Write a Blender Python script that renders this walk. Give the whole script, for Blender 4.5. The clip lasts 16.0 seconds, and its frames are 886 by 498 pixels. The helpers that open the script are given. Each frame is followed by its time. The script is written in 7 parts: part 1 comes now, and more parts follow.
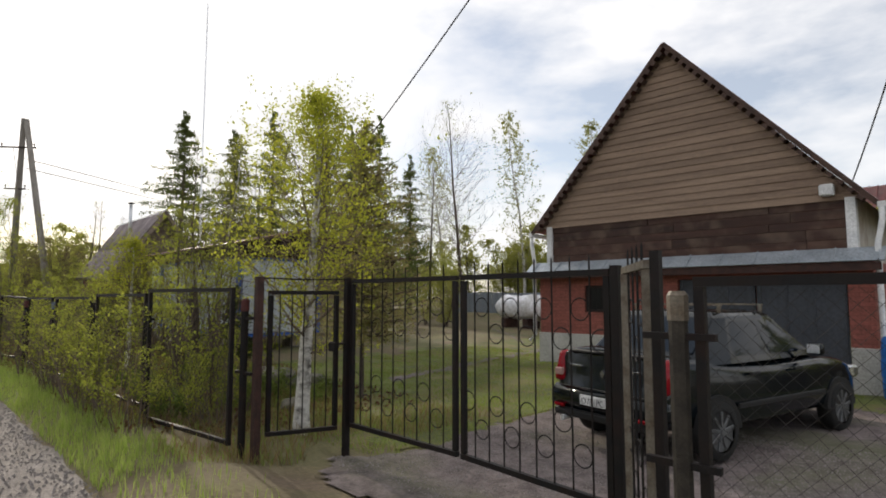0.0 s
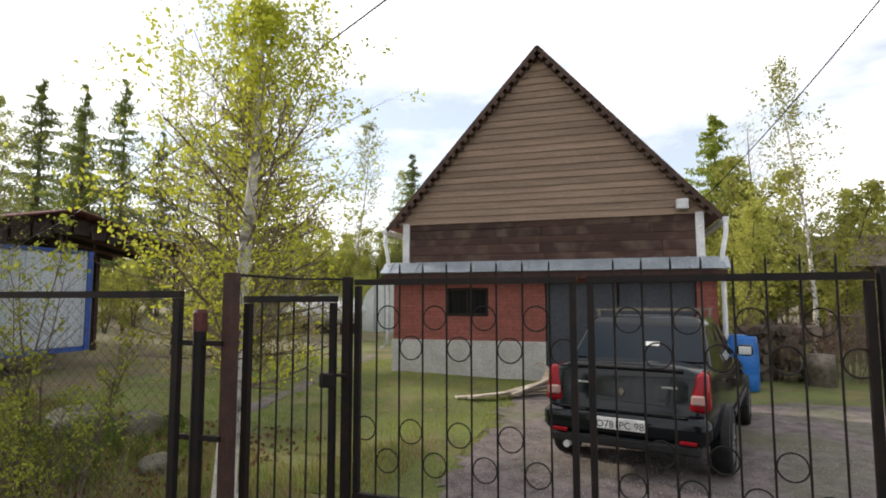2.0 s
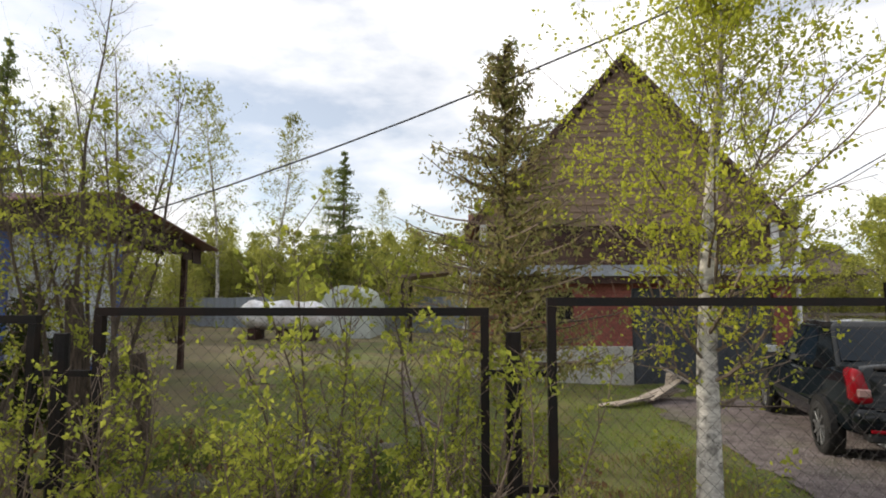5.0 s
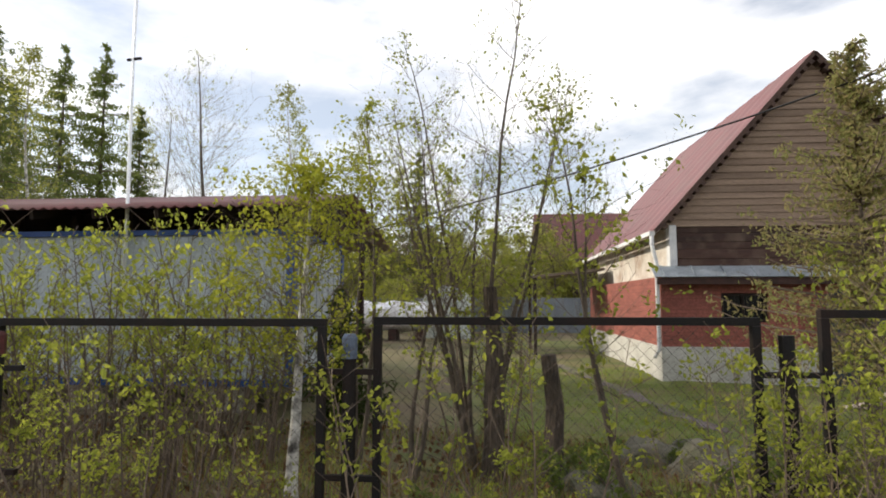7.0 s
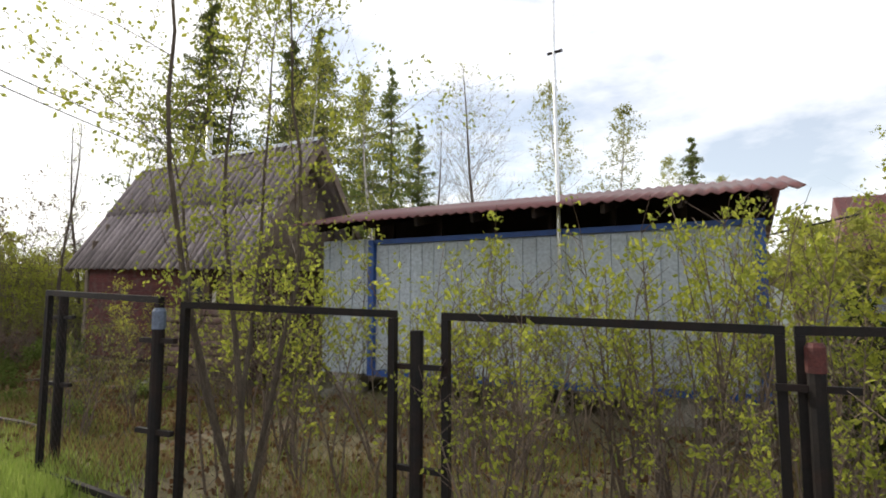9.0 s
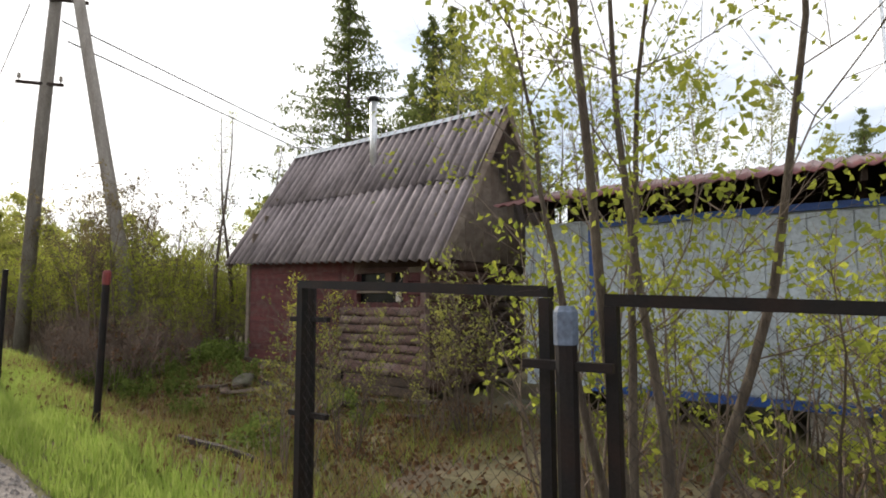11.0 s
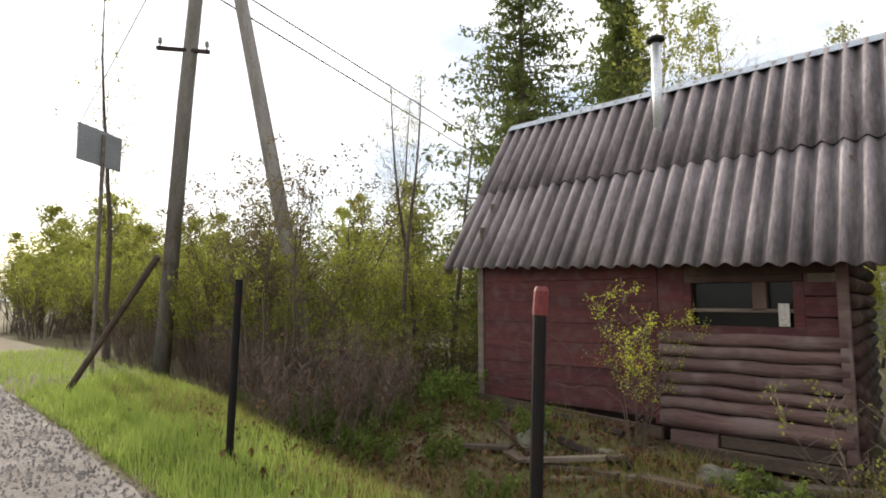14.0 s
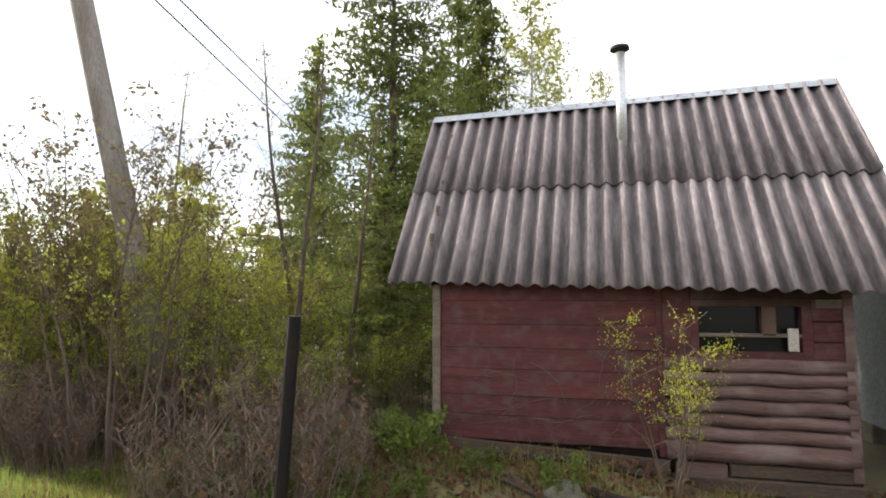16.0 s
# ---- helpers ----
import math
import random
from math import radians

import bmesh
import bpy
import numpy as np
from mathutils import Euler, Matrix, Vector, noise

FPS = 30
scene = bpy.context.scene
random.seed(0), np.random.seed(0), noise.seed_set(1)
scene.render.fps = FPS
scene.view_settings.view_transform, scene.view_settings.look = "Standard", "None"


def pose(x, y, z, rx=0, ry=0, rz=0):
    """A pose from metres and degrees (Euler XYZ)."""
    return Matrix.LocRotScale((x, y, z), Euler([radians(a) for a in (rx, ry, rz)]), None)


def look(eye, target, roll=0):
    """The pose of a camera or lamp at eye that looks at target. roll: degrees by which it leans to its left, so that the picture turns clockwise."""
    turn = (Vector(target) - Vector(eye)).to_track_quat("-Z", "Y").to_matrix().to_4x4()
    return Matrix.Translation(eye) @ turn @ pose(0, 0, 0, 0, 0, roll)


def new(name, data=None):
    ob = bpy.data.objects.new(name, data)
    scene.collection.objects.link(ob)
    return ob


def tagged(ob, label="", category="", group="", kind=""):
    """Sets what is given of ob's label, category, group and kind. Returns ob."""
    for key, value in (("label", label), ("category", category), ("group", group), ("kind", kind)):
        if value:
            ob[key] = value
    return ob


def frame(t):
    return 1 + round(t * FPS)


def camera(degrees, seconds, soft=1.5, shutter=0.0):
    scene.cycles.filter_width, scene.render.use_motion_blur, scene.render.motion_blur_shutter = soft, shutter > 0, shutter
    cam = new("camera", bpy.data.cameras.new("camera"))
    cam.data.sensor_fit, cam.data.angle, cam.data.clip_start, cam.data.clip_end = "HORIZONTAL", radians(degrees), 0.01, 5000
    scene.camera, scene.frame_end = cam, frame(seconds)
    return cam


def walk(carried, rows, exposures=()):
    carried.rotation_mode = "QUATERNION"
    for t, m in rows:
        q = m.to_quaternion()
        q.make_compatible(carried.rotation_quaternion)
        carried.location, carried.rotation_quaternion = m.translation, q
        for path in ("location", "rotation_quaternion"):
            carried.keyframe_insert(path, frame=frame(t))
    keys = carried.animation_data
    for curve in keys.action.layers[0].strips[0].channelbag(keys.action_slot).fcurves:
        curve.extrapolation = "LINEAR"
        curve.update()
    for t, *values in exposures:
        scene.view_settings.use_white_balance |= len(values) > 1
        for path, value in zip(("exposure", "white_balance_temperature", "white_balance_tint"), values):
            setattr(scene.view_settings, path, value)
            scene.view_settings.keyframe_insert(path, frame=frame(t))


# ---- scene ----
cam = camera(76.4, 16.0, soft=1.85)

PATH = [
    (0, (1.53, 0.348, 1.692), (0.144, 1.78, 1.863), 0.0),
    (0.5, (0.773, 0.342, 1.722), (-0.337, 1.996, 1.896), 0.1),
    (1, (-0.046, 0.392, 1.706), (-0.954, 2.165, 1.88), -0.0),
    (1.5, (-0.778, 0.341, 1.721), (-1.532, 2.185, 1.898), -0.0),
    (2, (-1.539, 0.289, 1.745), (-2.136, 2.19, 1.919), -0.1),
    (2.5, (-2.279, 0.17, 1.769), (-2.731, 2.111, 1.943), -0.0),
    (3, (-3.096, 0.111, 1.776), (-3.405, 2.079, 1.949), -0.0),
    (5.5, (-7.087, 0.045, 1.772), (-7.193, 2.033, 1.958), 0.0),
    (6, (-7.992, 0.014, 1.797), (-8.128, 2.0, 1.983), 0.0),
    (6.5, (-8.893, -0.109, 1.78), (-9.037, 1.878, 1.966), -0.1),
    (7, (-9.836, -0.206, 1.783), (-10.002, 1.778, 1.969), -0.0),
    (7.5, (-10.62, -0.284, 1.777), (-10.905, 1.687, 1.963), -0.1),
    (8, (-11.397, -0.322, 1.801), (-11.933, 1.596, 1.986), 0.1),
    (8.5, (-12.134, -0.322, 1.801), (-12.892, 1.52, 1.987), 0.0),
    (9, (-12.899, -0.25, 1.802), (-13.786, 1.533, 1.987), 0.0),
    (11.5, (-15.888, 0.359, 1.778), (-17.082, 1.953, 1.959), -0.1),
    (12, (-16.59, 0.357, 1.829), (-17.808, 1.933, 2.01), -0.0),
    (12.5, (-17.306, 0.362, 1.858), (-18.543, 1.924, 2.039), -0.0),
    (13, (-18.029, 0.371, 1.913), (-19.296, 1.908, 2.095), 0.0),
    (13.5, (-18.74, 0.392, 1.942), (-20.021, 1.917, 2.125), 0.0),
    (14, (-19.403, 0.419, 1.995), (-20.69, 1.939, 2.178), 0.0),
    (14.5, (-20.056, 0.426, 2.042), (-21.28, 1.997, 2.224), 0.1),
    (15, (-20.724, 0.381, 2.134), (-21.716, 2.108, 2.317), 0.1),
    (15.5, (-21.435, 0.424, 2.161), (-22.156, 2.281, 2.343), -0.0),
    (16, (-22.167, 0.46, 2.23), (-22.671, 2.387, 2.412), -0.0),
]
walk(cam, [(t, look(e, g, r)) for t, e, g, r in PATH], [(0.0, -0.3), (0.5, 0.02), (2.0, 0.22), (3.0, 0.16), (6.0, -0.16), (7.0, 0.0), (8.5, 0.14), (9.0, 0.1), (11.5, 0.22), (12.5, 0.2), (14.0, 0.2), (15.0, 0.35), (16.0, 0.5)])

# ---- light and sky ----
SUN_AZ = radians(168.0)          # direction towards the low sun, from +x, counter-clockwise
SUN_EL = radians(25.0)
world = bpy.data.worlds.new("sky")
scene.world = world
world.use_nodes = True
wn, wl = world.node_tree.nodes, world.node_tree.links
wn.clear()
sky = wn.new("ShaderNodeTexSky")
sky.sky_type = "NISHITA"
sky.sun_disc = False
sky.sun_elevation = SUN_EL
sky.sun_rotation = radians(90.0) - SUN_AZ
sky.air_density, sky.dust_density, sky.ozone_density = 1.0, 1.0, 1.5
sky_bg = wn.new("ShaderNodeBackground")
sky_bg.inputs["Strength"].default_value = 0.15
wl.new(sky.outputs[0], sky_bg.inputs["Color"])
cloud_bg = wn.new("ShaderNodeBackground")
cloud_bg.inputs["Color"].default_value = (1.0, 0.985, 0.985, 1)
cloud_bg.inputs["Strength"].default_value = 1.35
coord = wn.new("ShaderNodeTexCoord")
stretch = wn.new("ShaderNodeMapping")
stretch.inputs["Scale"].default_value = (1.6, 1.6, 4.2)
stretch.inputs["Rotation"].default_value = (0.25, 0.1, 0.6)
puff = wn.new("ShaderNodeTexNoise")
puff.inputs["Scale"].default_value = 1.5
puff.inputs["Detail"].default_value = 7
puff.inputs["Roughness"].default_value = 0.55
cover = wn.new("ShaderNodeMapRange")
cover.inputs["From Min"].default_value, cover.inputs["From Max"].default_value = 0.38, 0.58
cover.inputs["To Min"].default_value, cover.inputs["To Max"].default_value = 0.32, 1.0
mixw = wn.new("ShaderNodeMixShader")
wout = wn.new("ShaderNodeOutputWorld")
wl.new(coord.outputs["Generated"], stretch.inputs["Vector"])
wl.new(stretch.outputs[0], puff.inputs["Vector"])
wl.new(puff.outputs["Fac"], cover.inputs["Value"])
wl.new(cover.outputs[0], mixw.inputs["Fac"])
wl.new(sky_bg.outputs[0], mixw.inputs[1])
wl.new(cloud_bg.outputs[0], mixw.inputs[2])
wl.new(mixw.outputs[0], wout.inputs["Surface"])

sun_data = bpy.data.lights.new("sun", "SUN")
sun_data.energy, sun_data.angle, sun_data.color = 4.4, radians(3.0), (1.0, 0.9, 0.74)
sun = new("sun", sun_data)
sun_way = Vector((math.cos(SUN_EL) * math.cos(SUN_AZ), math.cos(SUN_EL) * math.sin(SUN_AZ), math.sin(SUN_EL)))
sun.matrix_world = look(sun_way * 60, (0, 0, 0))


# ---- materials ----
def mat(name, color, color2=None, rough=0.8, metal=0.0, scale=6.0, fine=60.0, bump=0.25, stretch=(1, 1, 1),
        vary=0.12, spec=0.4, dirt=None, dirt_amount=0.0, dirt_scale=1.2, mid=0.5):
    """Two-scale mottled surface: large stains between two colours, fine grain, relief, per-object variation."""
    m = bpy.data.materials.new(name)
    m.use_nodes = True
    n, l = m.node_tree.nodes, m.node_tree.links
    bsdf = n["Principled BSDF"]
    color2 = color2 or tuple(c * 0.7 for c in color)
    tc = n.new("ShaderNodeTexCoord")
    mp = n.new("ShaderNodeMapping")
    mp.inputs["Scale"].default_value = stretch
    info = n.new("ShaderNodeObjectInfo")
    shift = n.new("ShaderNodeVectorMath")
    shift.operation = "MULTIPLY_ADD"
    shift.inputs[1].default_value = (1, 1, 1)
    spread = n.new("ShaderNodeMath")
    spread.operation = "MULTIPLY"
    spread.inputs[1].default_value = 37.0
    l.new(info.outputs["Random"], spread.inputs[0])
    l.new(tc.outputs["Object"], shift.inputs[0])
    l.new(spread.outputs[0], shift.inputs[2])
    l.new(shift.outputs[0], mp.inputs["Vector"])
    big = n.new("ShaderNodeTexNoise")
    big.inputs["Scale"].default_value, big.inputs["Detail"].default_value = scale, 5
    small = n.new("ShaderNodeTexNoise")
    small.inputs["Scale"].default_value, small.inputs["Detail"].default_value = fine, 3
    for t in (big, small):
        l.new(mp.outputs[0], t.inputs["Vector"])
    ramp = n.new("ShaderNodeMapRange")
    ramp.inputs["From Min"].default_value, ramp.inputs["From Max"].default_value = mid - 0.17, mid + 0.17
    l.new(big.outputs["Fac"], ramp.inputs["Value"])
    mix = n.new("ShaderNodeMix")
    mix.data_type = "RGBA"
    mix.inputs["A"].default_value, mix.inputs["B"].default_value = (*color2, 1), (*color, 1)
    l.new(ramp.outputs[0], mix.inputs["Factor"])
    grain = n.new("ShaderNodeMapRange")
    grain.inputs["From Min"].default_value, grain.inputs["From Max"].default_value = 0.25, 0.75
    grain.inputs["To Min"].default_value, grain.inputs["To Max"].default_value = 0.72, 1.28
    l.new(small.outputs["Fac"], grain.inputs["Value"])
    each = n.new("ShaderNodeMapRange")
    each.inputs["To Min"].default_value, each.inputs["To Max"].default_value = 1 - vary, 1 + vary
    l.new(info.outputs["Random"], each.inputs["Value"])
    gain = n.new("ShaderNodeMath")
    gain.operation = "MULTIPLY"
    l.new(grain.outputs[0], gain.inputs[0])
    l.new(each.outputs[0], gain.inputs[1])
    tint = n.new("ShaderNodeVectorMath")
    tint.operation = "SCALE"
    l.new(mix.outputs["Result"], tint.inputs[0])
    l.new(gain.outputs[0], tint.inputs["Scale"])
    last = tint.outputs[0]
    if dirt:
        spots = n.new("ShaderNodeTexNoise")
        spots.inputs["Scale"].default_value, spots.inputs["Detail"].default_value = dirt_scale, 8
        l.new(shift.outputs[0], spots.inputs["Vector"])
        cut = n.new("ShaderNodeMapRange")
        cut.inputs["From Min"].default_value, cut.inputs["From Max"].default_value = 0.48, 0.68
        cut.inputs["To Max"].default_value = dirt_amount
        l.new(spots.outputs["Fac"], cut.inputs["Value"])
        mix2 = n.new("ShaderNodeMix")
        mix2.data_type = "RGBA"
        l.new(cut.outputs[0], mix2.inputs["Factor"])
        l.new(last, mix2.inputs["A"])
        mix2.inputs["B"].default_value = (*dirt, 1)
        last = mix2.outputs["Result"]
    l.new(last, bsdf.inputs["Base Color"])
    bsdf.inputs["Roughness"].default_value = rough
    bsdf.inputs["Metallic"].default_value = metal
    bsdf.inputs["Specular IOR Level"].default_value = spec
    if bump:
        b = n.new("ShaderNodeBump")
        b.inputs["Strength"].default_value, b.inputs["Distance"].default_value = bump, 0.02
        l.new(small.outputs["Fac"], b.inputs["Height"])
        l.new(b.outputs[0], bsdf.inputs["Normal"])
    return m


def leaf_mat(name, color, color2, through_light=0.45):
    """Thin leaves: hue varies leaf by leaf, and light passes through."""
    m = bpy.data.materials.new(name)
    m.use_nodes = True
    n, l = m.node_tree.nodes, m.node_tree.links
    n.clear()
    geo = n.new("ShaderNodeNewGeometry")
    info = n.new("ShaderNodeObjectInfo")
    mix = n.new("ShaderNodeMix")
    mix.data_type = "RGBA"
    mix.inputs["A"].default_value, mix.inputs["B"].default_value = (*color, 1), (*color2, 1)
    l.new(geo.outputs["Random Per Island"], mix.inputs["Factor"])
    each = n.new("ShaderNodeMapRange")
    each.inputs["To Min"].default_value, each.inputs["To Max"].default_value = 0.75, 1.2
    l.new(info.outputs["Random"], each.inputs["Value"])
    tint = n.new("ShaderNodeVectorMath")
    tint.operation = "SCALE"
    l.new(mix.outputs["Result"], tint.inputs[0])
    l.new(each.outputs[0], tint.inputs["Scale"])
    dif, tra = n.new("ShaderNodeBsdfDiffuse"), n.new("ShaderNodeBsdfTranslucent")
    join, out = n.new("ShaderNodeMixShader"), n.new("ShaderNodeOutputMaterial")
    join.inputs["Fac"].default_value = through_light
    l.new(tint.outputs[0], dif.inputs["Color"])
    l.new(tint.outputs[0], tra.inputs["Color"])
    l.new(dif.outputs[0], join.inputs[1])
    l.new(tra.outputs[0], join.inputs[2])
    l.new(join.outputs[0], out.inputs["Surface"])
    return m


def glass_mat(name, color, rough=0.05, spec=0.6):
    m = bpy.data.materials.new(name)
    m.use_nodes = True
    b = m.node_tree.nodes["Principled BSDF"]
    b.inputs["Base Color"].default_value = (*color, 1)
    b.inputs["Roughness"].default_value = rough
    b.inputs["Specular IOR Level"].default_value = spec
    return m


M_GROUND = mat("soil_and_grass", (0.14, 0.125, 0.055), (0.125, 0.092, 0.06), rough=0.95, scale=0.9, fine=22, bump=0.6, vary=0,
               dirt=(0.085, 0.095, 0.032), dirt_amount=0.7, dirt_scale=0.6)
M_LAWN = mat("lawn", (0.125, 0.15, 0.035), (0.075, 0.08, 0.028), rough=0.95, scale=0.8, fine=30, bump=0.6, vary=0,
             dirt=(0.17, 0.13, 0.06), dirt_amount=0.75, dirt_scale=1.3)
M_ROAD = mat("gravel_road", (0.25, 0.222, 0.205), (0.165, 0.142, 0.128), rough=0.95, scale=2.2, fine=38, bump=1.0, vary=0,
             dirt=(0.12, 0.10, 0.08), dirt_amount=0.5, dirt_scale=1.5)
M_PAD = mat("grey_gravel", (0.185, 0.152, 0.148), (0.09, 0.072, 0.069), rough=0.95, scale=5, fine=28, bump=1.0, vary=0,
            dirt=(0.10, 0.11, 0.05), dirt_amount=0.6, dirt_scale=0.9)
M_STONE = mat("grey_stone", (0.34, 0.31, 0.27), (0.2, 0.18, 0.15), rough=0.95, scale=5, fine=45, bump=0.8)
M_PEBBLE = mat("gravel_pebbles", (0.25, 0.228, 0.22), (0.16, 0.14, 0.13), rough=0.95, scale=14, fine=45, bump=0.4)
M_BLACK_STEEL = mat("black_painted_steel", (0.009, 0.0085, 0.0095), (0.014, 0.011, 0.01), rough=0.6, scale=9, fine=90, bump=0.1, spec=0.2, dirt=(0.03, 0.013, 0.009), dirt_amount=0.35, dirt_scale=5)
M_RUST_STEEL = mat("rusty_steel", (0.062, 0.027, 0.021), (0.03, 0.015, 0.012), rough=0.75, scale=12, fine=80, bump=0.3)
M_OLIVE_STEEL = mat("weathered_dark_steel", (0.045, 0.037, 0.028), (0.022, 0.018, 0.014), rough=0.75, scale=12, fine=80, bump=0.3)
M_RAW_STEEL = mat("weathered_grey_steel", (0.2, 0.18, 0.15), (0.11, 0.085, 0.06), rough=0.6, metal=0.3, scale=12, fine=80, bump=0.2)
M_WIRE = mat("galvanised_wire", (0.04, 0.036, 0.032), (0.025, 0.02, 0.018), rough=0.7, metal=0.1, bump=0)
M_RED_CAP = mat("faded_red_paint", (0.2, 0.036, 0.033), (0.13, 0.027, 0.025), rough=0.6, scale=20, fine=90, bump=0.1)
M_MAROON_CAP = mat("dull_maroon_paint", (0.1, 0.025, 0.022), (0.055, 0.018, 0.016), rough=0.7, scale=20, fine=90, bump=0.2)
M_MOSSY = mat("mossy_stone", (0.17, 0.155, 0.125), (0.09, 0.085, 0.06), rough=0.95, scale=5, fine=45, bump=0.8, dirt=(0.06, 0.07, 0.025), dirt_amount=0.8, dirt_scale=4)
M_BLUE_CAP = mat("grey_blue_paint", (0.11, 0.14, 0.2), (0.08, 0.1, 0.14), rough=0.6, scale=20)
M_GABLE = mat("weathered_brown_boards", (0.265, 0.19, 0.138), (0.195, 0.135, 0.098), rough=0.85, scale=3, fine=40, stretch=(0.25, 1, 3), vary=0.16)
M_DARK_LOG = mat("dark_stained_planks", (0.075, 0.036, 0.026), (0.038, 0.02, 0.016), rough=0.8, scale=4, fine=40, stretch=(0.25, 1, 3), vary=0.25,
                 dirt=(0.17, 0.12, 0.09), dirt_amount=0.5, dirt_scale=2.5)
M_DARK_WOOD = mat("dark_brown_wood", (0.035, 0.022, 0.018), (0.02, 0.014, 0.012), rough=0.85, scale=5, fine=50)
M_VERGE = mat("brown_verge_boards", (0.085, 0.05, 0.038), (0.05, 0.03, 0.024), rough=0.85, scale=5, fine=50)
M_WHITE_BOARD = mat("white_painted_boards", (0.72, 0.72, 0.72), (0.55, 0.56, 0.58), rough=0.6, scale=5, fine=50, bump=0.1)
M_ZINC = mat("zinc_flashing", (0.42, 0.46, 0.5), (0.30, 0.335, 0.37), rough=0.42, metal=0.55, scale=3, fine=30, bump=0.08)
M_PLINTH = mat("pale_render", (0.44, 0.43, 0.40), (0.34, 0.33, 0.30), rough=0.9, scale=2, fine=40, bump=0.3)
M_PLASTER = mat("stained_white_plaster", (0.62, 0.58, 0.52), (0.45, 0.41, 0.36), rough=0.9, scale=2.2, fine=40,
                dirt=(0.3, 0.2, 0.14), dirt_amount=0.6, dirt_scale=2)
M_GARAGE = mat("grey_steel_door", (0.05, 0.056, 0.069), (0.038, 0.043, 0.054), rough=0.55, metal=0.1, scale=2, fine=20, bump=0.05)
M_RED_ROOF = mat("red_metal_roof", (0.155, 0.045, 0.045), (0.115, 0.036, 0.036), rough=0.5, scale=2, fine=30, bump=0.05,
                 dirt=(0.13, 0.08, 0.065), dirt_amount=0.5)
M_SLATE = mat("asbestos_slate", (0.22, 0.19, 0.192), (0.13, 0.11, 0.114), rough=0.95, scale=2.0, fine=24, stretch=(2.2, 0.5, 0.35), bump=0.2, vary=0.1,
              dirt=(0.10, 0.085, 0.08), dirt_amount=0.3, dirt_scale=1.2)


def shade_slate_waves(m):
    """Wave shading painted into the colour: lighter crests, darker troughs of the sheets, broken up by noise."""
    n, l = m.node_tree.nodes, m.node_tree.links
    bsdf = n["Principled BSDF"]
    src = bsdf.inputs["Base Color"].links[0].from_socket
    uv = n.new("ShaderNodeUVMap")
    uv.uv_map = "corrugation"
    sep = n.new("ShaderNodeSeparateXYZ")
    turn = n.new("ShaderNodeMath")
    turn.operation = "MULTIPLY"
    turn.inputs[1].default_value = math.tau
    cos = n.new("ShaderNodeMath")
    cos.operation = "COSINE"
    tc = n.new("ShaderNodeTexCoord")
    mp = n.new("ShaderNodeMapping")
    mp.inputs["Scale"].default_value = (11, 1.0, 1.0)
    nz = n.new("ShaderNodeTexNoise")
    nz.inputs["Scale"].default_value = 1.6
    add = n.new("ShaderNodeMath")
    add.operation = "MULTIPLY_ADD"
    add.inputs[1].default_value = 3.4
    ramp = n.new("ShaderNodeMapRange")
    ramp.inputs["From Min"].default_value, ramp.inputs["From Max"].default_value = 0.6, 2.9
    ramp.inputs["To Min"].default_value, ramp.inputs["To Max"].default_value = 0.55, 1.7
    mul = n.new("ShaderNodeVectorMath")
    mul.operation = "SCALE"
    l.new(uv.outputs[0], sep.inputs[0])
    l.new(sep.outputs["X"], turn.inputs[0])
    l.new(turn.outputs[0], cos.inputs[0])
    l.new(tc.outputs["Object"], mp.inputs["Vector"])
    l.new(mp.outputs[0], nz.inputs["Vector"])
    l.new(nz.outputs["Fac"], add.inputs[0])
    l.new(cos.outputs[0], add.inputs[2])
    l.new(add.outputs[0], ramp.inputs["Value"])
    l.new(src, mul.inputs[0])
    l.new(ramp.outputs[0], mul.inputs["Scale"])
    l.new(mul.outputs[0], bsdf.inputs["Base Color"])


shade_slate_waves(M_SLATE)
M_RED_BOARD = mat("faded_red_boards", (0.125, 0.038, 0.036), (0.07, 0.025, 0.026), rough=0.85, scale=3, fine=34, stretch=(0.22, 1, 3.5), vary=0.1, bump=0.5,
                  dirt=(0.13, 0.085, 0.075), dirt_amount=0.55, dirt_scale=7)
M_LOG = mat("weathered_red_logs", (0.19, 0.122, 0.108), (0.105, 0.058, 0.052), rough=0.9, scale=4, fine=34, stretch=(0.25, 3, 3), vary=0.2, bump=0.6,
            dirt=(0.27, 0.215, 0.195), dirt_amount=0.6, dirt_scale=3)
M_OLD_WOOD = mat("grey_weathered_wood", (0.21, 0.17, 0.135), (0.125, 0.095, 0.075), rough=0.9, scale=4, fine=50, stretch=(0.4, 1, 2))
M_CONT_WHITE = mat("pale_blue_grey_sheet", (0.41, 0.46, 0.50), (0.37, 0.415, 0.455), rough=0.5, scale=1.2, fine=25, bump=0.06, vary=0.06,
                   dirt=(0.36, 0.37, 0.36), dirt_amount=0.35, dirt_scale=0.9)
M_CONT_BLUE = mat("blue_painted_steel", (0.025, 0.085, 0.32), (0.02, 0.06, 0.22), rough=0.5, scale=6, fine=60, bump=0.05)
M_CHROME = mat("stainless_pipe", (0.78, 0.8, 0.82), (0.68, 0.7, 0.72), rough=0.38, metal=0.6, scale=5, bump=0)
M_POLE = mat("grey_timber_pole", (0.25, 0.23, 0.205), (0.17, 0.15, 0.13), rough=0.9, scale=4, fine=40, stretch=(2, 2, 0.3))
M_SIGN = mat("grey_sign_back", (0.3, 0.31, 0.32), (0.25, 0.25, 0.26), rough=0.5, metal=0.4, scale=3, bump=0.03)
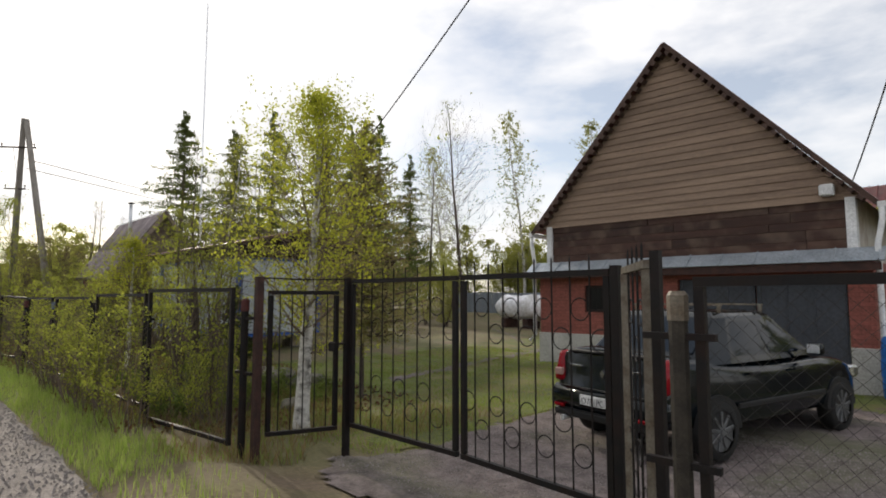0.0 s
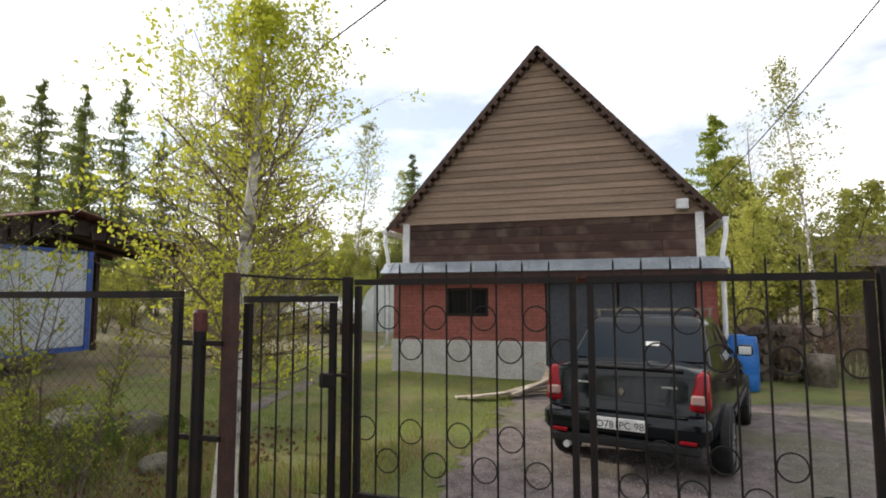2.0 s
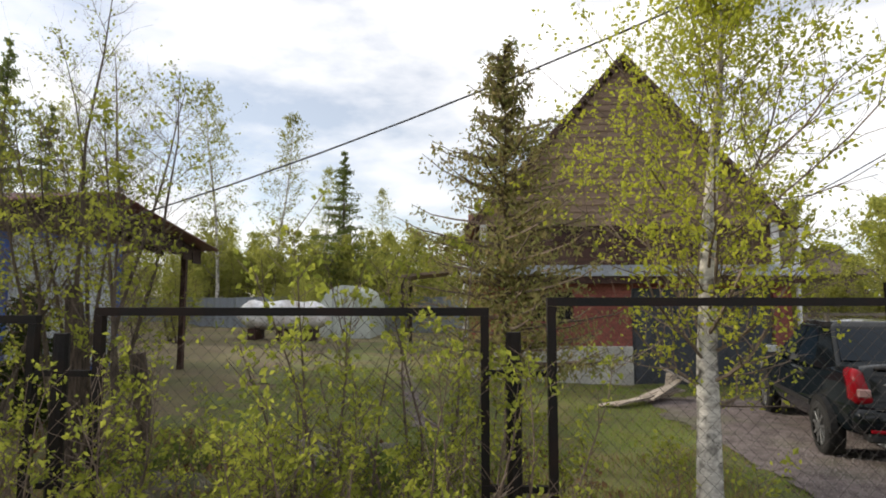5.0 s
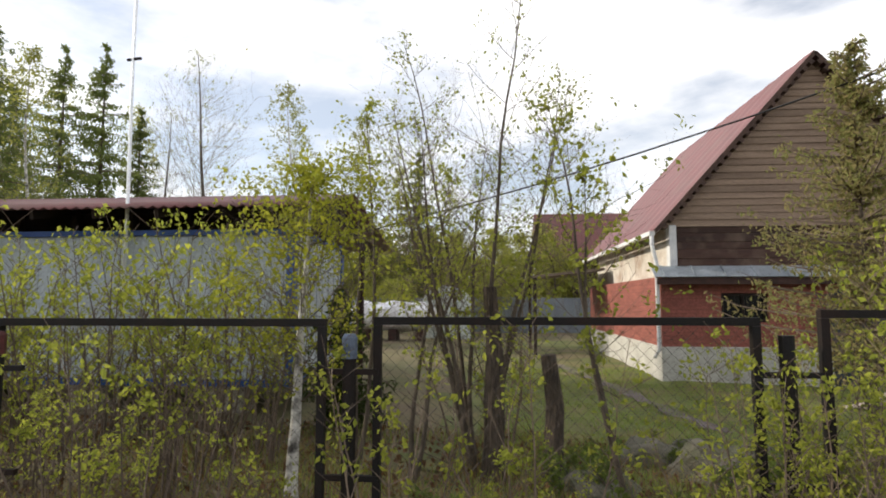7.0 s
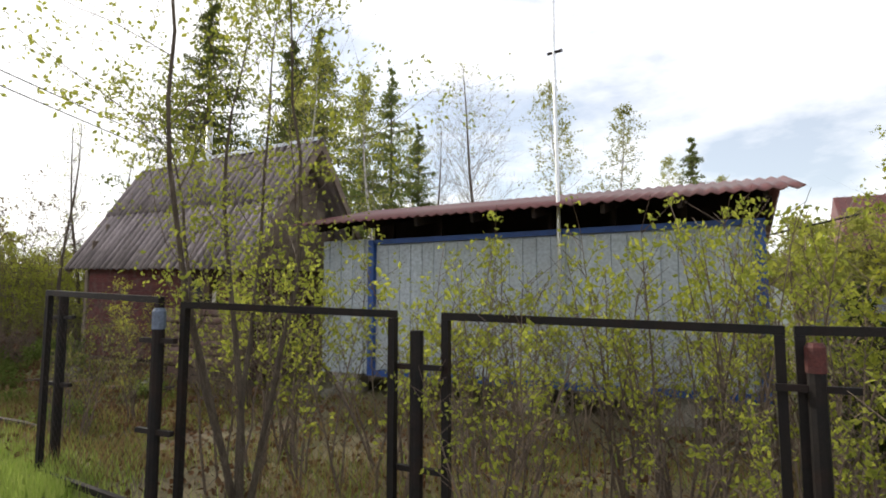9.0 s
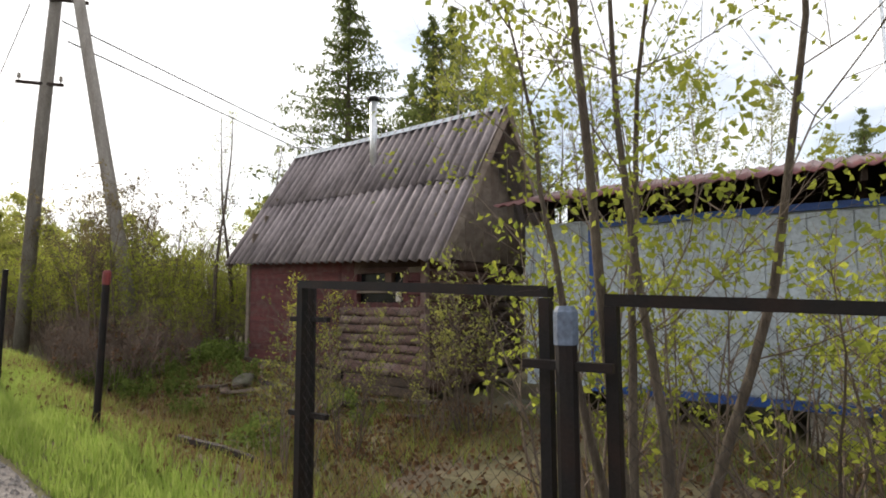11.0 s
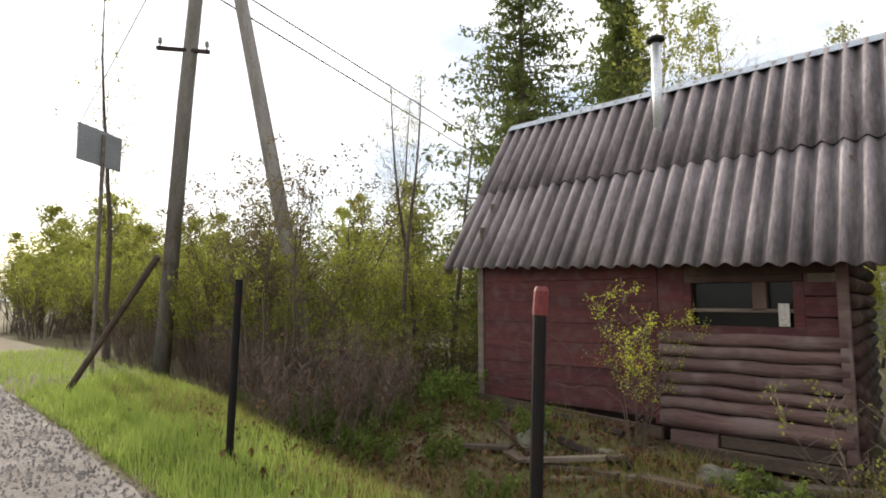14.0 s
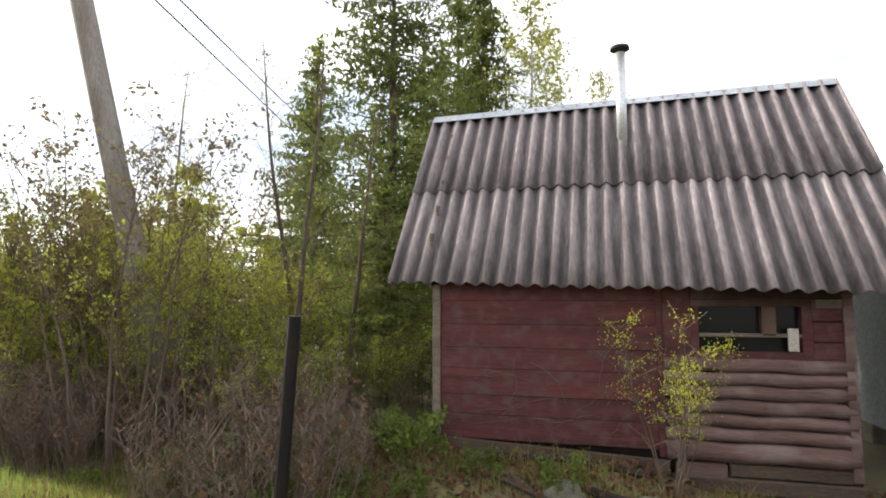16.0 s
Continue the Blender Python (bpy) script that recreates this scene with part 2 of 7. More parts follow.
M_CABLE = mat("black_cable", (0.02, 0.02, 0.022), rough=0.6, bump=0)
M_BLUE_PLASTIC = mat("blue_plastic", (0.02, 0.16, 0.52), (0.018, 0.13, 0.42), rough=0.4, scale=3, fine=20, bump=0.03)
M_TARP = mat("white_tarpaulin", (0.78, 0.79, 0.82), (0.66, 0.67, 0.7), rough=0.6, scale=3, fine=10, bump=0.8, dirt=(0.35, 0.33, 0.3), dirt_amount=0.6, dirt_scale=2)
M_POLYCARB = mat("milky_polycarbonate", (0.5, 0.55, 0.52), (0.42, 0.46, 0.43), rough=0.35, scale=2, bump=0.05)
M_FAR_FENCE = mat("grey_blue_sheet_fence", (0.22, 0.25, 0.28), (0.19, 0.21, 0.24), rough=0.5, scale=1, bump=0.03)
M_YELLOW_WALL = mat("cream_siding", (0.55, 0.47, 0.33), rough=0.7, scale=2, bump=0.05)
M_CAR = mat("dark_green_car_paint", (0.0035, 0.006, 0.008), (0.0045, 0.007, 0.009), rough=0.1, scale=1, bump=0, spec=0.36)
M_CAR_TRIM = mat("black_plastic_trim", (0.012, 0.012, 0.013), rough=0.6, bump=0.05)
M_CAR_GLASS = glass_mat("car_glass", (0.005, 0.01, 0.017), 0.05, 0.22)
M_TYRE = mat("tyre_rubber", (0.012, 0.012, 0.012), rough=0.85, bump=0.2)
M_RIM = mat("silver_rim", (0.16, 0.165, 0.17), rough=0.45, metal=0.6, bump=0)
M_TAIL_RED = glass_mat("red_lamp_lens", (0.24, 0.006, 0.012), 0.12, 0.25)
M_TAIL_WHITE = glass_mat("clear_lamp_lens", (0.4, 0.25, 0.23), 0.12, 0.25)
M_PLATE = mat("plate_white", (0.72, 0.72, 0.72), rough=0.5, bump=0)
M_INK = mat("black_ink", (0.01, 0.01, 0.01), rough=0.6, bump=0)
M_SILVER = mat("silver_badge", (0.6, 0.61, 0.62), rough=0.2, metal=0.9, bump=0)
M_WINDOW = glass_mat("dark_window_glass", (0.012, 0.013, 0.014), 0.15, 0.2)
M_BIRCH_BARK = mat("birch_bark", (0.62, 0.6, 0.56), (0.36, 0.33, 0.3), rough=0.8, scale=9, fine=40, stretch=(1, 1, 2.2), mid=0.42,
                   dirt=(0.03, 0.026, 0.024), dirt_amount=1.0, dirt_scale=9)
M_BARK = mat("grey_brown_bark", (0.125, 0.1, 0.075), (0.065, 0.05, 0.04), rough=0.95, scale=8, fine=40, stretch=(3, 3, 0.6), bump=0.8)
M_STUMP = mat("rough_dark_bark", (0.12, 0.09, 0.068), (0.035, 0.027, 0.022), rough=0.95, scale=14, fine=60, stretch=(3, 3, 0.5), bump=1.0)
M_TWIG = mat("brown_twigs", (0.165, 0.125, 0.095), (0.1, 0.075, 0.058), rough=0.9, scale=3, bump=0, vary=0.3)
M_ROTTEN = mat("rotten_dark_timber", (0.12, 0.085, 0.062), (0.06, 0.045, 0.035), rough=0.95, scale=4, fine=50, stretch=(0.4, 1, 2), bump=0.6)
M_BRUSH = mat("reddish_brown_brush", (0.19, 0.138, 0.106), (0.11, 0.08, 0.062), rough=0.9, scale=3, bump=0, vary=0.3)
M_PALE_TWIG = mat("pale_grey_twigs", (0.3, 0.27, 0.24), (0.2, 0.175, 0.155), rough=0.9, scale=3, bump=0, vary=0.3)
L_BIRCH = leaf_mat("young_birch_leaves", (0.50, 0.50, 0.06), (0.32, 0.36, 0.05), 0.52)
L_WILLOW = leaf_mat("willow_leaves", (0.40, 0.42, 0.07), (0.22, 0.26, 0.05), 0.52)
L_OLIVE = leaf_mat("dull_olive_leaves", (0.30, 0.30, 0.08), (0.18, 0.19, 0.06), 0.5)
L_FAR = leaf_mat("pale_spring_leaves", (0.41, 0.41, 0.1), (0.27, 0.29, 0.08), 0.52)
L_WOOD = leaf_mat("deep_green_leaves", (0.40, 0.40, 0.1), (0.26, 0.28, 0.075), 0.5)
L_HERB = leaf_mat("green_herbs", (0.19, 0.24, 0.06), (0.11, 0.15, 0.04), 0.4)
L_SPRUCE = leaf_mat("spruce_needles", (0.13, 0.17, 0.05), (0.2, 0.23, 0.08), 0.48)
L_JUNIPER = leaf_mat("brownish_juniper_needles", (0.22, 0.24, 0.08), (0.32, 0.26, 0.125), 0.45)
L_GRASS = leaf_mat("fresh_grass_blades", (0.225, 0.32, 0.06), (0.33, 0.38, 0.11), 0.45)
L_DRY = leaf_mat("dry_grass_blades", (0.34, 0.235, 0.12), (0.2, 0.15, 0.065), 0.3)
L_DEAD = leaf_mat("fallen_leaves", (0.11, 0.06, 0.035), (0.2, 0.12, 0.07), 0.1)


# ---- mesh helpers ----
def mesh_object(name, bm, material, smooth=False):
    me = bpy.data.meshes.new(name)
    bm.normal_update()
    bm.to_mesh(me)
    bm.free()
    for m in material if isinstance(material, (list, tuple)) else (material,):
        me.materials.append(m)
    if smooth:
        for p in me.polygons:
            p.use_smooth = True
    return new(name, me)


def part(name, bm, material, parent, label="", smooth=False):
    ob = mesh_object(name, bm, material, smooth)
    ob.parent = parent
    return tagged(ob, label) if label else ob


def thing(name, label, category, group="", kind="", at=(0, 0, 0), turn=0.0):
    ob = new(name)
    ob.empty_display_size = 0.2
    ob.location = at
    ob.rotation_euler = (0, 0, turn)
    return tagged(ob, label, category, group, kind)


def box(bm, x0, x1, y0, y1, z0, z1, bevel=0.0, m=None):
    """An upright box, its edges rounded by bevel, moved by m."""
    vs = [bm.verts.new((x, y, z)) for x in (x0, x1) for y in (y0, y1) for z in (z0, z1)]
    fs = [bm.faces.new([vs[i] for i in q]) for q in ((0, 1, 3, 2), (4, 6, 7, 5), (0, 4, 5, 1), (2, 3, 7, 6), (0, 2, 6, 4), (1, 5, 7, 3))]
    if bevel:
        es = list({e for f in fs for e in f.edges})
        r = bmesh.ops.bevel(bm, geom=es, offset=bevel, segments=1, affect="EDGES", profile=0.5)
        vs = list({v for v in vs if v.is_valid} | {v for v in r["verts"] if v.is_valid})
    if m is not None:
        bmesh.ops.transform(bm, matrix=m, verts=vs)
    return vs


def tube(bm, pts, radii, sides=8, cap=True):
    """A round bar through the points."""
    rings = []
    pts = [Vector(p) for p in pts]
    if not isinstance(radii, (list, tuple)):
        radii = [radii] * len(pts)
    for i, p in enumerate(pts):
        d = (pts[min(i + 1, len(pts) - 1)] - pts[max(i - 1, 0)]).normalized()
        a = d.orthogonal().normalized() if abs(d.z) > 0.9 else d.cross(Vector((0, 0, 1))).normalized()
        if abs(d.z) > 0.9:
            a = (Vector((1, 0, 0)) - d * d.x).normalized()
        b = d.cross(a)
        rings.append([bm.verts.new(p + (a * math.cos(k * math.tau / sides) + b * math.sin(k * math.tau / sides)) * radii[i]) for k in range(sides)])
    for r0, r1 in zip(rings, rings[1:]):
        for k in range(sides):
            bm.faces.new((r0[k], r0[(k + 1) % sides], r1[(k + 1) % sides], r1[k]))
    if cap:
        bm.faces.new(rings[0][::-1])
        bm.faces.new(rings[-1])


def bar(bm, a, b, w, h=None):
    """A square bar from a to b."""
    a, b = Vector(a), Vector(b)
    h = h or w
    d = (b - a).normalized()
    s = d.cross(Vector((0, 0, 1))) if abs(d.z) < 0.95 else Vector((1, 0, 0))
    s.normalize()
    u = s.cross(d).normalized()
    vs = [[bm.verts.new(p + s * i * w / 2 + u * j * h / 2) for i, j in ((-1, -1), (1, -1), (1, 1), (-1, 1))] for p in (a, b)]
    for k in range(4):
        bm.faces.new((vs[0][k], vs[0][(k + 1) % 4], vs[1][(k + 1) % 4], vs[1][k]))
    bm.faces.new(vs[0][::-1])
    bm.faces.new(vs[1])


def ring(bm, c, r, along, thick=0.0048, n=22):
    """A round hoop standing in the upright plane of along."""
    along = Vector(along).normalized()
    pts = [Vector(c) + along * math.cos(k * math.tau / n) * r + Vector((0, 0, math.sin(k * math.tau / n) * r)) for k in range(n + 1)]
    tube(bm, pts, thick, 4, False)


def interp(x, xs, ys):
    return float(np.interp(x, xs, ys))


def smooth(t):
    t = min(1.0, max(0.0, t))
    return t * t * (3 - 2 * t)


# ---- terrain ----
def road_level(x):
    return interp(x, (-60, -30, -26, -22, -19, -16, -8, 0, 40), (1.0, 0.85, 0.75, 0.62, 0.42, 0.27, 0.2, 0.12, 0.1))


def road_edge(x):
    return interp(x, (-60, -32, -26, -20, -16, -10, -5, 0, 40), (3.6, 2.6, 2.3, 1.95, 1.75, 1.85, 1.75, 1.7, 1.7))


def verge_width(x):
    return interp(x, (-40, -27, -23, -20), (1.6, 1.5, 0.8, 0.55))


def inner_level(x, y):
    base = interp(x, (-60, -30, -24, -18, -13, -8, -3, 40), (0.6, 0.45, 0.42, 0.36, 0.28, 0.1, 0.0, 0.0))
    return base + 0.24 * smooth((y - 4.6) / 1.5) * smooth((-20.8 - x) / 1.2) + 0.10 * smooth((y - 8) / 5) * smooth((x + 9) / 3) - 0.12 * math.exp(-((y - 4.0) / 0.9) ** 2) * smooth((-16 - x) / 3)


def ground_z(x, y):
    e, r = road_edge(x), road_level(x)
    if y < e:
        z = r if y > -2.6 else r + 0.1 * smooth((-2.6 - y) / 0.8)
    else:
        crest = r + 0.10 * smooth((y - e) / 0.35)
        z = crest + (inner_level(x, y) - crest) * smooth((y - e - verge_width(x)) / 1.3)
    rough = 0.0 if -2.6 < y < e else smooth((y - e) / 0.4 if y >= e else (-2.6 - y) / 0.5)
    z += rough * 0.05 * noise.noise((x * 0.9, y * 0.9, 3.1)) + rough * 0.025 * noise.noise((x * 3.1, y * 3.1, 7.7))
    heap = smooth((x + 24.5) / 1.0) * smooth((-18.6 - x) / 0.8) * smooth((y - 4.5) / 0.6) * smooth((6.4 - y) / 0.4)
    z += heap * (0.06 + 0.16 * noise.noise((x * 1.7, y * 1.9, 5.0)))
    return z


def axis(stops):
    out = []
    for a, b, step in stops:
        n = max(1, round((b - a) / step))
        out += [a + (b - a) * i / n for i in range(n)]
    return out + [stops[-1][1]]


gx = axis(((-900, -200, 140), (-200, -60, 20), (-60, -34, 1.5), (-34, 4, 0.22), (4, 20, 1), (20, 200, 20), (200, 900, 140)))
gy = axis(((-900, -100, 150), (-100, -8, 8), (-8, -2, 1), (-2, 1.2, 0.6), (1.2, 9, 0.18), (9, 16, 0.5), (16, 40, 2), (40, 200, 20), (200, 900, 140)))


def sheet(name, xs, ys, level, material, keep=None):
    bm = bmesh.new()
    grid = [[bm.verts.new((x, y, level(x, y))) for y in ys] for x in xs]
    for i in range(len(xs) - 1):
        for j in range(len(ys) - 1):
            if keep is None or keep((xs[i] + xs[i + 1]) / 2, (ys[j] + ys[j + 1]) / 2):
                bm.faces.new((grid[i][j], grid[i + 1][j], grid[i + 1][j + 1], grid[i][j + 1]))
    for v in [v for v in bm.verts if not v.link_faces]:
        bm.verts.remove(v)
    return mesh_object(name, bm, material, True)


tagged(sheet("ground", gx, gy, ground_z, M_GROUND), "uneven earth with moss, dry grass and weeds", "ground", kind="structure")

# the road: a strip with a ragged edge
bm = bmesh.new()
rows = []
for x in axis(((-120, -40, 5), (-40, 4, 0.25), (4, 60, 4))):
    e = road_edge(x) + 0.13 * noise.noise((x * 1.3, 0.2, 1.0)) + 0.06 * noise.noise((x * 4.3, 5.2, 1.0))
    ys = [-2.7 + 0.2 * noise.noise((x, 9.0, 0)), -1.9, -1.2, -0.4, 0.4, 1.0, e - 0.3, e]
    rows.append([bm.verts.new((x, y, max(ground_z(x, min(y, road_edge(x) - 0.01)), ground_z(x, y)) + 0.012
                               + (0.02 * noise.noise((x * 2, y * 2, 0)) if -2 < y < e - 0.1 else 0))) for y in ys])
for a, b in zip(rows, rows[1:]):
    for k in range(7):
        bm.faces.new((a[k], b[k], b[k + 1], a[k + 1]))
tagged(mesh_object("road", bm, M_ROAD, True), "pale gravel village road with loose stones", "road", kind="structure")


def in_lawn(x, y):
    return y > 4.6 + 0.6 * noise.noise((x * 0.8, y * 0.8, 2)) and x > -10.5 + noise.noise((x, y, 4)) and y < 24 and x < 6


def in_pad(x, y):
    left = -3.15 - 0.05 * (y - 4) + 0.45 * noise.noise((x, y * 1.1, 6)) + 0.3 * noise.noise((x * 4, y * 4, 1))
    return left < x < 3.2 and 3.4 + 0.3 * noise.noise((x, y, 8)) < y < 10.6 + 0.4 * noise.noise((x, 2, 8))


lx = axis(((-12, 6, 0.3),))
ly = axis(((4, 24, 0.3),))
tagged(sheet("lawn", lx, ly, lambda x, y: ground_z(x, y) + 0.010, M_LAWN, lambda x, y: in_lawn(x, y) and not in_pad(x, y)),
       "short patchy spring lawn in the yard", "lawn", kind="structure")
px_ = axis(((-5, 4, 0.1),))
py_ = axis(((3, 11.2, 0.1),))
tagged(sheet("driveway", px_, py_, lambda x, y: ground_z(x, y) + 0.022, M_PAD, in_pad), "grey crushed-stone driveway before the garage", "driveway", kind="structure")

# trodden path in the yard
bm = bmesh.new()
prev = None
for i in range(41):
    f = i / 40 * 5
    x = interp(f, (0, 1, 2, 3, 4, 5), (-6.9, -7.25, -7.7, -8.1, -9.6, -14.4)) + 0.05 * math.sin(i * 1.3)
    y = interp(f, (0, 1, 2, 3, 4, 5), (7.6, 9.8, 12.4, 14.7, 15.8, 19.9))
    w = 0.16 + 0.04 * math.sin(i * 2.1)
    row = [bm.verts.new((x + k * w, y - k * w * 0.5, ground_z(x + k * w, y - k * w * 0.5) + 0.024)) for k in (-1, 1)]
    if prev:
        bm.faces.new((prev[0], prev[1], row[1], row[0]))
    prev = row
tagged(mesh_object("footpath", bm, M_PAD), "pale trodden footpath across the lawn", "path", kind="structure")


# ---- the brown gabled house ----
def brick_material():
    m = mat("painted_red_brick", (0.31, 0.1, 0.076), (0.25, 0.082, 0.064), rough=0.85, scale=1.5, fine=30, bump=0.1)
    n, l = m.node_tree.nodes, m.node_tree.links
    bsdf = n["Principled BSDF"]
    tc = n.new("ShaderNodeTexCoord")
    sep, comb = n.new("ShaderNodeSeparateXYZ"), n.new("ShaderNodeCombineXYZ")
    add = n.new("ShaderNodeMath")
    l.new(tc.outputs["Object"], sep.inputs[0])
    l.new(sep.outputs["X"], add.inputs[0])
    l.new(sep.outputs["Y"], add.inputs[1])
    l.new(add.outputs[0], comb.inputs["X"])
    l.new(sep.outputs["Z"], comb.inputs["Y"])
    br = n.new("ShaderNodeTexBrick")
    br.inputs["Scale"].default_value = 1.0
    br.inputs["Brick Width"].default_value, br.inputs["Row Height"].default_value = 0.26, 0.077
    br.inputs["Mortar Size"].default_value = 0.006
    br.inputs["Color1"].default_value, br.inputs["Color2"].default_value = (1, 1, 1, 1), (0.8, 0.8, 0.8, 1)
    br.inputs["Mortar"].default_value = (0.66, 0.7, 0.7, 1)
    l.new(comb.outputs[0], br.inputs["Vector"])
    src = bsdf.inputs["Base Color"].links[0].from_socket
    mul = n.new("ShaderNodeMix")
    mul.data_type, mul.blend_type = "RGBA", "MULTIPLY"
    mul.inputs["Factor"].default_value = 1.0
    l.new(src, mul.inputs["A"])
    l.new(br.outputs["Color"], mul.inputs["B"])
    l.new(mul.outputs["Result"], bsdf.inputs["Base Color"])
    b = n.new("ShaderNodeBump")
    b.inputs["Strength"].default_value, b.inputs["Distance"].default_value = 0.6, 0.01
    l.new(br.outputs["Fac"], b.inputs["Height"])
    b.invert = True
    l.new(b.outputs[0], bsdf.inputs["Normal"])
    return m


M_BRICK = brick_material()
HX, HY0, HY1 = -3.06, 11.85, 19.9          # ridge line, front wall, back wall
EAVE_Z, RIDGE_Z, HALF = 3.26, 6.99, 3.36   # roof edge
SLOPE = (RIDGE_Z - EAVE_Z) / HALF


def gable_house():
    h = thing("house", "brown gabled house, red brick ground floor with garage, brown boarded gable", "house")
    bm = bmesh.new()                                     # brick storey, with holes for the window and the garage door
    y0, y1 = HY0, HY0 + 0.3
    for x0, x1, z0, z1 in ((-6.31, -5.11, 0.86, 2.3), (-5.11, -4.18, 0.86, 1.36), (-5.11, -4.18, 1.96, 2.3), (-4.18, -3.0, 0.86, 2.3),
                           (-3.0, -0.17, 2.05, 2.3), (-0.17, 0.19, 0.86, 2.3)):
        box(bm, x0, x1, y0, y1, z0, z1)
    box(bm, -6.31, -6.01, y1, HY1, 0.86, 2.3)
    box(bm, -0.11, 0.19, y1, HY1, 0.86, 2.3)
    box(bm, -6.31, 0.19, HY1, HY1 + 0.3, 0.86, 2.3)
    part("brick_wall", bm, M_BRICK, h, "painted red brick wall")
    bm = bmesh.new()
    for x0, x1 in ((-6.34, -3.0), (-0.17, 0.22)):
        box(bm, x0, x1, HY0 - 0.03, HY0 + 0.3, -0.1, 0.86, 0.01)
    box(bm, -6.34, -6.0, HY0 + 0.3, HY1, -0.1, 0.86)
    box(bm, -0.1, 0.22, HY0 + 0.3, HY1, -0.1, 0.86)
    part("plinth", bm, M_PLINTH, h, "pale rendered plinth")
    # garage door: two ribbed leaves
    for x0, x1 in ((-2.98, -1.6), (-1.57, -0.19)):
        bm = bmesh.new()
        box(bm, x0, x1, HY0 + 0.06, HY0 + 0.11, 0.08, 2.04, 0.006)
        leaf = part("garage_door", bm, M_GARAGE, h, "dark grey steel garage door leaf")
        for k in range(4):
            xx = x0 + 0.06 + k * (x1 - x0 - 0.12) / 3
            bm = bmesh.new()
            box(bm, xx - 0.02, xx + 0.02, HY0 + 0.045, HY0 + 0.062, 0.1, 2.02)
            part("rib", bm, M_GARAGE, leaf)
    # window with bars
    w = part("window", (lambda b: (box(b, -5.11, -4.18, HY0 + 0.12, HY0 + 0.14, 1.36, 1.96), b)[1])(bmesh.new()), M_WINDOW, h, "dark barred window")
    bm = bmesh.new()
    for x0, x1, z0, z1 in ((-5.11, -4.18, 1.90, 1.96), (-5.11, -4.18, 1.36, 1.42), (-5.11, -5.05, 1.42, 1.90), (-4.24, -4.18, 1.42, 1.90), (-4.67, -4.63, 1.42, 1.90)):
        box(bm, x0, x1, HY0 + 0.05, HY0 + 0.12, z0, z1, 0.006)
    part("window_frame", bm, M_DARK_WOOD, w)
    for k in range(8):
        bm = bmesh.new()
        tube(bm, [(-5.06 + k * 0.117, HY0 + 0.02, 1.37), (-5.06 + k * 0.117, HY0 + 0.02, 1.95)], 0.006, 5)
        part("bar", bm, M_BLACK_STEEL, w)
    # zinc skirt roof over the brick
    bm = bmesh.new()
    prof = ((HY0 - 0.30, 2.27), (HY0 - 0.02, 2.49), (HY0 - 0.02, 2.52), (HY0 - 0.33, 2.285))
    a = [bm.verts.new((-6.5, y, z)) for y, z in prof]
    b = [bm.verts.new((0.38, y, z)) for y, z in prof]
    for k in range(4):
        bm.faces.new((a[k], a[(k + 1) % 4], b[(k + 1) % 4], b[k]))
    bm.faces.new(a[::-1]), bm.faces.new(b)
    for k in range(12):
        x = -6.3 + k * 0.6
        bar(bm, (x, HY0 - 0.325, 2.295), (x, HY0 - 0.03, 2.525), 0.02, 0.03)
    part("skirt_roof", bm, M_ZINC, h, "zinc sheet skirt roof with standing seams")
    bm = bmesh.new()
    box(bm, -6.45, 0.33, HY0 - 0.28, HY0 - 0.255, 2.13, 2.262)
    part("fascia", bm, M_RUST_STEEL, h)
    # dark plank band
    zz = 2.5
    k = 0
    while zz < 3.33:
        hgt = (0.17, 0.2, 0.15, 0.19, 0.16)[k % 5]
        xx = -5.95
        while xx < -0.14:
            ln = min(random.uniform(1.6, 3.2), -0.13 - xx)
            bm = bmesh.new()
            box(bm, xx, xx + ln - 0.006, HY0 + 0.03 + random.uniform(0, 0.012), HY0 + 0.09, zz + 0.004, min(zz + hgt, 3.36), 0.005)
            part("plank", bm, M_DARK_LOG, h)
            xx += ln
        zz += hgt
        k += 1
    bm = bmesh.new()
    box(bm, -6.0, -0.1, HY0 + 0.1, HY0 + 0.2, 2.3, 3.4)
    v = [bm.verts.new((x, y, z)) for y in (HY0 + 0.1, HY0 + 0.2) for x, z in ((-6.05, 3.4), (-0.07, 3.4), (HX, 6.78))]
    bm.faces.new(v[:3]), bm.faces.new(v[3:][::-1])
    for i in range(3):
        bm.faces.new((v[i], v[3 + i], v[3 + (i + 1) % 3], v[(i + 1) % 3]))
    part("wall_backing", bm, M_DARK_WOOD, h)
    # gable boards, lapped
    zz = 3.345
    while zz < 6.7:
        hgt = random.choice((0.135, 0.145, 0.15))
        half0 = (RIDGE_Z - 0.1 - zz) / SLOPE
        half1 = max(0.02, (RIDGE_Z - 0.1 - zz - hgt) / SLOPE)
        bm = bmesh.new()
        tilt = 0.022
        q = [bm.verts.new(c) for c in ((HX - half0, HY0 + 0.0, zz), (HX + half0, HY0 + 0.0, zz), (HX + half1, HY0 + tilt, zz + hgt), (HX - half1, HY0 + tilt, zz + hgt),
                                       (HX - half0, HY0 + 0.08, zz), (HX + half0, HY0 + 0.08, zz), (HX + half1, HY0 + 0.08, zz + hgt), (HX - half1, HY0 + 0.08, zz + hgt))]
        for f in ((0, 1, 2, 3), (5, 4, 7, 6), (4, 5, 1, 0), (3, 2, 6, 7), (4, 0, 3, 7), (1, 5, 6, 2)):
            bm.faces.new([q[i] for i in f])
        part("board", bm, M_GABLE, h)
        zz += hgt
